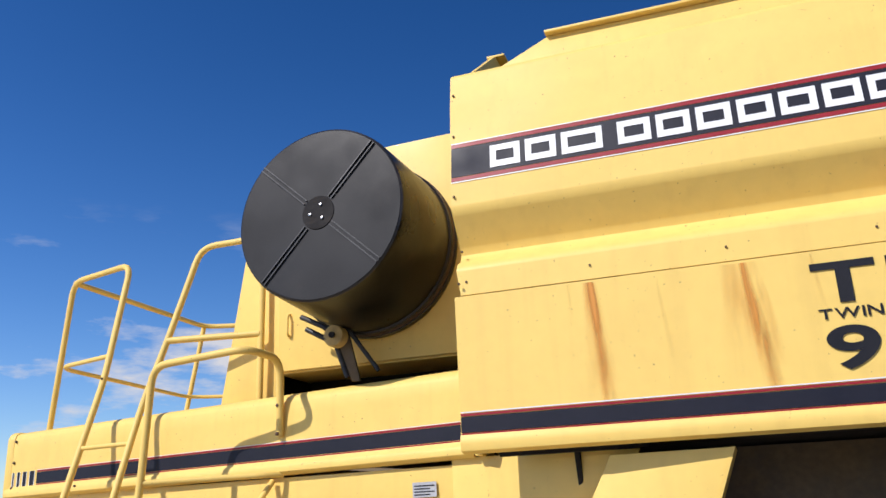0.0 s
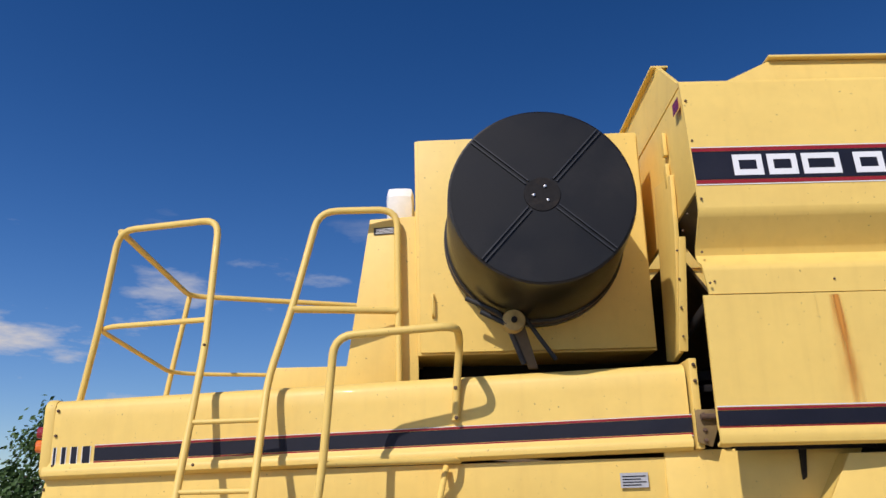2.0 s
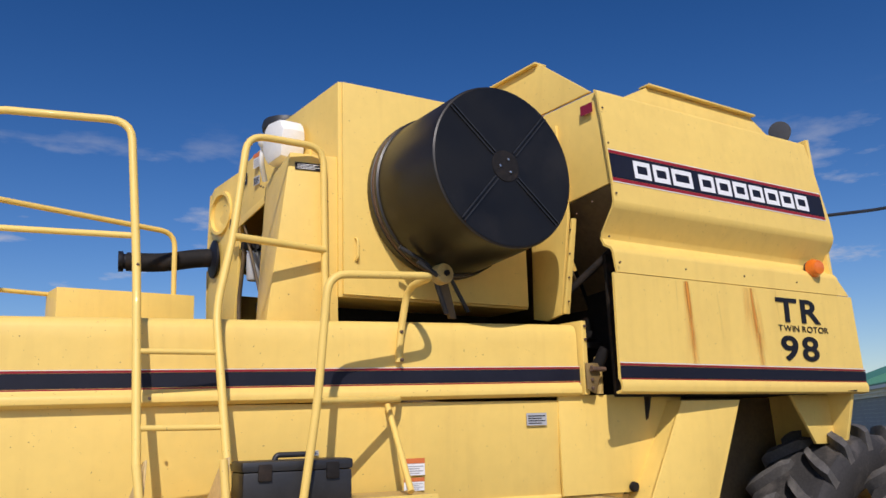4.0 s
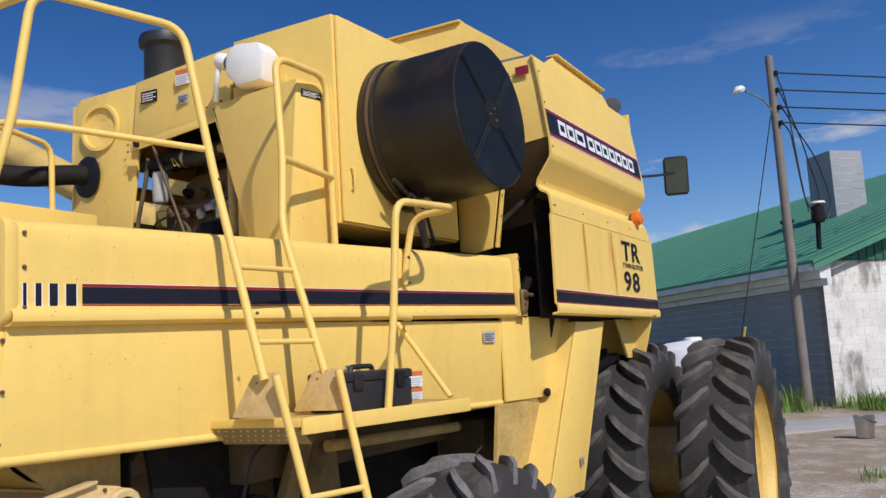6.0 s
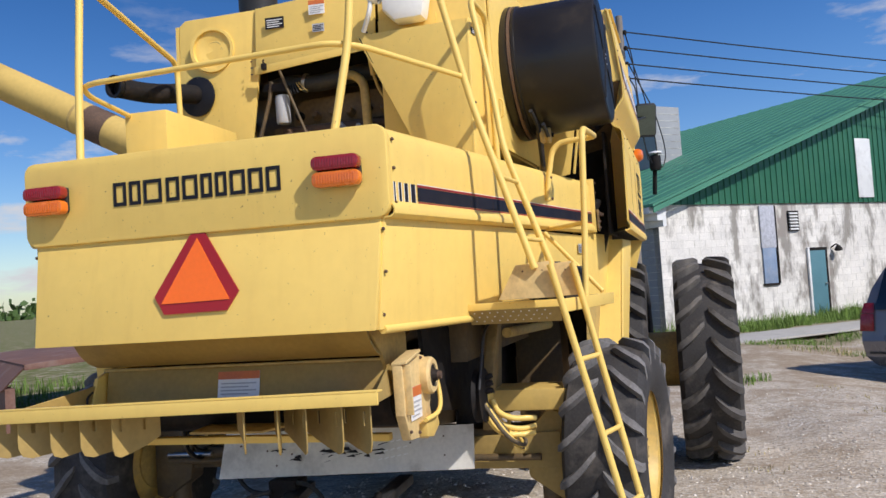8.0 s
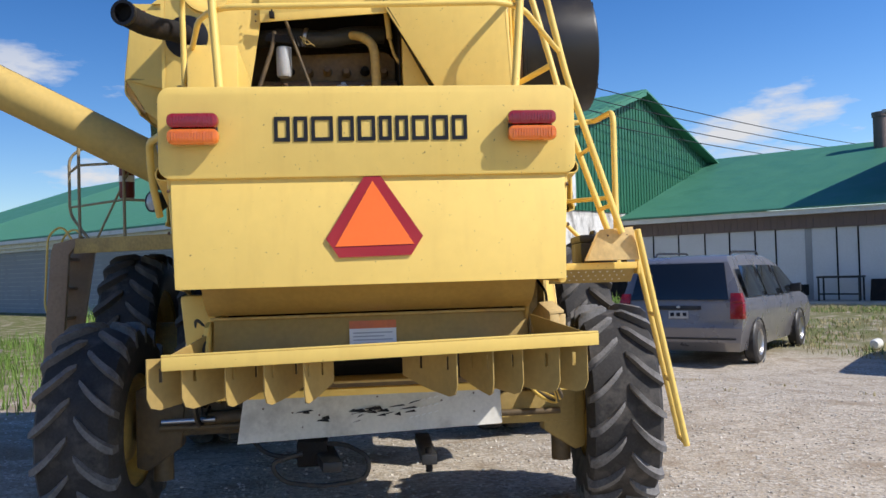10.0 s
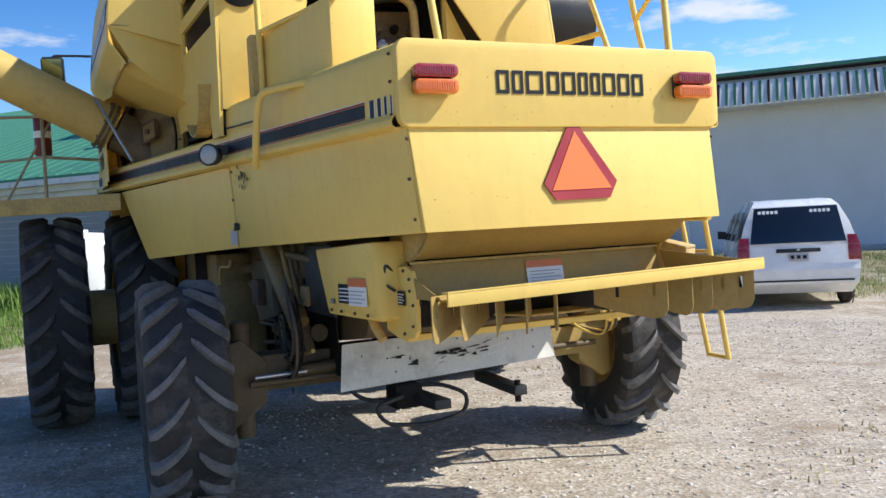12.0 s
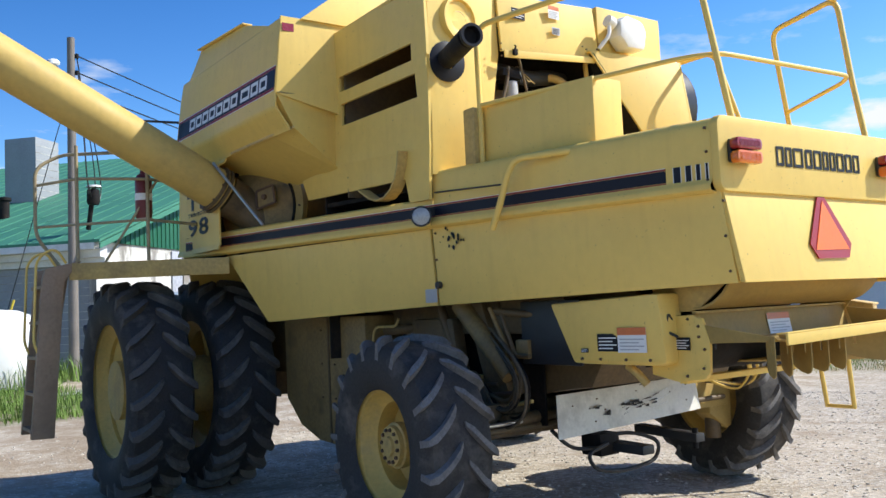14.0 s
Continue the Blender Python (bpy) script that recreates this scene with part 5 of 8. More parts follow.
board = plate("spreader_board", [(-3.50, 3.90, 1.125), (-4.0, 3.80, 1.165), (-4.0, 5.33, 1.132), (-3.50, 5.25, 1.115)], (0, 0, -0.008), paint_dirty_shaded, combine)
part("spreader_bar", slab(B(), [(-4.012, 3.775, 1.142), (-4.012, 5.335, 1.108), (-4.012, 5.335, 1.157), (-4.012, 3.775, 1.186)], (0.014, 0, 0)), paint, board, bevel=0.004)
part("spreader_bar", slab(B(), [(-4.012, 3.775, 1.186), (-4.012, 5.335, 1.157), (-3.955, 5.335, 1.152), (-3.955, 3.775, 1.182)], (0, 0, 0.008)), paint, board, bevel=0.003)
plate("board_end", [(-3.49, 5.25, 1.20), (-3.96, 5.345, 1.142), (-3.98, 5.345, 1.128), (-3.50, 5.25, 1.105)], (0, 0.006, 0), paint_straw_shaded, combine)
plate("board_end", [(-3.47, 3.92, 1.235), (-3.96, 3.80, 1.182), (-4.0, 3.79, 1.145), (-3.50, 3.90, 1.115)], (0, -0.006, 0), paint_straw_shaded, combine)
for yb, dx, dy in ((5.39, 0.20, -0.235), (5.27, 0.20, -0.222), (5.12, 0.20, -0.145), (4.985, 0.24, -0.16), (4.845, 0.16, -0.10), (4.30, 0.28, 0.18), (4.167, 0.18, 0.10), (4.057, 0.20, 0.18), (3.92, 0.20, 0.23), (3.815, 0.20, 0.23)):
    bm = B()
    rows = []
    for i, q in enumerate((0.0, 0.05, 0.16, 0.21, 0.45, 0.66, 0.71, 1.0)):
        bow = 0.012 * math.sin(q * math.pi) / math.hypot(dx, dy)
        x = -3.985 + dx * q + abs(dy) * bow
        y = yb + dy * q + (dx if yb > 4.5 else -dx) * bow
        zt = 1.15 - 0.012 * q
        zb = 0.965 + 0.06 * q * q + (0.045, 0.012, 0, 0, 0, 0, 0, 0)[i]
        rows.append([bm.verts.new((x, y, z)) for z in (zt, zt - 0.035, zt - 0.085, zb)])
    for i, (a, b) in enumerate(zip(rows, rows[1:])):
        for k in range(3):
            if k == 1 and i in (2, 5):
                continue        # the two slots
            bm.faces.new((a[k], a[k + 1], b[k + 1], b[k]))
    shell(bm, 0.005)
    part("spreader_fin", bm, paint_straw_shaded, board)
plate("spreader_floor", [(-3.62, 4.42, 1.00), (-3.62, 4.75, 1.00), (-2.9, 4.9, 0.98), (-2.9, 4.3, 0.98)], (0, 0, -0.01), paint_dirty_shaded, combine)
plate("spreader_beam", [(-3.40, 3.96, 0.91), (-3.40, 5.25, 0.91), (-3.35, 5.25, 0.91), (-3.35, 3.96, 0.91)], (0, 0, 0.03), paint, combine)

# pale guard sheet hung before the axle
sheet = plate("guard_sheet", [(-2.50, 5.285, 0.555), (-2.37, 3.865, 0.575), (-2.33, 3.865, 0.80), (-2.46, 5.25, 0.80)], (0.006, 0, 0), white_sheet, combine, "scuffed white guard sheet", 0.0)
random.seed(11)
for k in range(26):
    y = 4.60 + random.gauss(0, 0.14)
    z = 0.67 + random.gauss(0, 0.035)
    w_, h_ = random.uniform(0.02, 0.10), random.uniform(0.001, 0.008)
    xx = -2.485 + 0.128 * (5.285 - y) / 1.42
    part("scuff_mark", slab(B(), [(xx - 0.006, y, z), (xx - 0.006, y - w_, z + random.uniform(-0.01, 0.02)), (xx - 0.006, y - w_ * 0.8, z + h_ + 0.01), (xx - 0.006, y - w_ * 0.1, z + h_)], (-0.001, 0, 0)), decal_black, sheet)
for i in range(5):
    for j in range(3):
        y, z = 4.38 - 0.035 * i, 0.63 + 0.04 * j + 0.006 * i
        xx = -2.485 + 0.128 * (5.285 - y) / 1.42
        part("punched_slot", slab(B(), [(xx - 0.004, y, z), (xx - 0.004, y - 0.022, z + 0.008), (xx - 0.004, y - 0.020, z + 0.014), (xx - 0.004, y + 0.002, z + 0.006)], (-0.001, 0, 0)), decal_white, sheet)
for y, z in ((5.15, 0.73), (5.0, 0.70), (4.93, 0.75), (4.86, 0.68), (4.55, 0.76), (4.2, 0.72), (4.02, 0.75), (4.02, 0.65), (4.95, 0.62)):
    bolt((-2.492 + 0.128 * (5.285 - y) / 1.42, y, z), (-1, 0.0, 0.1), sheet, 0.7)

# drawbar, its clevis and hoses
part("drawbar", slab(B(), [(-2.70, 4.26, 0.44), (-2.70, 4.34, 0.44), (-2.2, 4.34, 0.46), (-2.2, 4.26, 0.46)], (0, 0, 0.052)), black_plastic, combine, bevel=0.006)
part("drawbar_pin", lathe(B(), [(0, 0), (0.018, 0), (0.018, 0.12), (0, 0.12)], Matrix.Translation((-2.66, 4.30, 0.40)), 12), iron_and_shade_black, combine)
part("coupler", slab(B(), [(-2.72, 4.74, 0.43), (-2.72, 4.84, 0.43), (-2.3, 4.92, 0.45), (-2.3, 4.80, 0.45)], (0, 0, 0.055)), black_plastic, combine, bevel=0.012)
part("coupler_block", box(B(), (-2.52, 4.82, 0.42), (-2.36, 4.98, 0.55)), iron_and_shade_black, combine, bevel=0.012)
part("hydraulic_hose", tube(B(), [(-2.55, 4.95, 0.50), (-2.55, 5.12, 0.46), (-2.55, 5.06, 0.36), (-2.58, 4.85, 0.33), (-2.62, 4.62, 0.37), (-2.64, 4.60, 0.48), (-2.55, 4.72, 0.54), (-2.45, 4.90, 0.53)], 0.012, 10, 0.10), hose_rubber, combine)
part("hydraulic_hose", tube(B(), [(-2.40, 5.25, 0.60), (-2.45, 5.15, 0.48), (-2.50, 4.95, 0.47)], 0.012, 10, 0.10), hose_rubber, combine)

# shield over the chopper drive, left flank
shield = part("drive_shield", slab(B(), [(-2.626, 5.425, 1.328), (-3.364, 5.395, 1.357), (-3.372, 5.36, 1.015), (-3.32, 5.36, 1.0), (-2.792, 5.42, 1.004)], (0, -0.17, 0)), paint, combine, bevel=0.025)
for x in (-2.86, -2.985, -3.15, -3.30):
    bolt((x, 5.421 + 0.06 * (x + 2.8), 1.032), (0, 1, 0), shield, 1.1)
bracket = plate("shield_bracket", [(-3.35, 5.25, 1.24), (-3.46, 5.25, 1.245), (-3.52, 5.25, 1.225), (-3.56, 5.25, 1.12), (-3.55, 5.25, 0.97), (-3.52, 5.25, 0.94), (-3.36, 5.25, 0.92), (-3.20, 5.25, 0.95), (-3.20, 5.25, 1.02), (-3.34, 5.25, 1.06)], (0, 0.02, 0), paint, combine)
for p in ((-3.44, 1.225), (-3.50, 1.19), (-3.53, 1.08), (-3.52, 0.99), (-3.42, 0.95), (-3.50, 1.14)):
    bolt((p[0], 5.271, p[1]), (0, 1, 0), bracket)
part("grease_line", tube(B(), [(-3.36, 5.29, 1.22), (-3.37, 5.33, 1.26), (-3.35, 5.33, 1.17), (-3.40, 5.30, 1.14)], 0.007, 8, 0.03), hose_rubber, combine)
part("grease_line", tube(B(), [(-3.545, 5.262, 1.17), (-3.585, 5.262, 1.15), (-3.585, 5.262, 1.08)], 0.005, 8, 0.02), hose_rubber, combine)
part("spring_strut", tube(B(), [(-3.06, 5.29, 0.99), (-3.13, 5.30, 0.955), (-3.17, 5.28, 0.90)], 0.022, 12, 0.03), paint_dirty_shaded, combine)
part("shield_strut", tube(B(), [(-2.62, 5.35, 1.25), (-2.15, 5.45, 1.30)], 0.022), paint_grimy_shaded, combine)

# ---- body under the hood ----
part("rotor_housing", lathe(B(), [(0, 0), (0.40, 0), (0.40, 2.55), (0, 2.55)], axis_pose((-3.1, 4.22, 1.62), (1, 0, 0)), 28), paint_grimy_shaded, combine)
part("rotor_housing", lathe(B(), [(0, 0), (0.40, 0), (0.40, 2.55), (0, 2.55)], axis_pose((-3.1, 4.94, 1.62), (1, 0, 0)), 28), paint_grimy_shaded, combine)
part("cleaning_shoe", slab(B(), [(-2.95, 3.98, 1.25), (-2.70, 3.98, 0.85), (-0.6, 3.98, 0.60), (-0.6, 3.98, 1.30)], (0, 1.22, 0)), paint_grimy_shaded, combine, bevel=0.02)
part("chassis_beam", box(B(), (-2.7, 3.78, 1.16), (0.6, 3.90, 1.36)), paint_grimy_shaded, combine, bevel=0.01)
part("chassis_beam", box(B(), (-2.7, 5.26, 1.16), (0.6, 5.38, 1.36)), paint_grimy_shaded, combine, bevel=0.01)
part("axle_mount", slab(B(), [(-2.35, 3.70, 1.38), (-2.20, 3.70, 1.38), (-2.00, 3.78, 0.75), (-2.24, 3.78, 0.75)], (0, 0.06, 0)), paint_oily_shaded, combine, bevel=0.008)
part("axle_mount", slab(B(), [(-2.05, 5.46, 1.38), (-1.90, 5.46, 1.38), (-2.02, 5.38, 0.70), (-2.24, 5.38, 0.70)], (0, -0.06, 0)), paint_grimy_shaded, combine, bevel=0.008)
part("axle_strut", tube(B(), [(-1.88, 5.48, 1.35), (-2.28, 5.43, 0.92)], 0.058, 16), paint_oily_shaded, combine)
# Added black backings that make the space under the body look unlit.
part("inner_sheet", slab(B(), [(-2.30, 3.955, 0.74), (-0.58, 3.955, 0.62), (-0.58, 3.955, 1.30), (-2.30, 3.955, 1.30)], (0, 0.012, 0)), iron_and_shade_black, combine)
part("inner_sheet", slab(B(), [(-2.36, 5.235, 0.62), (-0.58, 5.235, 0.50), (-0.58, 5.235, 1.30), (-2.36, 5.235, 1.30)], (0, 0.012, 0)), iron_and_shade_black, combine)
part("cross_tube", tube(B(), [(-2.3, 3.66, 1.27), (-1.2, 3.60, 1.25)], 0.027, 14), paint_dirty_shaded, combine)
part("black_sheet", slab(B(), [(-3.12, 3.88, 1.36), (-2.55, 3.86, 1.36), (-2.62, 3.86, 0.92), (-3.05, 3.88, 0.98)], (0, 0.02, 0)), iron_and_shade_black, combine)
part("support_strut", slab(B(), [(-2.46, 3.66, 1.38), (-2.36, 3.66, 1.38), (-2.50, 3.70, 0.98), (-2.60, 3.70, 0.98)], (0, 0.05, 0)), paint_oily_shaded, combine, bevel=0.006)
for k, pts in enumerate(([(-2.66, 3.70, 1.02), (-2.66, 3.722, 0.91), (-2.64, 3.67, 0.81), (-2.60, 3.58, 0.785), (-2.55, 3.50, 0.79)], [(-2.64, 3.69, 1.0), (-2.64, 3.70, 0.93), (-2.62, 3.65, 0.84), (-2.58, 3.57, 0.81), (-2.53, 3.50, 0.82)], [(-2.66, 3.68, 0.97), (-2.66, 3.66, 0.91), (-2.62, 3.60, 0.87), (-2.56, 3.49, 0.863)])):
    part("painted_hose", tube(B(), pts, 0.014, 10, 0.08), paint, combine)
for k in range(3):
    part("hose_clamp", lathe(B(), [(0.03, 0), (0.034, 0.004), (0.034, 0.02), (0.03, 0.024)], axis_pose((-2.67, 3.70, 1.0 + 0.035 * k), (0, 0.2, 1)), 14, True), iron_and_shade_black, combine)
part("axle_end_box", slab(B(), [(-2.32, 3.36, 0.86), (-2.02, 3.36, 0.86), (-2.02, 3.82, 0.86), (-2.32, 3.80, 0.86)], (0, 0, 0.115)), paint_aged_shaded, combine, bevel=0.02)
part("pulley", lathe(B(), [(0.0, -0.02), (0.03, -0.03), (0.04, -0.005), (0.10, -0.005), (0.12, -0.025), (0.13, -0.02), (0.115, 0.0), (0.13, 0.02), (0, 0.02)], axis_pose((-2.72, 3.72, 1.0), (0, -1, 0)), 28), iron_and_shade_black, combine)
part("belt", tube(B(), [(-2.84, 3.70, 1.04), (-2.76, 3.68, 1.30), (-2.55, 3.68, 1.36)], 0.007), hose_rubber, combine)
for k in range(4):
    o = 0.03 * k
    part("hydraulic_hose", tube(B(), [(-2.75 + o, 3.74, 1.02), (-2.70 + o, 3.62, 0.80), (-2.55 + o, 3.56, 0.72 - o * 0.5), (-2.35, 3.58 + o, 0.72), (-2.2, 3.70, 0.74 + o)], 0.010, 10, 0.10), paint if k % 2 else hose_dusty, combine)
random.seed(21)
for k in range(8):
    r, cx, cz = 0.11 + 0.016 * k, -2.24 - random.uniform(0.0, 0.10), 0.87 + random.uniform(-0.04, 0.03)
    y = 5.47 + 0.012 * (k % 4)
    loop = [(-1.85 - 0.04 * k, 5.42, 1.30 - 0.02 * k), (cx + r * 0.4, y - 0.03, cz + r * 1.5)]
    loop += [(cx + r * math.cos(a), y, cz + r * math.sin(a)) for a in (2.2, 2.9, 3.7, 4.5, 5.3)]
    loop += [(cx + r + 0.10, 5.43, cz - r * 0.6 + 0.03 * k), (-1.62, 5.40, 0.74 + 0.03 * k)]
    part("hydraulic_hose", tube(B(), loop, random.choice((0.007, 0.009, 0.012)), 10, 0.07), random.choice((hose_dusty, paint_grimy_shaded, iron_and_shade_black)), combine)
part("strut_plate", slab(B(), [(-1.98, 5.40, 1.36), (-2.14, 5.40, 1.36), (-2.24, 5.40, 1.03), (-2.06, 5.40, 0.98)], (0, -0.03, 0)), paint_grimy_shaded, combine, bevel=0.008)
part("control_rod", tube(B(), [(-2.16, 5.47, 1.32), (-2.30, 5.46, 1.06)], 0.014, 10), paint_oily_shaded, combine)
part("control_rod", tube(B(), [(-2.24, 5.45, 1.28), (-2.34, 5.44, 1.04), (-2.46, 5.44, 1.04)], 0.012, 10, 0.03), paint_grimy_shaded, combine)
part("pivot_block", box(B(), (-2.44, 5.38, 1.02), (-2.33, 5.43, 1.13)), paint_oily_shaded, combine, bevel=0.012)
for k in range(6):
    part("linkage_rod", tube(B(), [(-2.42 + 0.15 * k, 5.40, 0.78 + 0.04 * k), (-1.6 + 0.1 * k, 5.44, 0.62 + 0.12 * k)], random.choice((0.012, 0.018, 0.024)), 8), random.choice((rust_iron, paint_grimy_shaded, paint_dirty_shaded)), combine)
for k in range(7):
    y, z = 5.40 + 0.02 * (k % 3), 1.24 - 0.07 * k
    part("steel_line", tube(B(), [(-1.30 - 0.05 * k, y, z), (-1.62 - 0.04 * k, y, z + 0.01), (-1.70 - 0.04 * k, y, z - 0.12), (-1.66 - 0.05 * k, y, z - 0.34)], 0.006, 6, 0.05), random.choice((hose_dusty, paint_dirty_shaded, rust_iron)), combine)
part("gear_case", slab(B(), [(-1.75, 5.36, 1.26), (-1.30, 5.36, 1.26), (-1.22, 5.36, 1.05), (-1.40, 5.36, 0.86), (-1.80, 5.36, 0.92)], (0, 0.09, 0)), paint_grimy_shaded, combine, bevel=0.02)
part("drive_shaft", tube(B(), [(-1.30, 5.42, 1.20), (-0.80, 5.45, 1.18)], 0.035, 12), paint_grimy_shaded, combine)
part("valve_block", box(B(), (-1.62, 5.45, 0.98), (-1.46, 5.50, 1.14)), rust_iron, combine, bevel=0.012)
part("axle_brace", tube(B(), [(-1.62, 5.44, 1.33), (-1.80, 5.42, 0.92)], 0.032, 12), paint_grimy_shaded, combine)
part("side_cover", box(B(), (-2.84, 5.385, 0.99), (-2.36, 5.405, 1.345)), black_plastic, combine, bevel=0.01)
part("pivot_pipe", tube(B(), [(-2.22, 5.30, 0.85), (-1.3, 5.30, 0.80)], 0.05, 14), paint_grimy_shaded, combine)
part("fuel_line", tube(B(), [(-1.05, 5.62, 1.10), (-1.08, 5.62, 1.22), (-1.32, 5.60, 1.22), (-1.36, 5.60, 1.27)], 0.009), paint_dirty_shaded, combine)
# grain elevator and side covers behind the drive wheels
elevator = part("grain_elevator", slab(B(), [(-0.95, 5.62, 1.30), (0.35, 5.62, 1.30), (0.35, 5.62, 0.66), (0.10, 5.62, 0.46), (-0.20, 5.62, 0.37), (-0.62, 5.62, 0.35), (-0.86, 5.62, 0.42), (-0.95, 5.62, 0.56)], (0, -0.32, 0)), paint_oily_shaded, combine, bevel=0.02)
part("elevator_seam", box(B(), (-0.42, 5.62, 0.37), (-0.40, 5.628, 1.29)), paint_grimy_shaded, elevator)
for x, z in ((-0.50, 1.20), (-0.50, 0.95), (-0.50, 0.70), (-0.30, 1.20), (-0.30, 0.95), (-0.30, 0.70)):
    bolt((x, 5.622, z), (0, 1, 0), elevator, 1.0)
part("elevator_hole", lathe(B(), [(0.022, 0), (0.022, 0.003), (0, 0.003)], axis_pose((-0.62, 5.62, 0.86), (0, 1, 0)), 14), decal_black, elevator)
part("grain_elevator", slab(B(), [(-0.95, 3.56, 1.27), (-0.10, 3.56, 1.27), (-0.10, 3.56, 0.55), (-0.30, 3.56, 0.40), (-0.75, 3.56, 0.40), (-0.95, 3.56, 0.52)], (0, 0.32, 0)), paint_grimy_shaded, combine, bevel=0.02)
leg = part("support_leg", slab(B(), [(-0.46, 3.135, 1.80), (-0.05, 3.10, 1.80), (-0.45, 3.17, 0.80), (-1.0, 3.17, 0.80)], (0, 0.02, 0)), paint, combine, bevel=0.006)
part("leg_flange", slab(B(), [(-0.05, 3.10, 1.80), (-0.45, 3.17, 0.80), (-0.45, 3.33, 0.80), (-0.05, 3.33, 1.80)], (-0.015, 0, 0)), paint, leg)
part("leg_flange", slab(B(), [(-0.46, 3.14, 1.80), (-1.0, 3.175, 0.80), (-1.0, 3.33, 0.80), (-0.46, 3.33, 1.80)], (0.015, 0, 0)), paint, leg)
part("panel_extension", slab(B(), [(-1.10, 3.335, 1.835), (-0.36, 3.215, 1.835), (-0.58, 3.25, 1.37), (-1.10, 3.335, 1.37)], (0, 0.015, 0)), paint, combine, bevel=0.004)
part("gap_cover", slab(B(), [(-1.22, 3.33, 1.36), (-0.62, 3.30, 1.36), (-0.80, 3.33, 0.90), (-1.28, 3.34, 0.98)], (0, 0.02, 0)), paint_dirty_shaded, combine)
part("knob", lathe(B(), [(0.0, 0.03), (0.022, 0.028), (0.026, 0.01), (0.018, 0.0)], axis_pose((-0.72, 3.265, 1.395), (0, -1, 0)), 14), iron_and_shade_black, combine)
plate("tank_underside", [(-0.95, 3.08, 1.84), (0.93, 3.02, 1.84), (1.12, 6.12, 1.84), (0.40, 6.12, 1.84), (0.30, 5.7, 1.84), (-0.58, 5.7, 1.84), (-0.58, 3.2, 1.84)], (0, 0, 0.02), iron_and_shade_black, combine)
# hinge of the hood at its front end
hinge = part("hood_hinge", slab(B(), [(-0.985, 3.25, 1.985), (-0.905, 3.25, 1.985), (-0.895, 3.25, 1.93), (-0.93, 3.25, 1.84), (-0.985, 3.25, 1.86)], (0, 0.012, 0)), paint_oily_shaded, combine, bevel=0.004)
part("hinge_pin", lathe(B(), [(0, -0.045), (0.012, -0.045), (0.012, 0.045), (0, 0.045)], axis_pose((-0.925, 3.235, 1.955), (1, 0, 0)), 12), rust_iron, hinge)
for z in (1.965, 1.905, 1.865):
    bolt((-0.955, 3.25, z), (0, -1, 0), hinge, 1.2)
# shock-absorber like strut in the gap
part("gas_strut", tube(B(), [(-0.86, 3.30, 1.84), (-0.86, 3.30, 2.02)], 0.020), paint_dirty_shaded, combine)
part("gas_strut", tube(B(), [(-0.86, 3.30, 1.98), (-0.84, 3.26, 2.06)], 0.030), iron_and_shade_black, combine)
part("gap_brace", tube(B(), [(-0.94, 3.50, 2.30), (-0.72, 3.18, 2.62)], 0.02), iron_and_shade_black, combine)

# side sheets of the threshing body, coloured dark for shade beneath the tank
part("body_sheet", box(B(), (-0.60, 3.62, 0.85), (1.05, 3.65, 1.83)), paint_grimy_shaded, combine)
part("body_sheet", box(B(), (-0.60, 5.50, 0.85), (1.05, 5.53, 1.83)), paint_grimy_shaded, combine)
plate("cab_corner", [(0.55, 3.20, 1.83), (1.05, 3.20, 1.83), (1.05, 3.20, 1.55), (0.75, 3.20, 1.55)], (0, 0.02, 0), paint, combine)

# ---- unloading auger ----
A0 = Vector((0.325, 6.12, 2.305))
AD = Vector((-0.0654, 1.0, 0.526)).normalized()
m = axis_pose(A0, AD)
auger = part("unloading_auger", lathe(B(), [(0, 0.0), (0.165, 0.0), (0.165, 4.72), (0.155, 4.725), (0.155, 0.02)], m, 36), paint_aged_shaded, combine, "long yellow unloading auger tube swung out", 0.0)
for h in (0.02, 0.06):
    part("tube_collar", lathe(B(), [(0.163, h), (0.19, h), (0.19, h + 0.022), (0.163, h + 0.022)], m, 36, True), paint_grimy_shaded, auger)
part("tube_band", lathe(B(), [(0.164, 2.3), (0.168, 2.305), (0.168, 2.33), (0.164, 2.335)], m, 36, True), paint_dirty_shaded, auger)
part("dark_patch", lathe(B(), [(0.1655, 1.95), (0.1665, 1.96), (0.1665, 2.20), (0.1655, 2.21)], m, 36, True), rust_iron, auger)
for k in range(14):
    a = k * math.tau / 14
    bolt(Matrix.Translation((0.27, 5.84, 2.17)) @ Vector((-0.45, 0.89, 0.05)).to_track_quat("Z", "Y").to_matrix().to_4x4() @ Vector((0.425 * math.cos(a), 0.425 * math.sin(a), 0.036)), (-0.45, 0.89, 0.05), auger, 1.3)
for k in range(8):
    a = k * math.tau / 8
    bolt(m @ Vector((0.176 * math.cos(a), 0.176 * math.sin(a), 0.085)), AD, auger, 1.2)
bolt(m @ Matrix.Rotation(2.6, 4, "Z") @ Vector((0.165, 0, 0.95)), m.to_3x3() @ Vector((math.cos(2.6), math.sin(2.6), 0)), auger, 1.4)
elbow = part("auger_elbow", tube(B(), [A0 - AD * 0.02, A0 - AD * 0.20, Vector((0.27, 5.84, 2.12)), Vector((0.24, 5.72, 1.85))], 0.162, 24, 0.22, 6), paint_grimy_shaded, combine, "greasy yellow auger elbow")
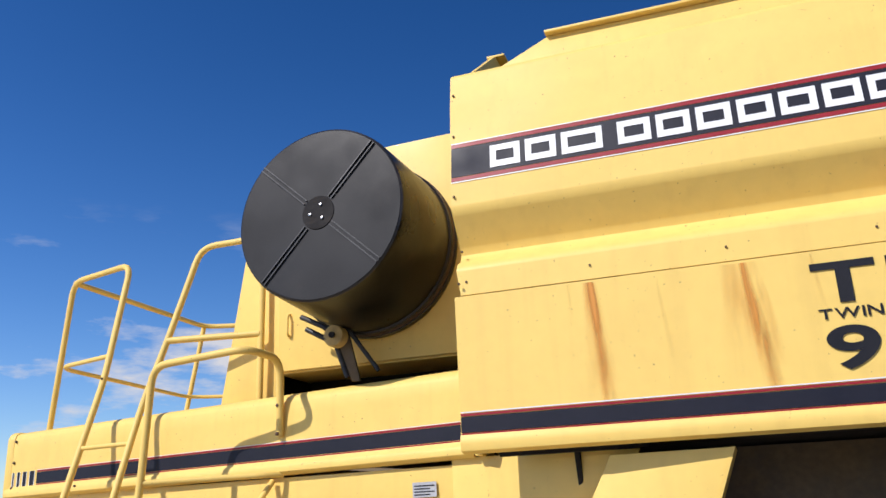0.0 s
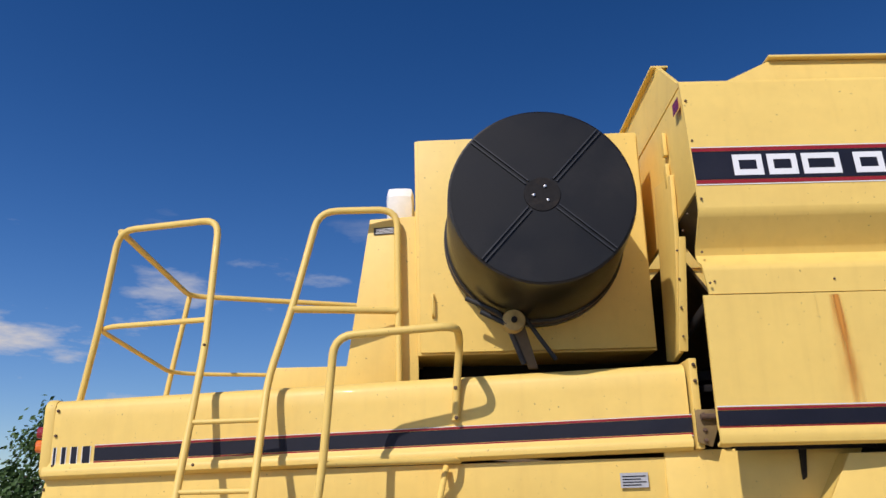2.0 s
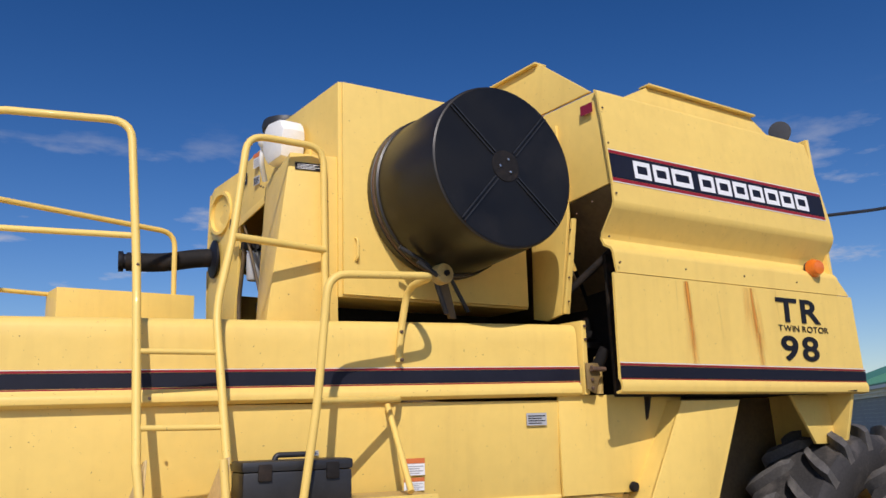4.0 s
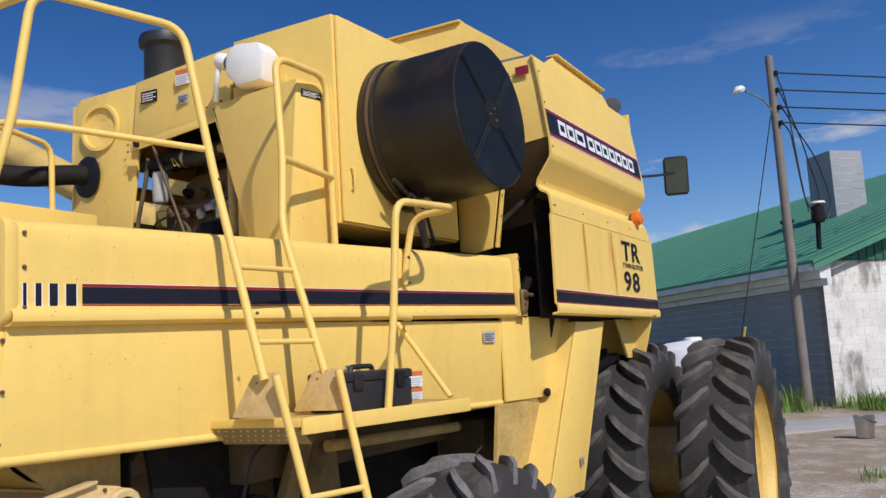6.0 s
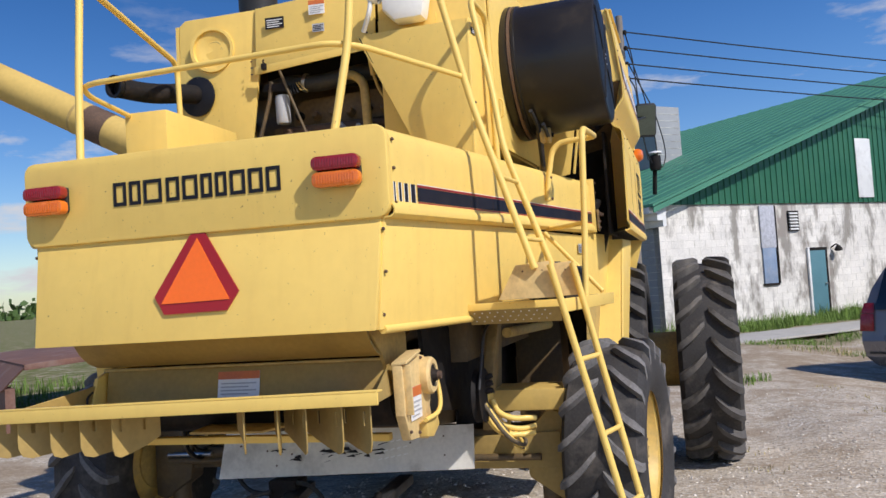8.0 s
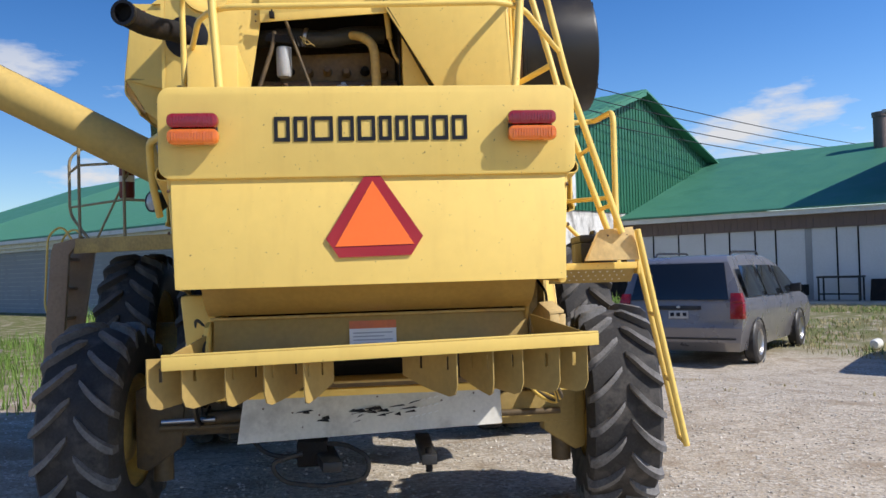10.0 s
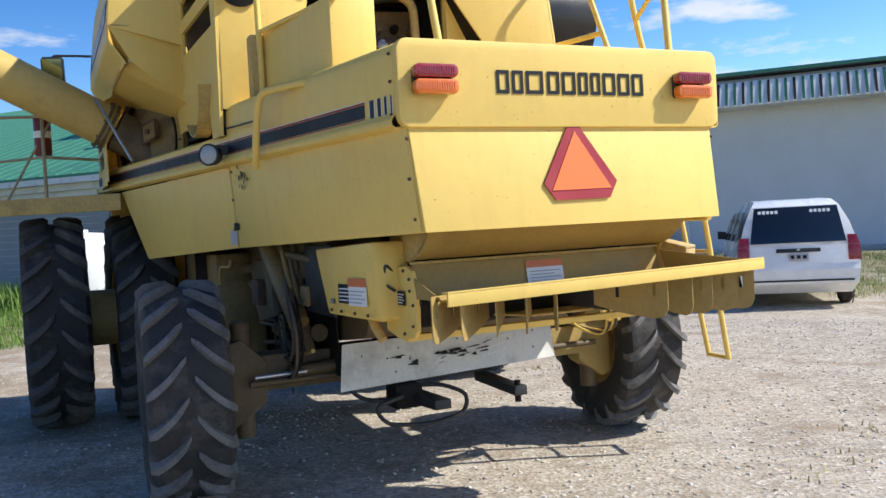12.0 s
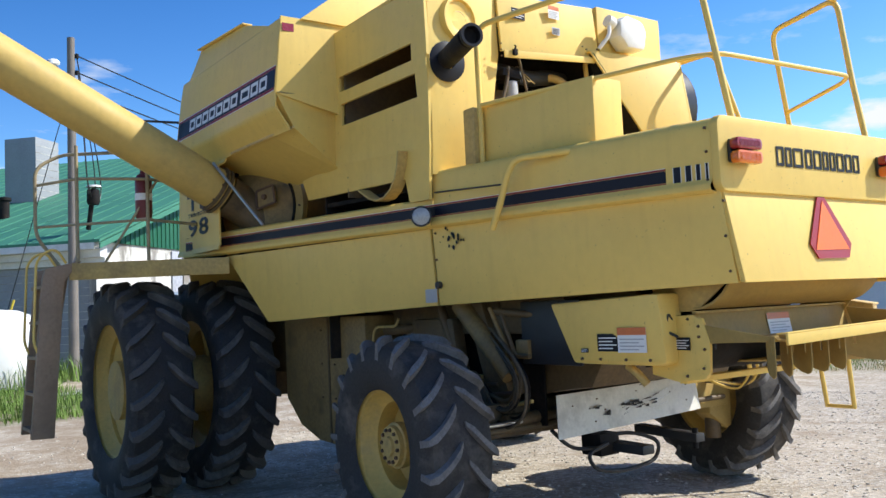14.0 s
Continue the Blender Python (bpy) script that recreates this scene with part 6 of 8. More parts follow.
part("turn_flange", lathe(B(), [(0.39, -0.02), (0.46, -0.02), (0.46, 0.035), (0.39, 0.035)], axis_pose((0.27, 5.84, 2.17), (-0.45, 0.89, 0.05)), 48, True), paint_straw_shaded, elbow)
part("flange_seal", lathe(B(), [(0.365, 0.02), (0.388, 0.03), (0.388, 0.045), (0.365, 0.04)], axis_pose((0.27, 5.84, 2.17), (-0.45, 0.89, 0.05)), 48, True), iron_and_shade_black, elbow)
part("turn_flange", lathe(B(), [(0.40, 0.0), (0.36, 0.01), (0.30, 0.05), (0.20, 0.09), (0, 0.10)], axis_pose((0.27, 5.84, 2.17), (-0.45, 0.89, 0.05)), 40), paint_oily_shaded, elbow)
door = part("inspection_door", slab(B(), [(-0.03, 5.82, 2.20), (0.12, 5.90, 2.16), (0.14, 5.90, 2.30), (0.0, 5.82, 2.34)], (-0.012, 0.024, 0.0)), paint_oily_shaded, elbow, bevel=0.004)
part("door_edge", tube(B(), [(-0.042, 5.846, 2.20), (0.108, 5.926, 2.16), (0.128, 5.926, 2.30), (-0.012, 5.846, 2.34), (-0.042, 5.846, 2.20)], 0.010, 6, 0.015, 2), rust_iron, door)
part("door_knob", lathe(B(), [(0.022, 0.0), (0.02, 0.02), (0, 0.026)], axis_pose((0.05, 5.89, 2.25), (-0.45, 0.89, 0.05)), 10), rust_iron, door)
part("swing_cylinder", tube(B(), [(0.20, 6.24, 2.52), (-0.24, 6.04, 2.00)], 0.012), steel, combine)
part("auger_cable", tube(B(), [A0 + AD * 0.1 + Vector((0, 0, 0.18)), A0 + AD * 2.0 + Vector((0, 0, 0.185))], 0.006, 6), hose_rubber, auger)
plate("auger_floor", [(-0.85, 5.55, 1.93), (0.62, 5.70, 1.93), (0.62, 6.06, 1.93), (-0.85, 5.84, 1.93)], (0, 0, -0.02), iron_and_shade_black, combine)
# Added black plate stands in for the unlit interior behind the elbow.
plate("inner_wall", [(-0.58, 5.42, 1.86), (1.02, 5.42, 1.86), (1.02, 5.42, 2.40), (-0.58, 5.42, 2.40)], (0, 0.02, 0), iron_and_shade_black, combine)
# bent guide flap on the flank
FLAP = [(-1.735, 2.31), (-1.72, 2.22), (-1.69, 2.15), (-1.63, 2.085), (-1.55, 2.045), (-1.46, 2.04), (-1.37, 2.065), (-1.24, 2.135)]
bm = B()
rows = [[bm.verts.new((x, y, z)) for y in (5.71, 5.80)] for x, z in FLAP]
for a, b in zip(rows, rows[1:]):
    bm.faces.new((a[0], a[1], b[1], b[0]))
shell(bm, 0.012)
part("guide_flap", bm, paint_dirty_shaded, combine)
part("exhaust_collar", lathe(B(), [(0.05, 0.0), (0.125, 0.0), (0.125, 0.012), (0.09, 0.024), (0.05, 0.03)], axis_pose((-2.0, 5.585, 2.825), (-0.98, 0.10, 0)), 28, True), decal_black, combine)

# ---- fittings on the left flank ----
rail("grab_handle", [(-2.94, 5.47, 2.115), (-2.93, 5.53, 2.115), (-2.67, 5.66, 2.11), (-2.61, 5.67, 2.02), (-2.56, 5.67, 1.90), (-2.46, 5.66, 1.755)], 0.019, 0.07)
rail("strap", [(-2.60, 5.665, 1.985), (-1.98, 5.70, 2.02)], 0.005, material=hose_rubber)
lamp_glass = mat("frosted_lamp_glass", (0.38, 0.39, 0.38), 0.15, vary=0.2, scale=30, fine=120, bump=0.05, coat=0.6)
lamp = part("work_lamp", lathe(B(), [(0.0, -0.09), (0.035, -0.085), (0.055, -0.05), (0.062, 0.0), (0.062, 0.012), (0.052, 0.014)], axis_pose((-1.97, 5.80, 1.875), (-0.75, 0.62, 0.0)), 28), black_plastic, combine, "round black work lamp")
part("lamp_glass", lathe(B(), [(0.053, 0.010), (0.03, 0.018), (0, 0.021)], axis_pose((-1.97, 5.80, 1.875), (-0.75, 0.62, 0.0)), 24), lamp_glass, lamp)
part("lamp_bracket", box(B(), (-1.96, 5.68, 1.88), (-1.92, 5.78, 1.93)), black_plastic, lamp)
part("latch_knob", lathe(B(), [(0, 0.03), (0.022, 0.028), (0.022, 0)], axis_pose((-1.925, yl(-1.925) - 0.05, 1.468), (0, 1, 0)), 14), black_plastic, combine)

# oil splashes under the lamp
random.seed(31)
for k in range(22):
    x = -2.06 + random.gauss(0, 0.05)
    z = 1.73 + random.gauss(0, 0.035)
    w_ = random.uniform(0.006, 0.018)
    part("oil_spot", slab(B(), [(x + w_ * math.cos(a_) * random.uniform(0.5, 1), yl(x) - 0.0185, z + w_ * math.sin(a_) * random.uniform(0.5, 1.2)) for a_ in (0, 1.05, 2.1, 3.14, 4.2, 5.2)], (0, -0.001, 0)), decal_black, combine)
part("chrome_rod", tube(B(), [(-2.34, 5.42, 0.665), (-2.34, 5.70, 0.66)], 0.013), steel, combine)

# ---- cab-side platform, left front ----
plate("cab_platform", [(0.30, 6.10, 1.80), (1.35, 6.12, 1.80), (1.35, 7.14, 1.80), (0.92, 7.14, 1.80)], (0, 0, -0.03), brown_paint, combine)
part("platform_beam", slab(B(), [(0.28, 6.10, 1.80), (0.91, 7.14, 1.80), (0.91, 7.14, 1.67), (0.28, 6.10, 1.67)], (0.03, 0, 0)), paint_dirty_shaded, combine, bevel=0.006)
part("platform_beam", slab(B(), [(0.40, 6.09, 1.80), (1.10, 6.14, 1.80), (1.10, 6.14, 1.70), (0.40, 6.09, 1.70)], (0, 0.02, 0)), paint, combine, bevel=0.006)
steps = part("step_post", slab(B(), [(0.90, 7.05, 1.82), (0.90, 7.31, 1.76), (0.90, 7.335, 1.68), (0.88, 7.43, 0.49), (0.90, 7.265, 0.48), (0.90, 7.18, 1.66)], (0.06, 0, 0)), brown_paint, combine, "brown painted folding step frame", 0.006)
part("step_post", slab(B(), [(1.30, 7.05, 1.82), (1.30, 7.31, 1.76), (1.28, 7.43, 0.49), (1.30, 7.265, 0.48)], (0.05, 0, 0)), brown_paint, combine, bevel=0.006)
for k in range(5):
    z = 0.53 + 0.27 * k
    part("step_tread", box(B(), (0.92, 7.29 - 0.02 * k, z), (1.32, 7.42 - 0.02 * k, z + 0.025)), brown_paint, steps)
for q in (0.92, 1.30):
    rail("step_handrail", [(q, 7.36, 1.10), (q, 7.40, 1.20), (q + 0.02, 7.37, 1.84), (q, 7.24, 1.93), (q, 7.16, 1.80)], 0.010, 0.08)
rail("cab_rail", [(0.90, 7.08, 1.79), (0.90, 7.08, 2.72)], 0.014, material=rail_worn_shaded)
rail("cab_rail", [(1.34, 7.12, 1.80), (1.34, 7.30, 2.05), (1.34, 7.30, 2.60), (1.34, 7.10, 2.72), (0.62, 6.62, 2.66), (0.62, 6.62, 1.78)], 0.014, 0.09, material=rail_worn_shaded)
rail("cab_rail", [(0.62, 6.62, 2.44), (0.90, 7.08, 2.46), (1.34, 7.28, 2.46)], 0.012, material=rail_worn_shaded)
rail("cab_rail", [(0.62, 6.62, 2.12), (1.34, 7.28, 2.12)], 0.011, material=rail_worn_shaded)
rail("cab_rail", [(0.80, 6.90, 1.80), (0.58, 6.45, 2.60)], 0.010, material=rail_worn_shaded)
rail("cab_rail", [(0.62, 6.62, 2.44), (0.75, 6.15, 2.42)], 0.012, material=rail_worn_shaded)
rail("cab_rail", [(0.62, 6.62, 2.12), (0.75, 6.15, 2.10)], 0.012, material=rail_worn_shaded)
ext = part("fire_extinguisher", lathe(B(), [(0, 0), (0.06, 0), (0.065, 0.02), (0.065, 0.30), (0.05, 0.34), (0.025, 0.36), (0.025, 0.40), (0, 0.41)], Matrix.Translation((0.72, 6.62, 2.14)), 24), mat("extinguisher_red", (0.16, 0.02, 0.018), 0.4, vary=0.2), combine, "dark red fire extinguisher")
part("extinguisher_label", lathe(B(), [(0.0655, 0.14), (0.0662, 0.145), (0.0662, 0.19), (0.0655, 0.195)], Matrix.Translation((0.72, 6.62, 2.14)), 24), decal_white, ext)
# mirrors
def mirror(arm, c, n, w, h):
    rail("mirror_arm", arm, 0.011, 0.04, black_plastic)
    m = axis_pose(c, n)
    up = (Vector((0, 0, 1)) - Vector(n).normalized() * Vector(n).normalized().z).normalized()
    sd = up.cross(Vector(n).normalized())
    bm = B()
    c = Vector(c)
    slab(bm, [c + sd * a * w / 2 + up * b * h / 2 for a, b in ((-1, -0.85), (-0.8, -1), (0.8, -1), (1, -0.85), (1, 0.85), (0.8, 1), (-0.8, 1), (-1, 0.85))], Vector(n).normalized() * -0.05)
    mr = part("mirror", bm, black_plastic, combine, "black framed rear view mirror", 0.012)
    q = c + Vector(n).normalized() * 0.004
    part("mirror_glass", slab(B(), [q + sd * a * w * 0.43 + up * b * h * 0.44 for a, b in ((-1, -1), (1, -1), (1, 1), (-1, 1))], Vector(n).normalized() * -0.002), mirror_glass, mr)


mirror_glass = bpy.data.materials.new("mirror_glass")
mirror_glass.use_nodes = True
_b = mirror_glass.node_tree.nodes["Principled BSDF"]
# Dark green tint stands in for the reflection of trees, which aren't built.
_b.inputs["Metallic"].default_value, _b.inputs["Roughness"].default_value, _b.inputs["Base Color"].default_value = 1.0, 0.04, (0.16, 0.20, 0.17, 1)
mirror([(0.93, 3.12, 2.88), (1.55, 3.02, 2.98), (1.95, 2.98, 3.06)], (1.95, 2.97, 3.03), (-0.95, -0.30, -0.22), 0.20, 0.34)
mirror([(1.08, 6.10, 3.02), (1.48, 6.30, 3.10), (1.50, 6.50, 3.10), (1.51, 6.50, 2.95)], (1.50, 6.50, 2.93), (-0.97, 0.25, -0.1), 0.19, 0.32)
# marker lamp and roof work lamp, right front
mk = part("marker_lamp", lathe(B(), [(0, 0), (0.045, 0), (0.045, 0.02), (0.03, 0.03)], axis_pose((0.80, 3.06, 2.545), (-0.2, -1, 0)), 20), black_plastic, combine, "amber round marker lamp")
part("marker_lens", lathe(B(), [(0.052, 0.02), (0.055, 0.045), (0.04, 0.075), (0, 0.085)], axis_pose((0.80, 3.06, 2.545), (-0.2, -1, 0)), 20), lens_amber, mk)
wl = part("work_lamp", lathe(B(), [(0.0, -0.08), (0.04, -0.075), (0.06, -0.03), (0.065, 0.02), (0.0, 0.022)], axis_pose((0.63, 3.13, 3.40), (-0.8, -0.5, 0.0)), 20), black_plastic, combine, "round black work lamp")
part("lamp_foot", tube(B(), [(0.63, 3.22, 3.33), (0.63, 3.22, 3.37), (0.63, 3.14, 3.395)], 0.012), iron_and_shade_black, wl)

# ---- labels ----
def label_plate(o, ux, uy, w, h, kind_, parent=None, lift=0.004):
    base = {"warn": decal_white, "black": decal_black, "grey": decal_grey}[kind_]
    p = decal("label", o, ux, uy, w, h, base, parent or combine, lift)
    o, ux, uy = Vector(o), Vector(ux).normalized(), Vector(uy).normalized()
    top = h * 0.30 if kind_ == "warn" else 0
    host = p if (parent or combine) == combine else parent
    if kind_ == "warn":
        decal("label_head", o + uy * (h - top), ux, uy, w, top, decal_warning, host, lift + 0.002)
    ink = {"warn": decal_grey, "black": decal_white, "grey": decal_black}[kind_]
    n = 4
    for k in range(n):
        z = (h - top) * (0.14 + 0.78 * k / n)
        decal("label_line", o + ux * w * 0.08 + uy * z, ux, uy, w * (0.84 if k % 2 else 0.66), (h - top) * 0.07, ink, host, lift + 0.002)
    return p


rx = Vector((1, -0.175, 0))
lx = Vector((-1, -0.175, 0))
up = (0, 0, 1)
label_plate((-1.276, yr(-1.276) + 0.022, 1.698), rx, up, 0.108, 0.057, "grey")
label_plate((-1.884, yr(-1.884) + 0.022, 1.50), rx, up, 0.095, 0.072, "warn")
label_plate((-1.884, yr(-1.884) + 0.028, 1.435), rx, up, 0.095, 0.055, "warn")
label_plate((-2.30, yr(-2.3) + 0.022, 1.60), rx, up, 0.04, 0.02, "grey")
label_plate((-3.488, 4.685, 1.122), (0, -1, 0), (0.19, 0, 1), 0.195, 0.108, "warn", None, 0.004)
label_plate((-2.038, 5.08, 3.17), (0.07, -1, 0), up, 0.12, 0.07, "black")
label_plate((-2.062, 4.78, 3.21), (0.07, -1, 0), up, 0.10, 0.085, "warn")
label_plate((-2.068, 4.76, 3.10), (0.07, -1, 0), up, 0.075, 0.05, "grey")
label_plate((-2.215, 3.99, 2.905), (-0.25, -1, 0), (0.2, 0.0, 1), 0.13, 0.05, "black", None, 0.012)
label_plate((-2.28, 3.752, 2.895), (1, -0.17, 0), up, 0.13, 0.035, "black")
label_plate((-2.07, 4.02, 3.09), (0, -1, 0), up, 0.08, 0.035, "black")
label_plate((-1.895, 5.661, 1.365), (1, 0.175, 0), up, 0.10, 0.105, "grey")
label_plate((-2.975, 5.415, 1.072), lx, up, 0.125, 0.09, "black")
label_plate((-3.112, 5.411, 1.068), lx, up, 0.165, 0.125, "warn")
label_plate((-2.86, 5.421, 1.065), lx, up, 0.045, 0.022, "black")
label_plate((-3.36, 5.272, 1.075), (-1, 0, 0), up, 0.09, 0.062, "black")
label_plate((-3.535, 3.818, 1.01), (1, 0, 0), up, 0.145, 0.13, "warn")
label_plate((-0.52, 3.153, 0.95), (1, 0, 0), up, 0.045, 0.05, "grey")
# rust runs on the right skirt, which fade out downwards
def rust_material():
    m = bpy.data.materials.new("rust_run")
    m.use_nodes = True
    t = m.node_tree
    b = t.nodes["Principled BSDF"]
    b.inputs["Base Color"].default_value = (0.62, 0.25, 0.03, 1)
    b.inputs["Roughness"].default_value = 0.6
    co = t.nodes.new("ShaderNodeAttribute")
    co.attribute_name = "run"
    nz = t.nodes.new("ShaderNodeTexNoise")
    nz.inputs["Scale"].default_value = 30
    nz.inputs["Detail"].default_value = 6
    mp = t.nodes.new("ShaderNodeMapping")
    mp.inputs["Scale"].default_value = (1, 1, 0.12)
    tc = t.nodes.new("ShaderNodeTexCoord")
    t.links.new(tc.outputs["Object"], mp.inputs[0])
    t.links.new(mp.outputs[0], nz.inputs["Vector"])
    mr = t.nodes.new("ShaderNodeMapRange")
    mr.inputs["From Min"].default_value, mr.inputs["From Max"].default_value = 0.3, 0.62
    t.links.new(nz.outputs["Fac"], mr.inputs[0])
    mu = t.nodes.new("ShaderNodeMath")
    mu.operation = "MULTIPLY"
    t.links.new(mr.outputs[0], mu.inputs[0])
    t.links.new(co.outputs["Fac"], mu.inputs[1])
    t.links.new(mu.outputs[0], b.inputs["Alpha"])
    return m


RUST_RUN = rust_material()


def rust_run(x, w, length, strength, lean, z0=2.388, y0=3.0268):
    """A film whose weight is strongest along its middle and at its top."""
    verts, faces, weight = [], [], []
    n = 14
    for i in range(n + 1):
        q = i / n
        for k in range(5):
            s = (k - 2) / 2
            wd = w * (0.55 + 0.9 * q)
            verts.append((x + lean * q + s * wd, y0 + 0.0035 * q, z0 - length * q))
            weight.append(strength * (1 - abs(s)) ** 0.8 * (1 - q ** 1.6) * (1 - 0.25 * math.sin(q * 9 + x * 20)))
    for i in range(n):
        for k in range(4):
            a = i * 5 + k
            faces.append((a, a + 1, a + 6, a + 5))
    me = bpy.data.meshes.new("rust_run")
    me.from_pydata(verts, [], faces)
    a = me.attributes.new("run", "FLOAT", "POINT")
    a.data.foreach_set("value", weight)
    me.materials.append(RUST_RUN)
    o = new("rust_run", me)
    o.parent = skirt


for x, w_, l_, k_, d_ in ((-0.435, 0.024, 0.52, 1.15, 0.035), (0.10, 0.030, 0.54, 1.2, 0.06), (-0.52, 0.008, 0.18, 0.5, 0.01), (-0.20, 0.010, 0.30, 0.3, 0.03), (0.13, 0.03, 0.36, 0.5, 0.05), (0.32, 0.009, 0.2, 0.3, 0.02), (-0.44, 0.05, 0.42, 0.5, 0.02), (0.05, 0.07, 0.4, 0.4, 0.03)):
    rust_run(x, w_, l_, k_, d_)
for z in (3.25, 3.05, 2.78, 2.58, 2.44):
    bolt((-0.925, 3.045 - (3.2 - z) * 0.11 + (0.09 if z < 2.7 else 0) - (0.04 if z < 2.5 else 0), z), (0, -1, 0), scale=0.7)
for x in (-0.90, -0.4, 0.1, 0.6):
    bolt((x, 3.028, 2.45), (0, -1, 0), scale=0.6)
for y in (3.15, 3.30, 3.45):
    bolt((-0.937, y, 2.80 - (y - 3.0) * 0.2), (-1, 0, 0), scale=0.7)
for z in (2.30, 2.42, 2.54, 2.66):
    bolt((-0.965, 3.37 - (z - 2.3) * 0.12, z), (0, -1, 0), scale=0.7)
for k in range(6):
    bolt((-2.067, 4.30 - 0.11 * k, 3.30), (-1, 0, 0), scale=0.6)

# the tank's right wall and all on it run slightly outwards towards the front
def toe_out(p):
    x = -0.95 + (p.x + 0.95) * (0.955 if p.z < 2.42 else 0.925) - (0.0 if p.z < 2.42 else 0.012)
    return Vector((x, p.y + 0.022 - 0.012 * (x + 0.95), p.z - 0.05 * max(0.0, p.z - 2.9)))


bpy.context.view_layer.update()
for ob in combine.children_recursive:
    if ob.type != "MESH":
        continue
    m = ob.matrix_world
    if ob.data == BOLT:
        p = m.translation
        if ob.parent == combine and p.x > -1.0 and p.y < 3.2 and p.z > 1.81:
            ob.matrix_basis = Matrix.Translation(toe_out(p) - p) @ ob.matrix_basis
        continue
    pts = [m @ v.co for v in ob.data.vertices]
    if min(p.x for p in pts) > -1.0 and max(p.y for p in pts) < 3.2 and min(p.z for p in pts) > 1.81:
        back = m.inverted()
        for v, p in zip(ob.data.vertices, pts):
            v.co = back @ toe_out(p)

# ---- tool box on the platform ----
tb = thing("toolbox", (-2.50, 3.34, 1.44), "black plastic toolbox with carrying handle on the platform", "toolbox")
TBX = Matrix.Translation((-2.47, 3.345, 1.44)) @ Matrix.Rotation(radians(-8), 4, "Z")
bm = obox(B(), TBX @ Matrix.Translation((0, 0, 0.058)), 0.42, 0.19, 0.114)
part("body", bm, black_plastic, tb, bevel=0.012)
bm = obox(B(), TBX @ Matrix.Translation((0, 0, 0.134)), 0.43, 0.20, 0.04)
part("lid", bm, black_plastic, tb, bevel=0.014)
part("handle", tube(B(), [TBX @ Vector(p) for p in ((-0.07, 0, 0.148), (-0.06, 0, 0.172), (0.06, 0, 0.172), (0.07, 0, 0.148))], 0.011, 10, 0.03), black_plastic, tb)
for x in (-0.13, 0.13):
    part("latch", obox(B(), TBX @ Matrix.Translation((x, -0.10, 0.112)), 0.05, 0.014, 0.06), iron_and_shade_black, tb, bevel=0.004)

# ---- the yard's buildings ----
block_white = mat("whitewashed_block", (0.72, 0.69, 0.63), 0.85, vary=0.18, scale=1.6, fine=25, bump=0.25, stain=(0.22, 0.20, 0.17), stain_amount=0.85, stain_scale=1.5, stain_edge=(0.50, 0.60), random_value=0.05, in_place=True)
mortar = mat("mortar", (0.60, 0.575, 0.52), 0.9, vary=0.2, scale=3, fine=40, bump=0.2, stain=(0.22, 0.19, 0.165), stain_amount=0.85, stain_scale=1.5, stain_edge=(0.50, 0.60), in_place=True)
garage_grey = mat("pale_grey_block", (0.44, 0.45, 0.46), 0.85, vary=0.15, scale=0.8, fine=18, bump=0.15, stain=(0.3, 0.3, 0.3), stain_amount=0.4, stain_scale=0.6)
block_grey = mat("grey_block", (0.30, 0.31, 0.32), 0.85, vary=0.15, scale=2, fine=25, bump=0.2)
roof_green = mat("green_roof_sheet", (0.05, 0.205, 0.125), 0.6, vary=0.10, scale=1.2, fine=12, bump=0.02, spec=0.6)
siding_green = mat("green_siding", (0.020, 0.115, 0.060), 0.45, vary=0.12, scale=1.5, fine=12, bump=0.02)
trim_white = mat("white_trim", (0.68, 0.68, 0.66), 0.6, vary=0.10, scale=3, fine=30, bump=0.03, stain=(0.35, 0.33, 0.3), stain_amount=0.5)
fascia_brown = mat("brown_fascia", (0.16, 0.115, 0.10), 0.7, vary=0.15, scale=3, fine=30, bump=0.05)
door_teal = mat("teal_door", (0.085, 0.20, 0.235), 0.5, vary=0.12, scale=3, fine=30, bump=0.03)
board_blue = mat("faded_blue_board", (0.20, 0.27, 0.38), 0.7, vary=0.2, scale=4, fine=30, bump=0.05, stain=(0.35, 0.36, 0.38), stain_amount=0.5)
panel_white = mat("white_door_panel", (0.60, 0.61, 0.62), 0.5, vary=0.08, scale=1, fine=20, bump=0.02)
concrete = mat("concrete", (0.42, 0.40, 0.36), 0.9, vary=0.15, scale=2, fine=40, bump=0.15, stain=(0.2, 0.18, 0.16), stain_amount=0.5)
glass_dark = mat("dark_glass", (0.012, 0.014, 0.016), 0.06, vary=0.1, scale=3, fine=30, bump=0.0, spec=0.8)
wood_grey = mat("weathered_wood", (0.24, 0.20, 0.16), 0.8, vary=0.3, scale=4, fine=60, bump=0.2)
rust_brown = mat("rusty_sheet", (0.17, 0.085, 0.06), 0.8, vary=0.3, scale=3, fine=30, bump=0.12, stain=(0.27, 0.2, 0.17), stain_amount=0.6)

U0, V0 = 14.18, 8.84
EAVE, RIDGE_V, RIDGE_Z = 3.38, 22.2, 8.07
shed = thing("green_roof_building", uv(U0, V0), "whitewashed block building with a green sheet metal roof", "building")


def wall_quad(u, v0, v1, z0, z1, depth):
    return slab(B(), [uv(u, v0, z0), uv(u, v1, z0), uv(u, v1, z1), uv(u, v0, z1)], AU * depth)


part("block_wall", wall_quad(U0 + 0.02, V0, 34, -0.1, EAVE, 0.2), mortar, shed)
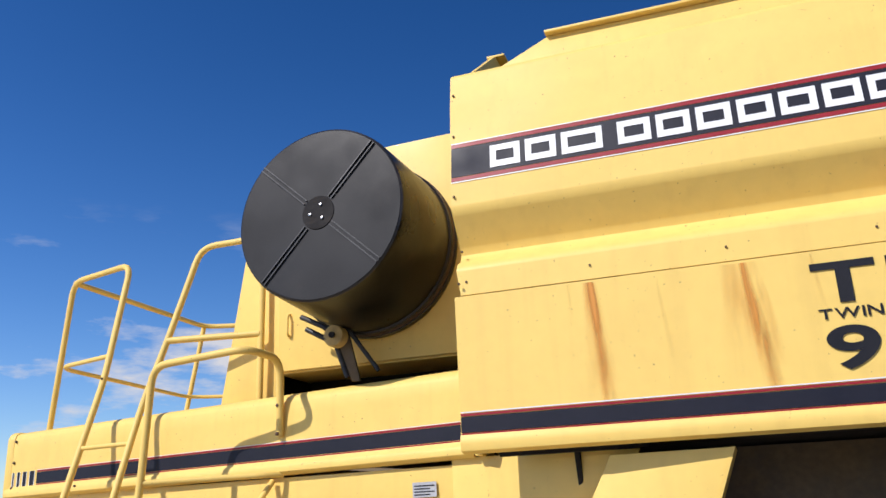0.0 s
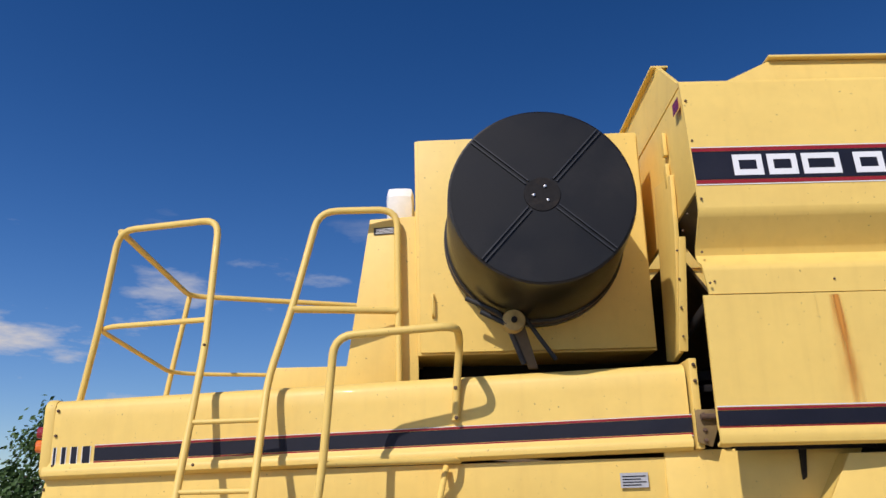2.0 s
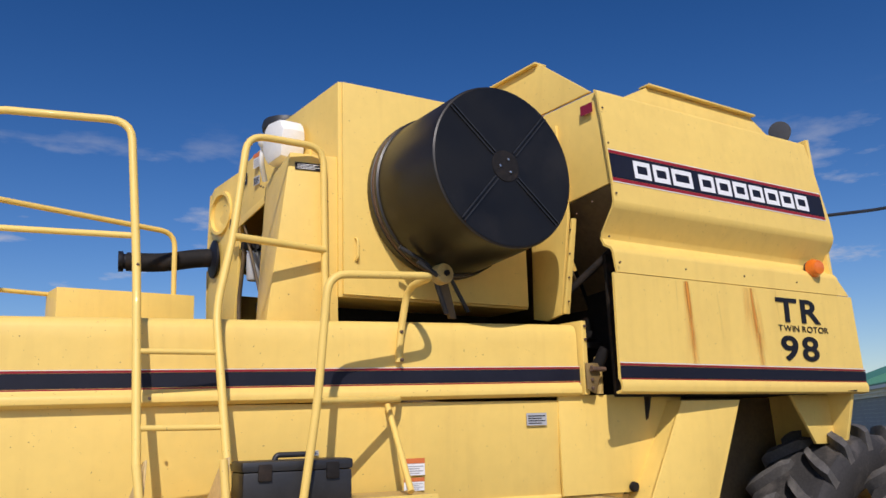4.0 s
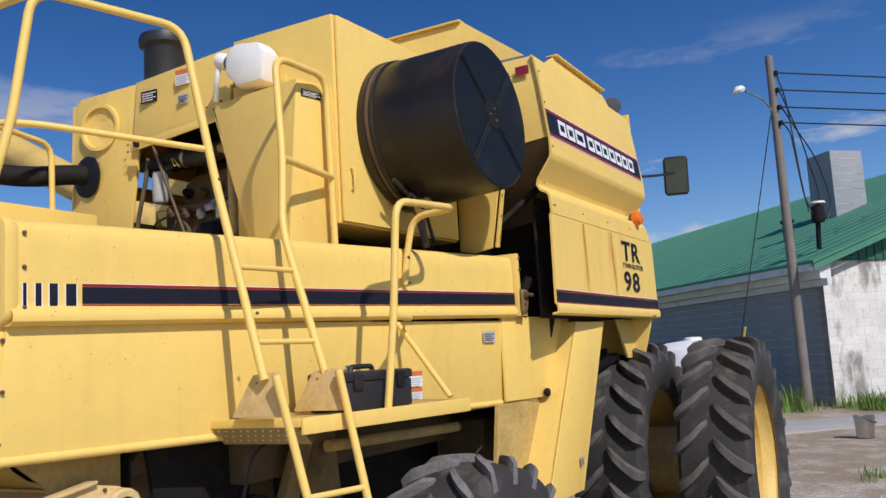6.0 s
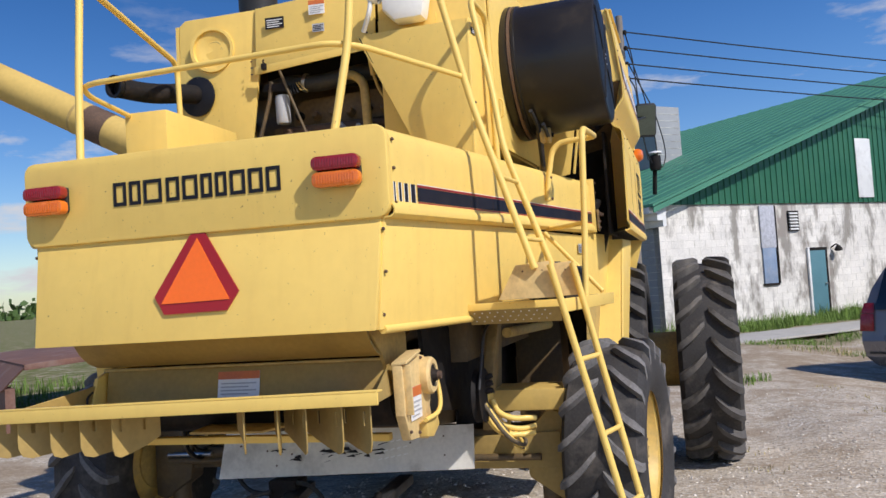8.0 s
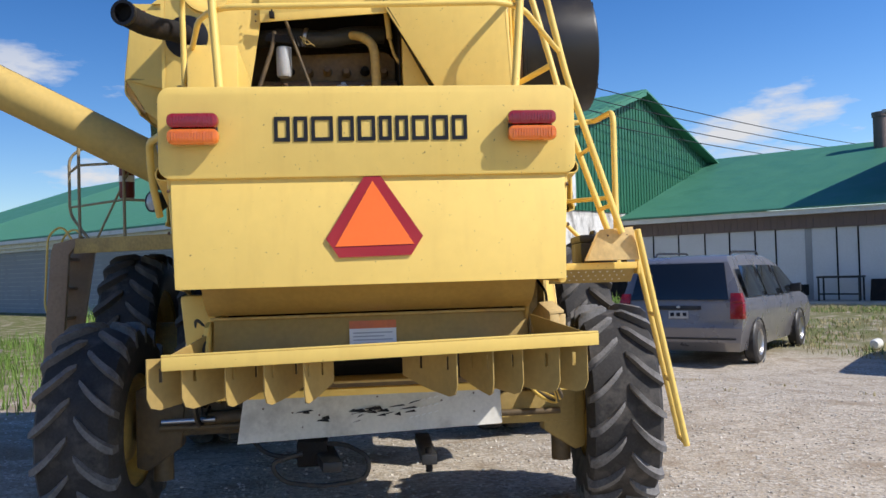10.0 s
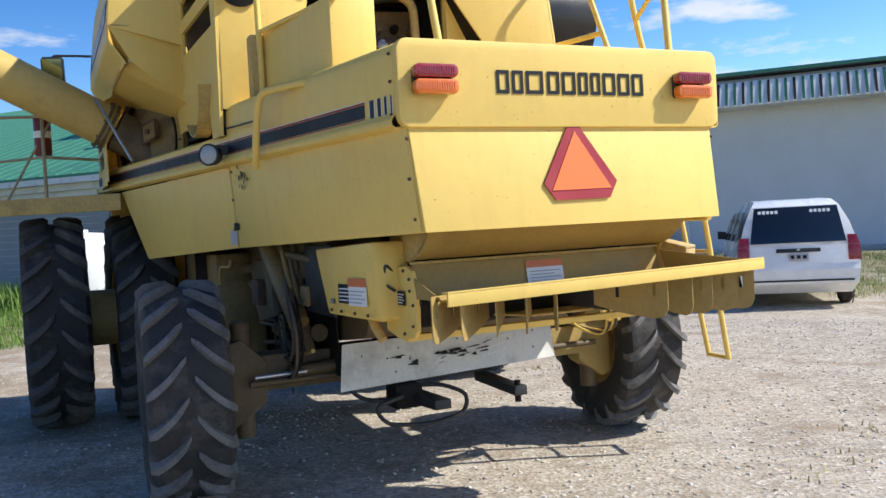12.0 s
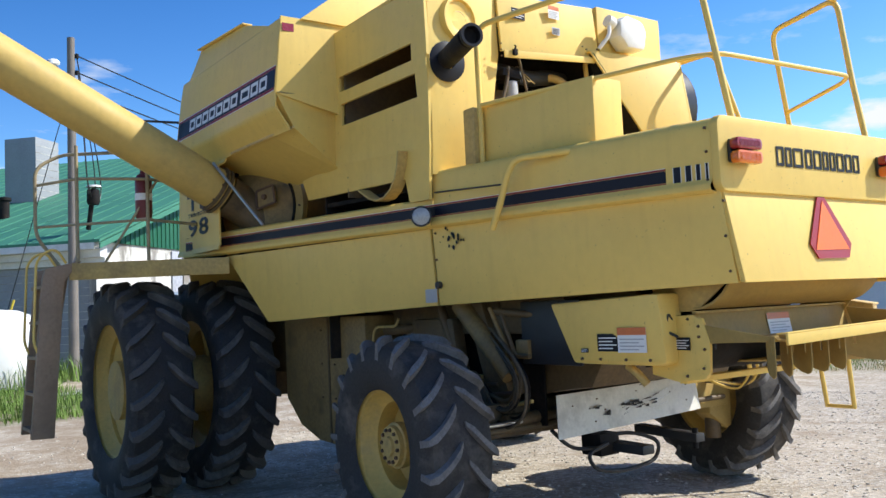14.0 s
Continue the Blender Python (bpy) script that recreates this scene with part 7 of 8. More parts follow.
# The shaded tone of this side is put into its grey block colour.
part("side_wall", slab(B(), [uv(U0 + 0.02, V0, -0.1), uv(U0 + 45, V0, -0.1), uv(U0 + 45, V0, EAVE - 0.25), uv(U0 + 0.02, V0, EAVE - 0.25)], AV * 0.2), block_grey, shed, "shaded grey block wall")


def course_line(z):
    bm = B()
    slab(bm, [uv(U0 + 0.02, V0 - 0.004, z), uv(U0 + 45, V0 - 0.004, z), uv(U0 + 45, V0 - 0.004, z + 0.012), uv(U0 + 0.02, V0 - 0.004, z + 0.012)], AV * 0.003)
    return bm


for k in range(1, 15):
    part("mortar_joint", course_line(0.2 * k), mortar, shed)
# green gable with standing ribs
def gable_z(v):
    return EAVE + (RIDGE_Z - EAVE) * (1 - abs(v - RIDGE_V) / (RIDGE_V - V0))


part("gable_siding", slab(B(), [uv(U0 - 0.03, V0 - 0.2, EAVE - 0.02), uv(U0 - 0.03, 34.5, EAVE - 0.02), uv(U0 - 0.03, 35.2, EAVE + 0.05), uv(U0 - 0.03, RIDGE_V, RIDGE_Z), uv(U0 - 0.03, V0 - 0.2, EAVE + 0.05)], AU * 0.06), siding_green, shed)
v = V0 + 0.1
while v < 30:
    part("siding_rib", slab(B(), [uv(U0 - 0.03, v, EAVE - 0.02), uv(U0 - 0.03, v + 0.05, EAVE - 0.02), uv(U0 - 0.03, v + 0.05, gable_z(v) - 0.02), uv(U0 - 0.03, v, gable_z(v) - 0.02)], -AU * 0.025), siding_green, shed)
    v += 0.23
for a, b in ((V0 - 0.55, RIDGE_V), (35.8, RIDGE_V)):
    za = EAVE - 0.10
    pts = [uv(U0 - 0.45, a, za), uv(U0 - 0.45, b, RIDGE_Z + 0.06), uv(U0 + 46, b, RIDGE_Z + 0.06), uv(U0 + 46, a, za)]
    rf = part("roof", slab(B(), pts, (0, 0, 0.07)), roof_green, shed, "green ribbed sheet metal roof")
    if a < 20:
        for k in range(60):
            u = U0 - 0.3 + 0.6 * k
            part("roof_rib", slab(B(), [uv(u, a, za + 0.07), uv(u + 0.04, a, za + 0.07), uv(u + 0.04, b, RIDGE_Z + 0.13), uv(u, b, RIDGE_Z + 0.13)], (0, 0, 0.02)), roof_green, rf)
part("roof_edge", slab(B(), [uv(U0 - 0.47, V0 - 0.55, EAVE - 0.12), uv(U0 - 0.47, RIDGE_V, RIDGE_Z + 0.05), uv(U0 - 0.47, RIDGE_V, RIDGE_Z - 0.12), uv(U0 - 0.47, V0 - 0.55, EAVE - 0.26)], AU * 0.03), roof_green, shed)
for k, (d, z0, z1) in enumerate(((0.55, EAVE - 0.26, EAVE - 0.10), (0.30, EAVE - 0.44, EAVE - 0.26), (0.12, EAVE - 0.60, EAVE - 0.44))):
    part("eave_trim", slab(B(), [uv(U0 - 0.3, V0 - d, z0), uv(U0 + 45, V0 - d, z0), uv(U0 + 45, V0 - d, z1), uv(U0 - 0.3, V0 - d, z1)], AV * (d - 0.002)), trim_white, shed)


def on_gable(name, v0, v1, z0, z1, material, lift=0.03, depth=0.05, label="", parent=None):
    return part(name, slab(B(), [uv(U0 - lift, v0, z0), uv(U0 - lift, v1, z0), uv(U0 - lift, v1, z1), uv(U0 - lift, v0, z1)], AU * depth), material, parent or shed, label, 0.006)


door = on_gable("door", 14.42, 15.08, 0.02, 1.96, door_teal, 0.045, 0.05, "teal painted plank door")
on_gable("door_frame", 14.34, 14.42, 0.0, 2.05, trim_white, 0.05, 0.06, parent=door)
on_gable("door_frame", 15.08, 15.16, 0.0, 2.05, iron_and_shade_black, 0.05, 0.06, parent=door)
on_gable("door_frame", 14.42, 15.08, 1.96, 2.05, iron_and_shade_black, 0.05, 0.06, parent=door)
part("door_knob", lathe(B(), [(0, 0), (0.03, 0), (0.03, 0.05), (0, 0.06)], axis_pose(uv(U0 - 0.05, 15.0, 0.98), -AU), 10), steel, door)
win = on_gable("window_board", 12.52, 13.10, 2.10, 3.30, mat("osb_board", (0.42, 0.43, 0.47), 0.8, vary=0.35, scale=12, fine=30, bump=0.1), 0.035, 0.04, "boarded window opening")
on_gable("blue_board", 12.54, 13.06, 1.10, 2.10, board_blue, 0.035, 0.04, parent=win)
on_gable("window_edge", 13.10, 13.16, 1.08, 3.30, iron_and_shade_black, 0.04, 0.05, parent=win)
on_gable("window_edge", 12.50, 13.12, 1.04, 1.10, iron_and_shade_black, 0.04, 0.05, parent=win)
vent = on_gable("wall_vent", 13.66, 14.10, 2.56, 3.14, iron_and_shade_black, 0.03, 0.03, "louvred wall vent")
for k in range(6):
    z = 2.60 + 0.09 * k
    part("vent_slat", slab(B(), [uv(U0 - 0.03, 13.68, z), uv(U0 - 0.03, 14.02, z), uv(U0 - 0.08, 14.02, z - 0.015), uv(U0 - 0.08, 13.68, z - 0.015)], (0, 0, 0.04)), trim_white, vent)
on_gable("skylight_panel", 16.78, 17.48, 3.50, 5.32, trim_white, 0.075, 0.03, "white translucent wall panel")
on_gable("garage_opening", 18.6, 21.0, 0.0, 2.30, iron_and_shade_black, 0.03, 0.02)
on_gable("opening_frame", 18.45, 18.6, 0.0, 2.4, trim_white, 0.05, 0.05)
lampb = part("wall_lamp", lathe(B(), [(0, 0), (0.05, 0.0), (0.11, 0.10), (0.11, 0.16), (0, 0.18)], axis_pose(uv(U0 - 0.18, 15.5, 2.08), (0, 0, -1)), 14), iron_and_shade_black, shed)
part("lamp_arm", tube(B(), [uv(U0, 15.4, 2.02), uv(U0 - 0.15, 15.45, 2.12), uv(U0 - 0.18, 15.5, 2.08)], 0.02), iron_and_shade_black, lampb)
# block chimney
part("chimney", slab(B(), [uv(19.61, 13.85, 4.4), uv(19.61, 15.02, 4.4), uv(20.75, 15.02, 4.4), uv(20.75, 13.85, 4.4)], (0, 0, 3.0)), block_grey, shed, "grey concrete block chimney", 0.01)
for k in range(8):
    part("chimney_joint", slab(B(), [uv(19.603, 13.85, 5.45 + 0.24 * k), uv(19.603, 15.02, 5.45 + 0.24 * k), uv(19.603, 15.02, 5.465 + 0.24 * k), uv(19.603, 13.85, 5.465 + 0.24 * k)], AU * 0.004), mortar, shed)
part("roof_vent", lathe(B(), [(0.15, 0), (0.15, 0.7), (0.2, 0.72), (0.2, 0.8), (0, 0.85)], Matrix.Translation(uv(19.0, 11.6, 4.3)), 16), iron_and_shade_black, shed)

# low wing with white doors
wing = thing("workshop_wing", uv(9, 21), "low workshop wing with white sliding doors and green roof", "building")
part("wing_wall", slab(B(), [uv(5.0, 21, -0.1), uv(14.15, 21, -0.1), uv(14.15, 21, 2.45), uv(5.0, 21, 2.45)], AV * 0.2), panel_white, wing)
for u in (5.9, 6.55, 7.35, 8.5, 9.2, 10.1, 11.0, 12.0, 13.0):
    part("door_joint", slab(B(), [uv(u, 20.985, 0), uv(u + (0.22 if u == 7.35 else 0.05), 20.985, 0), uv(u + (0.22 if u == 7.35 else 0.05), 20.985, 2.42), uv(u, 20.985, 2.42)], AV * 0.01), iron_and_shade_black if u != 7.35 else block_grey, wing)
part("fascia", slab(B(), [uv(4.9, 20.9, 2.42), uv(14.15, 20.9, 2.42), uv(14.15, 20.9, 2.88), uv(4.9, 20.9, 2.88)], AV * 0.08), fascia_brown, wing)
for k in range(40):
    u = 4.95 + 0.23 * k
    part("fascia_rib", slab(B(), [uv(u, 20.9, 2.43), uv(u + 0.05, 20.9, 2.43), uv(u + 0.05, 20.9, 2.87), uv(u, 20.9, 2.87)], -AV * 0.02), fascia_brown, wing)
part("gutter", slab(B(), [uv(4.9, 20.6, 2.88), uv(14.15, 20.6, 2.88), uv(14.15, 20.6, 3.05), uv(4.9, 20.6, 3.05)], AV * 0.3), trim_white, wing)
part("wing_roof", slab(B(), [uv(4.9, 20.5, 3.06), uv(14.6, 20.5, 3.06), uv(14.6, 29.7, 6.05), uv(4.9, 29.7, 6.05)], (0, 0, 0.06)), roof_green, wing)
part("stove_pipe", lathe(B(), [(0.28, 0), (0.28, 1.3), (0.32, 1.32), (0.32, 1.5), (0, 1.55)], Matrix.Translation(uv(7.0, 28.6, 5.6)), 18), fascia_brown, wing)

# tall grey garage block
garage = thing("grey_garage_building", uv(0, 21), "tall grey block garage with a white door and striped canopy", "building")
part("garage_wall", slab(B(), [uv(2.95, 20.95, -0.1), uv(4.95, 20.95, -0.1), uv(4.95, 20.95, 5.85), uv(2.95, 20.95, 5.85)], AV * 9), garage_grey, garage, "grey concrete block wall", 0.01)
for k in range(1, 29):
    part("block_joint", slab(B(), [uv(2.95, 20.944, 0.2 * k), uv(4.95, 20.944, 0.2 * k), uv(4.95, 20.944, 0.2 * k + 0.012), uv(2.95, 20.944, 0.2 * k + 0.012)], AV * 0.004), block_grey, garage)
part("garage_front", slab(B(), [uv(-26, 21.3, -0.1), uv(2.95, 21.3, -0.1), uv(2.95, 21.3, 5.8), uv(-26, 21.3, 5.8)], AV * 9), panel_white, garage, "pale shaded garage door wall")
part("door_post", slab(B(), [uv(2.80, 20.96, 0), uv(2.95, 20.96, 0), uv(2.95, 20.96, 4.75), uv(2.80, 20.96, 4.75)], AV * 0.35), trim_white, garage)
part("garage_roof", slab(B(), [uv(-26, 20.8, 5.80), uv(5.05, 20.8, 5.88), uv(5.05, 31, 5.88), uv(-26, 31, 5.80)], (0, 0, 0.10)), block_grey, garage)
part("roof_trim", slab(B(), [uv(-26, 20.75, 5.78), uv(2.9, 20.75, 5.86), uv(2.9, 20.75, 5.98), uv(-26, 20.75, 5.90)], AV * 0.05), roof_green, garage)
canopy = part("canopy", slab(B(), [uv(-26, 20.2, 4.78), uv(3.35, 20.2, 4.78), uv(3.35, 20.7, 5.62), uv(-26, 20.7, 5.62)], AV * 0.05), trim_white, garage, "white and green striped sheet canopy")
for k in range(70):
    u = 3.2 - 0.26 * k
    part("canopy_stripe", slab(B(), [uv(u, 20.19, 4.82), uv(u - 0.08, 20.19, 4.82), uv(u - 0.08, 20.685, 5.60), uv(u, 20.685, 5.60)], -AV * 0.02), siding_green if k % 3 else iron_and_shade_black, canopy)
part("canopy_soffit", slab(B(), [uv(-26, 20.25, 4.76), uv(3.3, 20.25, 4.76), uv(3.3, 21.3, 4.76), uv(-26, 21.3, 4.76)], (0, 0, 0.04)), trim_white, garage)
for u in (2.27, -1.5, -5.2):
    part("door_window", slab(B(), [uv(u - 0.22, 21.29, 1.28), uv(u + 0.22, 21.29, 1.28), uv(u + 0.22, 21.29, 1.5), uv(u - 0.22, 21.29, 1.5)], -AV * 0.01), wood_grey if u > 2 else glass_dark, garage)
part("wall_pipe", tube(B(), [uv(4.4, 20.9, 0), uv(4.4, 20.9, 2.6), uv(4.4, 20.7, 2.75)], 0.06, 10), block_grey, garage)
kerb = link("concrete_apron", slab(B(), [uv(-26, 19.4, -0.05), uv(14, 19.9, -0.05), uv(14, 21, -0.05), uv(-26, 21, -0.05)], (0, 0, 0.13)), concrete, 0.02)
tagged(kerb, "pale concrete apron before the garages", "pavement", kind="structure")
slabm = link("concrete_strip", slab(B(), [uv(10.2, 4, -0.04), uv(10.2, 19.0, -0.04), uv(12.0, 19.0, -0.04), uv(12.0, 4, -0.04)], (0, 0, 0.045)), concrete, 0.01)
tagged(slabm, "worn concrete driveway strip in the gravel", "pavement", kind="structure")

# things before the wing
bar = thing("white_barrel", uv(3.75, 20.4), "white plastic barrel beside the garage wall", "barrel")
part("barrel_body", lathe(B(), [(0, 0), (0.27, 0), (0.30, 0.05), (0.30, 0.80), (0.27, 0.86), (0, 0.86)], Matrix.Translation(uv(3.75, 20.4, 0.07)), 24), white_plastic, bar)
for k in range(2):
    tbl = thing("metal_work_table", uv(6.2, 20.3), "dark steel frame table by the sliding doors", "table") if k == 0 else None
    if tbl:
        part("tabletop", slab(B(), [uv(5.65, 20.0, 0.80), uv(6.95, 20.0, 0.80), uv(6.95, 20.6, 0.80), uv(5.65, 20.6, 0.80)], (0, 0, 0.06)), black_plastic, tbl)
        for u, v_ in ((5.7, 20.05), (6.9, 20.05), (5.7, 20.55), (6.9, 20.55)):
            part("leg", tube(B(), [uv(u, v_, 0.08), uv(u, v_, 0.82)], 0.03), black_plastic, tbl)
        part("lower_bar", tube(B(), [uv(5.7, 20.05, 0.3), uv(6.9, 20.05, 0.3)], 0.025), black_plastic, tbl)
pn = thing("dark_panel", uv(5.3, 20.5), "dark sheet panel leaning by the wall", "panel")
part("sheet", slab(B(), [uv(5.05, 20.4, 0.08), uv(5.5, 20.4, 0.08), uv(5.5, 20.6, 0.75), uv(5.05, 20.6, 0.75)], AV * 0.03), iron_and_shade_black, pn)
cart = thing("hand_cart", uv(7.6, 20.2), "dark hand cart with upright handle", "cart")
part("cart_box", slab(B(), [uv(7.3, 19.9, 0.25), uv(8.0, 19.9, 0.25), uv(8.0, 20.4, 0.25), uv(7.3, 20.4, 0.25)], (0, 0, 0.35)), iron_and_shade_black, cart, bevel=0.02)
part("cart_handle", tube(B(), [uv(8.0, 20.1, 0.5), uv(8.35, 20.0, 1.15)], 0.02), iron_and_shade_black, cart)
part("cart_wheel", lathe(B(), [(0, 0), (0.16, 0), (0.16, 0.06), (0, 0.06)], axis_pose(uv(7.4, 19.88, 0.24), AV), 16), black_plastic, cart)
part("cart_wheel", lathe(B(), [(0, 0), (0.16, 0), (0.16, 0.06), (0, 0.06)], axis_pose(uv(7.9, 19.88, 0.24), AV), 16), black_plastic, cart)

# white storage tank before the grey wall
tk = thing("storage_tank", (14.6, 5.9, 0), "large white plastic storage tank standing in weeds", "tank")
part("tank_body", lathe(B(), [(0, 0), (1.0, 0), (1.05, 0.08), (1.05, 1.30), (0.98, 1.50), (0.6, 1.66), (0.2, 1.70), (0, 1.70)], Matrix.Translation((14.6, 5.9, 0)), 36), white_plastic, tk)
part("tank_lid", lathe(B(), [(0.2, 0), (0.2, 0.06), (0, 0.08)], Matrix.Translation((14.6, 5.9, 1.70)), 20), white_plastic, tk)

# ---- pole, lamp and wires ----
pole_wood = mat("weathered_pole_wood", (0.20, 0.175, 0.15), 0.85, vary=0.25, scale=3, fine=50, bump=0.15)
pole = thing("utility_pole", (16.15, 3.80, 0), "weathered grey wooden utility pole with wires", "utility pole")
part("pole_shaft", tube(B(), [(16.25, 3.80, -0.1), (16.0, 3.806, 8.36)], 0.125, 14, r_end=0.09), pole_wood, pole)
part("lamp_bracket", tube(B(), [(16.03, 3.81, 6.95), (15.75, 4.0, 7.28), (15.25, 4.30, 7.40)], 0.025, 8, 0.2), steel, pole)
part("lamp_head", lathe(B(), [(0, 0.10), (0.10, 0.08), (0.16, 0.0), (0.13, -0.06), (0, -0.08)], axis_pose((15.02, 4.42, 7.40), (-0.3, 0.2, 1)), 18), white_plastic, pole)
wire_black = mat("wire_black", (0.012, 0.012, 0.012), 0.5, vary=0.1)
WIRE_END = [(43.9, -31.4, z) for z in (8.0, 7.6, 7.15, 6.75)]
for k, z in enumerate((7.91, 7.49, 7.07, 6.69)):
    part("insulator", lathe(B(), [(0, 0), (0.05, 0.0), (0.05, 0.10), (0, 0.12)], Matrix.Translation((15.98, 3.68, z - 0.05)), 10), iron_and_shade_black, pole)
    a = Vector((15.98, 3.64, z))
    b = Vector(WIRE_END[k])
    pts = [a.lerp(b, q / 12) - Vector((0, 0, 4 * 0.5 * (q / 12) * (1 - q / 12))) for q in range(13)]
    part("wire", tube(B(), pts, 0.018, 6, 0.01, 1), wire_black, pole)
part("guy_wire", tube(B(), [(16.0, 3.90, 6.9), (16.8, 5.6, 0.05)], 0.012, 6), wire_black, pole)
part("guy_guard", tube(B(), [(16.55, 5.06, 1.95), (16.80, 5.6, 0.05)], 0.03, 8), mat("yellow_guard", (0.65, 0.48, 0.05), 0.6), pole)
mast = part("service_mast", tube(B(), [(16.95, 3.25, 3.7), (16.75, 3.18, 4.55)], 0.06, 10), iron_and_shade_black, shed)
part("weather_head", lathe(B(), [(0, 0), (0.13, 0.02), (0.16, 0.10), (0.15, 0.40), (0, 0.45)], Matrix.Translation((16.72, 3.17, 4.30)), 14), iron_and_shade_black, mast)
part("head_cap", lathe(B(), [(0.19, 0), (0.17, 0.05), (0, 0.07)], Matrix.Translation((16.70, 3.16, 4.76)), 14), trim_white, mast)
for pts in ([(0, 7.9), (0.25, 7.3), (0.38, 6.1), (0.50, 5.1), (0.62, 4.56)], [(0.05, 6.69), (0.28, 6.5), (0.38, 5.8), (0.52, 4.9), (0.78, 4.5)], [(0.05, 7.1), (0.55, 6.5), (1.05, 5.95), (1.4, 5.1), (1.45, 4.7), (1.25, 4.38), (1.08, 4.5)], [(0.05, 7.5), (0.3, 7.0), (0.6, 6.4), (0.8, 5.8), (1.02, 5.2), (1.05, 4.6)]):
    part("service_wire", tube(B(), [(15.98 + 0.76 * h, 3.68 - 0.55 * h, z) for h, z in pts], 0.016, 6, 0.35, 4), wire_black, pole)


# ---- parked vans ----
def van(name, at, heading, paint_, label, rear_glass, roof_rack, wide=1.0):
    e = thing(name, at, label, "van")
    M = Matrix.Translation(at) @ Matrix.Rotation(heading, 4, "Z") @ Matrix.Diagonal((1, wide, 1, 1))

    def half(z):
        t = [(0.2, 0.86), (0.42, 0.96), (0.70, 0.99), (0.98, 0.98), (1.35, 0.87), (1.62, 0.74), (1.76, 0.62)]
        for (a, wa), (b, wb) in zip(t, t[1:]):
            if z <= b:
                return wa + (wb - wa) * (z - a) / (b - a)
        return t[-1][1]
    prof = [(0.22, 0.24), (0.02, 0.40), (0.0, 0.62), (0.03, 0.72), (0.06, 1.0), (0.16, 1.36), (0.30, 1.64), (0.50, 1.73), (1.6, 1.76), (2.7, 1.72), (3.2, 1.58), (4.05, 1.08), (4.75, 0.92), (5.0, 0.72), (5.02, 0.42), (4.85, 0.24)]
    bm = B()
    L_ = [bm.verts.new(M @ Vector((x, half(z), z))) for x, z in prof]
    R_ = [bm.verts.new(M @ Vector((x, -half(z), z))) for x, z in prof]
    n = len(prof)
    for i in range(n):
        j = (i + 1) % n
        bm.faces.new((L_[i], L_[j], R_[j], R_[i]))
    bm.faces.new(L_[::-1])
    bm.faces.new(R_)
    bmesh.ops.triangulate(bm, faces=[f for f in bm.faces if len(f.verts) > 4])
    body = part("van_body", bm, paint_, e, bevel=0.035)

    def pane(nm, pts, m_, off, parent=body):
        n_ = (Vector(pts[1]) - Vector(pts[0])).cross(Vector(pts[2]) - Vector(pts[0])).normalized()
        return part(nm, slab(B(), [M @ (Vector(p) + n_ * off) for p in pts], M.to_3x3() @ (n_ * 0.006)), m_, parent, bevel=0.003)
    pane("rear_window", [(0.050, -0.78, 1.05), (0.050, 0.78, 1.05), (0.245, 0.68, 1.62), (0.245, -0.68, 1.62)][::-1], glass_dark, 0.012)
    for s in (1, -1):
        w = [(0.42, 1.08), (1.55, 1.06), (1.55, 1.56), (0.55, 1.56)]
        for q in ([(0.40, 1.08), (1.50, 1.06), (1.50, 1.56), (0.55, 1.56)], [(1.58, 1.06), (2.60, 1.04), (2.50, 1.55), (1.58, 1.56)], [(2.68, 1.04), (3.85, 1.06), (3.15, 1.50), (2.60, 1.55)]):
            pts = [(x, s * half(z), z) for x, z in q]
            pane("side_window", pts if s < 0 else pts[::-1], glass_dark, 0.034)
        for za, xa, zb, xb in ((0.76, 0.035, 1.0, 0.06), (1.003, 0.061, 1.15, 0.10)):
            pts = [(xa, s * 0.80, za), (xa, s * (half(za) + 0.01), za), (xb, s * (half(zb) + 0.01), zb), (xb, s * 0.80, zb)]
            pane("tail_light", pts[::-1] if s > 0 else pts, lens_red, 0.014)
            pts = [(xa - 0.02, s * half(za), za), (xa + 0.12, s * half(za), za), (xb + 0.12, s * half(zb), zb), (xb - 0.02, s * half(zb), zb)]
            pane("tail_light", pts if s < 0 else pts[::-1], lens_red, 0.012)
        bm = slab(B(), [M @ Vector((3.35, s * 0.95, 1.05)), M @ Vector((3.35, s * 1.15, 1.06)), M @ Vector((3.35, s * 1.15, 1.22)), M @ Vector((3.35, s * 0.97, 1.20))], M.to_3x3() @ Vector((0.1, 0, 0)))
        part("side_mirror", bm, black_plastic, body, bevel=0.02)
        for x in (1.0, 4.05):
            q = M @ axis_pose((x, s * 0.80, 0.335), (0, s, 0))
            wh = part("wheel", lathe(B(), [(0.10, 0.0), (0.30, 0.0), (0.335, 0.03), (0.335, 0.17), (0.30, 0.20), (0.21, 0.20)], q, 28), rubber, e)
            part("wheel_rim", lathe(B(), [(0.215, 0.195), (0.20, 0.17), (0.08, 0.18), (0, 0.19)], q, 20), steel, wh)
            part("wheel_arch", lathe(B(), [(0.37, 0.175), (0.385, 0.195), (0.40, 0.175)], q, 28, True), black_plastic, body)
    pane("bumper_gap", [(0.016, -0.88, 0.44), (0.016, 0.88, 0.44), (0.012, 0.88, 0.47), (0.012, -0.88, 0.47)][::-1], black_plastic, 0.004)
    pane("garnish", [(0.032, -0.36, 0.90), (0.032, 0.36, 0.90), (0.045, 0.36, 0.96), (0.045, -0.36, 0.96)][::-1], black_plastic, 0.014)
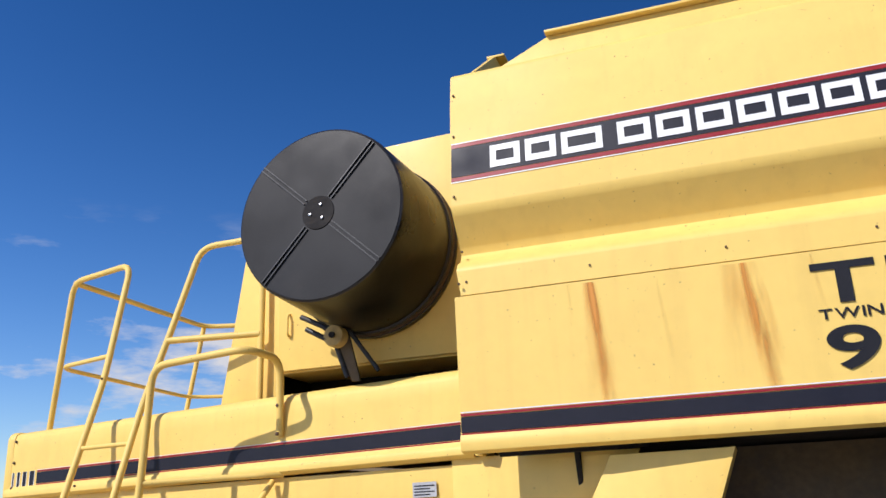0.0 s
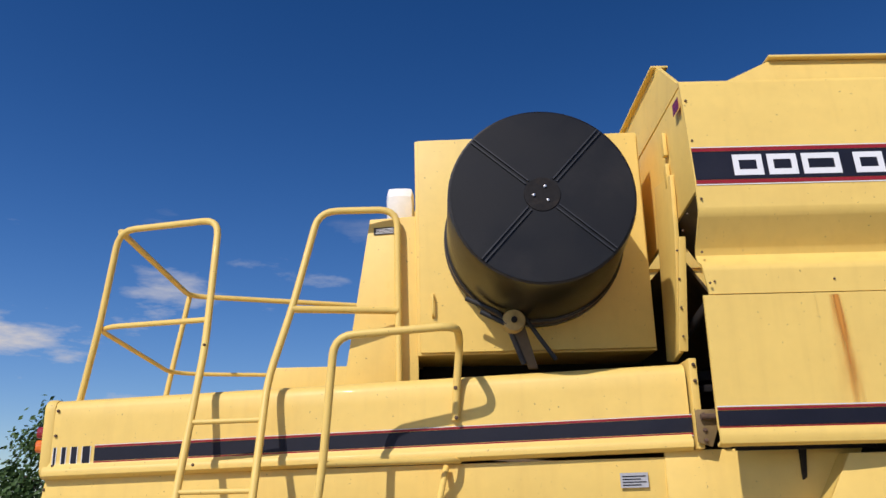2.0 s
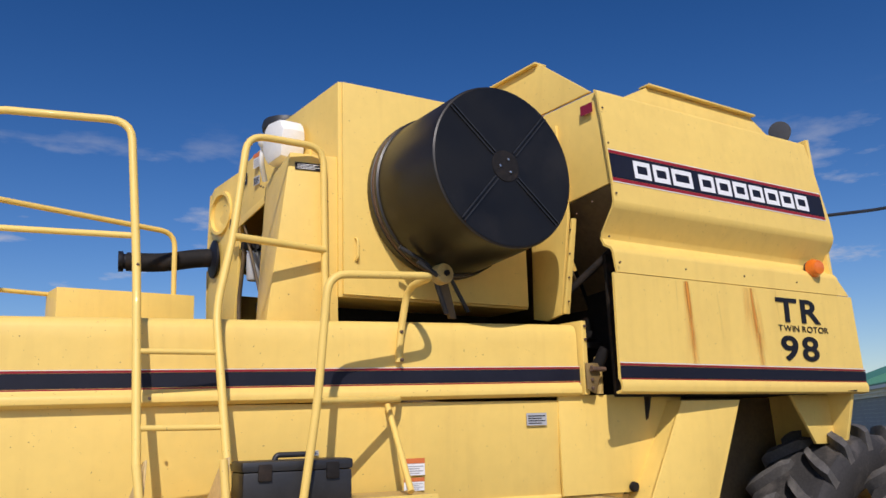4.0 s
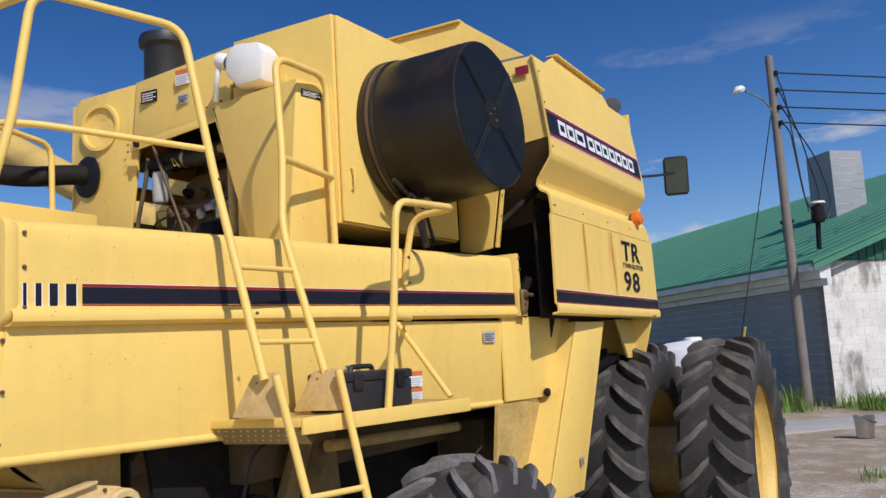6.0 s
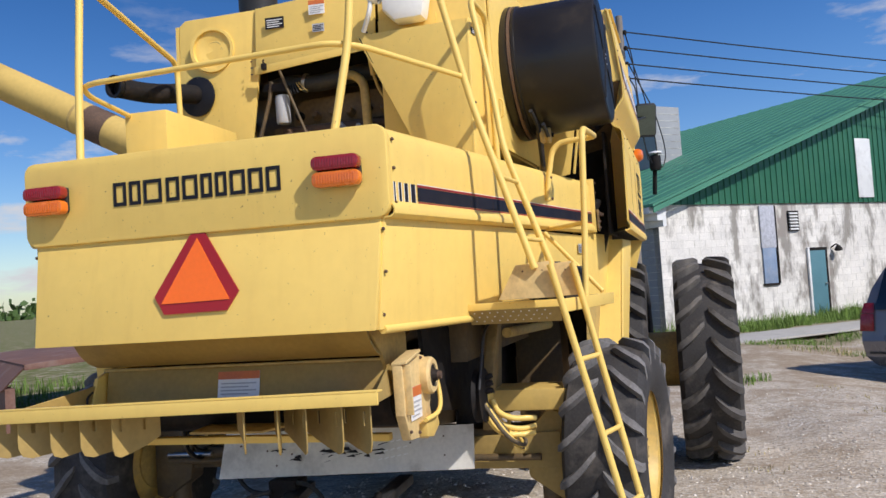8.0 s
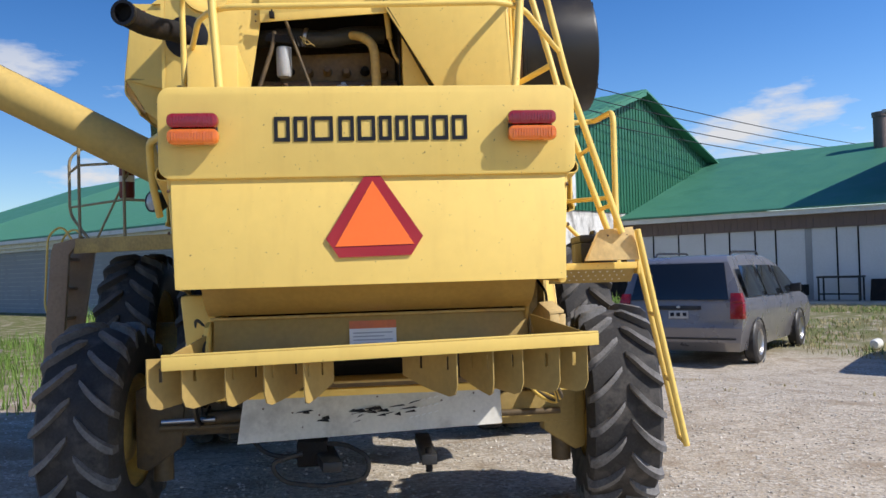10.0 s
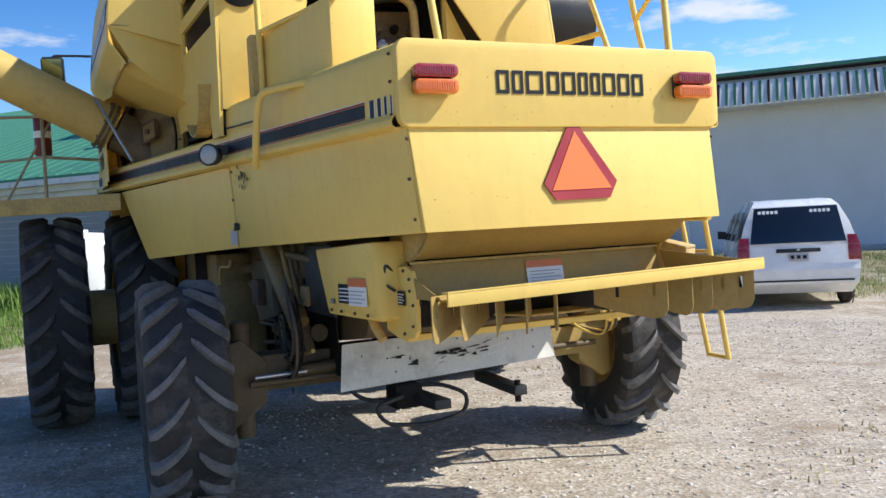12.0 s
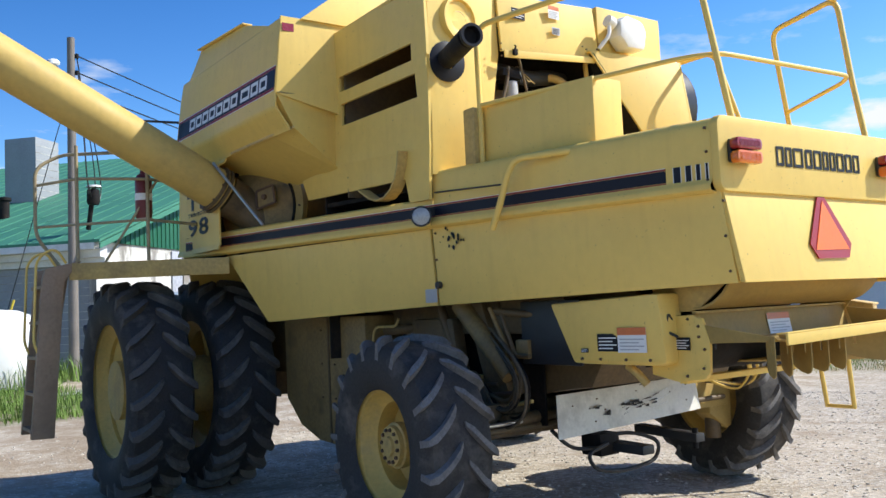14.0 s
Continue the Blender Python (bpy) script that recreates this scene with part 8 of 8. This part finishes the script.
    pl = pane("number_plate", [(0.030, -0.16, 0.765), (0.030, 0.16, 0.765), (0.036, 0.16, 0.885), (0.036, -0.16, 0.885)][::-1], decal_grey, 0.012)
    for k in range(3):
        y = 0.10 - 0.10 * k
        pane("plate_bar", [(0.031, y - 0.03, 0.80), (0.031, y + 0.03, 0.80), (0.035, y + 0.03, 0.855), (0.035, y - 0.03, 0.855)][::-1], decal_navy, 0.020)
    part("wiper", tube(B(), [M @ Vector((0.09, 0.0, 1.05)), M @ Vector((0.12, 0.45, 1.10))], 0.010, 6), black_plastic, body)
    part("emblem", lathe(B(), [(0, 0.012), (0.03, 0.008), (0.035, 0)], M @ axis_pose((0.028, 0, 0.935), (-1, 0, 0)), 14), steel, body)
    if rear_glass:
        for y, w_ in ((0.46, 0.34), (-0.40, 0.32)):
            for k in range(5):
                pane("window_writing", [(0.247, y - w_ / 2 + 0.07 * k, 1.505), (0.247, y - w_ / 2 + 0.07 * k + 0.05, 1.505), (0.265, y - w_ / 2 + 0.07 * k + 0.05, 1.555), (0.265, y - w_ / 2 + 0.07 * k, 1.555)][::-1], decal_white, 0.055)
    if roof_rack:
        for s in (1, -1):
            part("roof_rail", tube(B(), [M @ Vector(p) for p in ((0.8, s * 0.62, 1.74), (0.9, s * 0.62, 1.80), (2.4, s * 0.62, 1.80), (2.5, s * 0.62, 1.74))], 0.018, 8), black_plastic, body)
    return e


van_white = mat("white_car_paint", (0.78, 0.78, 0.76), 0.25, vary=0.03, scale=3, fine=30, bump=0.0, coat=0.6)
van_grey = mat("grey_car_paint", (0.20, 0.19, 0.195), 0.3, 0.3, vary=0.05, scale=3, fine=30, bump=0.0, coat=0.6)
van("white_van", (3.05, -4.1, -0.215), radians(-40), van_white, "white minivan parked on the gravel", True, False, 0.91)
van("grey_van", (6.0, -0.41, -0.215), radians(-40), van_grey, "dusty grey minivan parked on the gravel", False, True)

# ---- small things ----
bk = thing("bucket", (9.9, 2.27, 0), "dented galvanised bucket on the gravel", "bucket")
part("bucket_body", lathe(B(), [(0, 0.01), (0.13, 0.0), (0.16, 0.33), (0.17, 0.34), (0.155, 0.335), (0.125, 0.02), (0, 0.02)], Matrix.Translation((9.9, 2.27, 0)), 24), steel, bk)
part("bucket_handle", tube(B(), [(9.74, 2.27, 0.32), (9.74, 2.15, 0.25), (9.9, 2.08, 0.22), (10.06, 2.15, 0.25), (10.06, 2.27, 0.32)], 0.006), iron_and_shade_black, bk)
rk = thing("canister", (7.4, -4.6, 0), "small white canister lying on the grass", "canister")
part("canister_body", lathe(B(), [(0, -0.2), (0.07, -0.19), (0.09, -0.1), (0.09, 0.12), (0.05, 0.2), (0, 0.22)], axis_pose((7.4, -4.6, -0.12), (0.7, -0.7, 0)), 16), white_plastic, rk)
tr = thing("rusty_wagon_bed", (4.6, 12.6, 0), "rusty brown steel wagon bed beside the yard", "wagon")
WM = Matrix.Translation((4.6, 12.9, 0)) @ Matrix.Rotation(radians(-40), 4, "Z")
part("wagon_deck", slab(B(), [WM @ Vector(p) for p in ((-0.3, -2.4, 0.80), (1.8, -2.4, 0.92), (1.8, 2.4, 0.92), (-0.3, 2.4, 0.80))], (0, 0, 0.08)), rust_brown, tr, bevel=0.01)
part("wagon_side", slab(B(), [WM @ Vector(p) for p in ((-0.6, -2.4, 0.55), (-0.6, 2.4, 0.55), (-0.3, 2.4, 0.85), (-0.3, -2.4, 0.85))], (0.04, 0, 0)), rust_brown, tr)
for y in (-2.2, -0.8, 0.8, 2.2):
    part("wagon_leg", slab(B(), [WM @ Vector(p) for p in ((-0.55, y - 0.25, 0.0), (-0.55, y + 0.25, 0.0), (-0.55, y + 0.25, 0.58), (-0.55, y - 0.25, 0.58))], WM.to_3x3() @ Vector((0.12, 0, 0))), rust_brown, tr)
part("wagon_plate", slab(B(), [WM @ Vector(p) for p in ((-0.62, -1.75, 0.56), (-0.62, -1.35, 0.56), (-0.60, -1.35, 0.68), (-0.60, -1.75, 0.68))], (-0.01, 0, 0)), decal_grey, tr)
plt = thing("lumber_pile", (9.5, 11.6, 0), "stack of weathered boards and pallets in the grass", "lumber")
for k in range(7):
    part("board", slab(B(), [Vector((8.4, 11.0 + 0.2 * k, 0.06 + 0.10 * (k % 4))), Vector((10.6, 11.5 + 0.2 * k, 0.06 + 0.10 * (k % 4))), Vector((10.55, 11.66 + 0.2 * k, 0.06 + 0.10 * (k % 4))), Vector((8.35, 11.16 + 0.2 * k, 0.06 + 0.10 * (k % 4)))], (0, 0, 0.06)), wood_grey, plt)
red_m = mat("red_implement_paint", (0.40, 0.03, 0.025), 0.5, vary=0.2)
im = thing("red_implement", (12.5, 12.8, 0), "red farm implement frame standing in the grass", "farm implement")
for a, b in (((11, 12.0, 0.5), (14.5, 13.6, 0.55)), ((11, 12.0, 0.5), (11.2, 12.9, 0.9)), ((12, 12.5, 0.5), (12.2, 13.4, 1.0)), ((13, 13.0, 0.5), (13.2, 13.9, 1.0)), ((11.3, 12.1, 0.1), (11.5, 12.3, 0.6)), ((13.5, 13.2, 0.1), (13.6, 13.3, 0.6)), ((11.2, 12.9, 0.9), (13.2, 13.9, 1.0))):
    part("frame_tube", tube(B(), [a, b], 0.06, 8), red_m, im)


# ---- plants ----
leaf_green = mat("leaf_green", (0.065, 0.115, 0.030), 0.6, vary=0.35, scale=0.8, fine=6, bump=0.0, spec=0.3)
grass_mat = mat("grass_green", (0.15, 0.235, 0.05), 0.7, vary=0.4, scale=0.9, fine=8, bump=0.0, spec=0.2)
straw_mat = mat("dry_grass", (0.44, 0.37, 0.19), 0.8, vary=0.3, scale=1.2, fine=8, bump=0.0, spec=0.2)
bark = mat("bark", (0.11, 0.085, 0.06), 0.9, vary=0.3, scale=5, fine=40, bump=0.3)


def blades(name, spots, material, label, category):
    """Tufts of bent grass blades, in one mesh; spots are (x, y, height, spread, count)."""
    verts, faces = [], []
    rnd = random.Random(5)
    for x, y, h, sp, n in spots:
        for _ in range(n):
            a, r = rnd.uniform(0, math.tau), sp * math.sqrt(rnd.random())
            bx, by = x + r * math.cos(a), y + r * math.sin(a)
            z = ground_height(bx, by) - 0.01
            hh = h * rnd.uniform(0.5, 1.15)
            d = rnd.uniform(0, math.tau)
            lean = hh * rnd.uniform(0.15, 0.7)
            w = 0.006 + 0.012 * hh
            px, py = -math.sin(d) * w, math.cos(d) * w
            mx, my = bx + math.cos(d) * lean * 0.35, by + math.sin(d) * lean * 0.35
            tx, ty = bx + math.cos(d) * lean, by + math.sin(d) * lean
            i = len(verts)
            verts += [(bx - px, by - py, z), (bx + px, by + py, z), (mx + px * 0.7, my + py * 0.7, z + hh * 0.6), (mx - px * 0.7, my - py * 0.7, z + hh * 0.6), (tx, ty, z + hh)]
            faces += [(i, i + 1, i + 2, i + 3), (i + 3, i + 2, i + 4)]
    me = bpy.data.meshes.new(name)
    me.from_pydata(verts, [], faces)
    me.materials.append(material)
    return tagged(new(name, me), label, category, kind="stuff")


rnd = random.Random(3)
spots = []
for _ in range(900):
    p = uv(rnd.uniform(12.5, 14.1), rnd.uniform(8.6, 18.5))
    spots.append((p.x, p.y, (0.07 + 0.36 * rnd.random() ** 2) * (1 + 0.7 * smooth_noise(p.x, p.y, 0.8, 2)), 0.25, 14))
for _ in range(500):
    p = uv(rnd.uniform(13.5, 24), rnd.uniform(4.0, 8.6))
    spots.append((p.x, p.y, rnd.uniform(0.2, 0.7), 0.35, 14))
for _ in range(120):
    p = uv(rnd.gauss(9.75, 0.2), rnd.uniform(7, 16))
    spots.append((p.x, p.y, rnd.uniform(0.06, 0.14), 0.22, 14))
for _ in range(5):
    spots.append((5.9 + rnd.gauss(0, 0.25), 1.95 + rnd.gauss(0, 0.15), 0.14, 0.15, 16))
blades("tall_grass", spots, grass_mat, "tall green weeds along the building walls", "grass")
spots = []
for _ in range(2600):
    p = uv(rnd.uniform(-8, 9), rnd.uniform(6.8, 19.2))
    if smooth_noise(p.x, p.y, 0.5, 9) > -0.15:
        spots.append((p.x, p.y, rnd.uniform(0.05, 0.15), 0.25, 9))
for _ in range(60):
    x, y = rnd.uniform(-4, 6), rnd.uniform(-1.5, 3.2)
    if smooth_noise(x, y, 0.6, 4) > 0.1:
        spots.append((x, y, 0.05, 0.18, 14))
blades("dry_grass", spots, straw_mat, "short dry grass in the gravel", "grass")
spots = []
for _ in range(2400):
    p = uv(rnd.uniform(-8, 9), rnd.uniform(7.2, 19.2))
    if smooth_noise(p.x, p.y, 0.5, 9) > 0.0:
        spots.append((p.x, p.y, rnd.uniform(0.05, 0.14), 0.25, 9))
for _ in range(700):
    spots.append((rnd.uniform(6.9, 15), rnd.uniform(4.8, 9.5), rnd.uniform(0.08, 0.22), 0.35, 12))
for _ in range(700):
    spots.append((rnd.uniform(3, 14), rnd.uniform(7.8, 16), rnd.uniform(0.08, 0.35), 0.35, 10))
blades("green_grass", spots, grass_mat, "green grass at the edge of the yard", "grass")

# loose stones on the gravel
verts, faces = [], []
rnd = random.Random(8)
for _ in range(22000):
    x, y = rnd.uniform(-5.5, 5), rnd.uniform(-3.5, 8.5)
    if rnd.random() < 0.4:
        x, y = rnd.uniform(-4.5, 2), rnd.uniform(-2.5, 5.5)
    s = 0.004 + 0.014 * rnd.random() ** 4
    z = ground_height(x, y) - 0.001
    i = len(verts)
    turn, flat = rnd.uniform(0, math.tau), rnd.uniform(0.55, 1.0)
    for r, dz in ((1.0, 0.0), (0.95, 0.35), (0.55, 0.62)):
        for k in range(5):
            a = turn + k * math.tau / 5
            q = s * r * rnd.uniform(0.85, 1.15)
            verts.append((x + q * math.cos(a), y + q * flat * math.sin(a), z + s * dz * rnd.uniform(0.85, 1.1)))
    for k in range(5):
        n = (k + 1) % 5
        faces += [(i + k, i + n, i + 5 + n, i + 5 + k), (i + 5 + k, i + 5 + n, i + 10 + n, i + 10 + k)]
    faces.append(tuple(range(i + 10, i + 15)))
me = bpy.data.meshes.new("loose_stones")
me.from_pydata(verts, [], faces)
me.materials.append(mat("gravel_stone", (0.55, 0.495, 0.415), 0.9, vary=0.25, scale=12, fine=60, bump=0.1, pieces=0.4))
tagged(new("loose_stones", me), "loose pale gravel stones on the yard", "gravel", kind="stuff")


def tree(at, height, spread, seed, label):
    e = thing("tree", at, label, "tree", "trees beyond the yard")
    r = random.Random(seed)
    base = Vector(at)
    bm = B()
    tube(bm, [base + Vector((0, 0, -0.2)), base + Vector((0.1, 0.1, height * 0.35)), base + Vector((0.0, 0.2, height * 0.8))], height * 0.03, 10, 0.5, 4, height * 0.008)
    tips = []
    for k in range(12):
        a, h = r.uniform(0, math.tau), height * r.uniform(0.3, 0.72)
        p = base + Vector((0, 0.1, h))
        q = p + Vector((math.cos(a) * spread * r.uniform(0.5, 0.95), math.sin(a) * spread * r.uniform(0.5, 0.95), height * r.uniform(0.05, 0.22)))
        tube(bm, [p, p.lerp(q, 0.5) + Vector((0, 0, 0.2)), q], height * 0.010, 6, 0.3, 3, height * 0.003)
        tips += [q, p.lerp(q, 0.6)]
    tips.append(base + Vector((0, 0, height * 0.9)))
    part("trunk", bm, bark, e)
    verts, faces = [], []
    for t in tips:
        for _ in range(230):
            d = Vector((r.gauss(0, 1), r.gauss(0, 1), r.gauss(0, 0.75))) * spread * 0.21
            c = t + d
            n = Vector((r.gauss(0, 1), r.gauss(0, 1), r.gauss(0.4, 1))).normalized()
            s = n.orthogonal().normalized() * r.uniform(0.07, 0.15)
            u = n.cross(s)
            i = len(verts)
            verts += [c - s, c - u * 0.6, c + s, c + u * 0.6]
            faces.append((i, i + 1, i + 2, i + 3))
    me = bpy.data.meshes.new("crown")
    me.from_pydata(verts, [], faces)
    me.materials.append(leaf_green)
    c = new("crown", me)
    c.parent = e
    c.matrix_parent_inverse = e.matrix_basis.inverted()
    return e


tree((-25.6, 38.3, 0), 6.5, 2.0, 1, "leafy green tree beyond the yard")
tree((-30.0, 37.0, 0), 4.3, 2.4, 2, "leafy green tree beyond the yard")
tree((-24.6, 39.0, 0), 7.7, 1.1, 3, "slender green tree beyond the yard")
tree((-17.9, 36.3, 0), 6.4, 2.1, 4, "leafy green tree beyond the yard")
tree((-13.6, 37.6, 0), 6.6, 2.1, 6, "leafy green tree beyond the yard")

# far woods on the horizon
verts, faces = [], []
rnd = random.Random(12)
for _ in range(5200):
    a = rnd.uniform(radians(10), radians(130))
    d = rnd.uniform(430, 470)
    h = 8.5 + 2.5 * noise.noise(Vector((a * 9, 0, 0))) + rnd.uniform(-1, 1)
    c = Vector((d * math.cos(a), d * math.sin(a), rnd.uniform(0, h)))
    s = rnd.uniform(1.0, 2.4)
    i = len(verts)
    n = Vector((rnd.gauss(0, 1), rnd.gauss(0, 1), rnd.gauss(0, 0.6))).normalized()
    p = n.orthogonal().normalized() * s
    q = n.cross(p)
    verts += [c - p, c - q, c + p, c + q]
    faces.append((i, i + 1, i + 2, i + 3))
me = bpy.data.meshes.new("far_woods")
me.from_pydata(verts, [], faces)
me.materials.append(leaf_green)
tagged(new("far_woods", me), "low dark line of woods on the horizon", "woods", kind="stuff")

# ---- wall blocks of the gable, laid last ----
bm = slab(B(), [Vector((0, -0.195, -0.095)), Vector((0, 0.195, -0.095)), Vector((0, 0.195, 0.095)), Vector((0, -0.195, 0.095))], (0.005, 0, 0))
bmesh.ops.recalc_face_normals(bm, faces=bm.faces)
BLOCK = bpy.data.meshes.new("block")
bm.to_mesh(BLOCK)
bm.free()
BLOCK.materials.append(block_white)
OPEN = ((14.34, 15.16, 0, 2.06), (12.45, 13.2, 1.0, 3.4), (13.6, 14.15, 2.5, 3.2), (18.4, 21.1, 0, 2.4))
yaw_block = math.atan2(AV.y, AV.x) - math.pi / 2
rest = B()
count = 0
for row in range(17):
    z = 0.0 + 0.2 * row + 0.1
    if z > EAVE - 0.1:
        continue
    k = 0
    v = V0 + (0.2 if row % 2 else 0.4) - 0.2
    if row % 2 == 0:
        slab(rest, [uv(U0 + 0.02, V0, z - 0.095), uv(U0 + 0.02, V0 + 0.195, z - 0.095), uv(U0 + 0.02, V0 + 0.195, z + 0.095), uv(U0 + 0.02, V0, z + 0.095)], -AU * 0.005)
    while v < 21:
        vc = v + 0.2
        v += 0.4
        if any(a < vc + 0.19 and vc - 0.19 < b and c < z + 0.09 and z - 0.09 < d for a, b, c, d in OPEN):
            continue
        jit = 0.002 * math.sin(vc * 37 + row * 11)
        if count < 300 and vc < 16.2:
            o = new("block", BLOCK)
            o.parent = shed
            o.matrix_parent_inverse = shed.matrix_basis.inverted()
            o.matrix_basis = Matrix.Translation(uv(U0 + 0.02 + jit, vc, z)) @ Matrix.Rotation(yaw_block, 4, "Z")
            count += 1
        else:
            slab(rest, [uv(U0 + 0.02 + jit, vc - 0.195, z - 0.095), uv(U0 + 0.02 + jit, vc + 0.195, z - 0.095), uv(U0 + 0.02 + jit, vc + 0.195, z + 0.095), uv(U0 + 0.02 + jit, vc - 0.195, z + 0.095)], -AU * 0.005)
part("block_rest", rest, block_white, shed)["kind"] = "stuff"
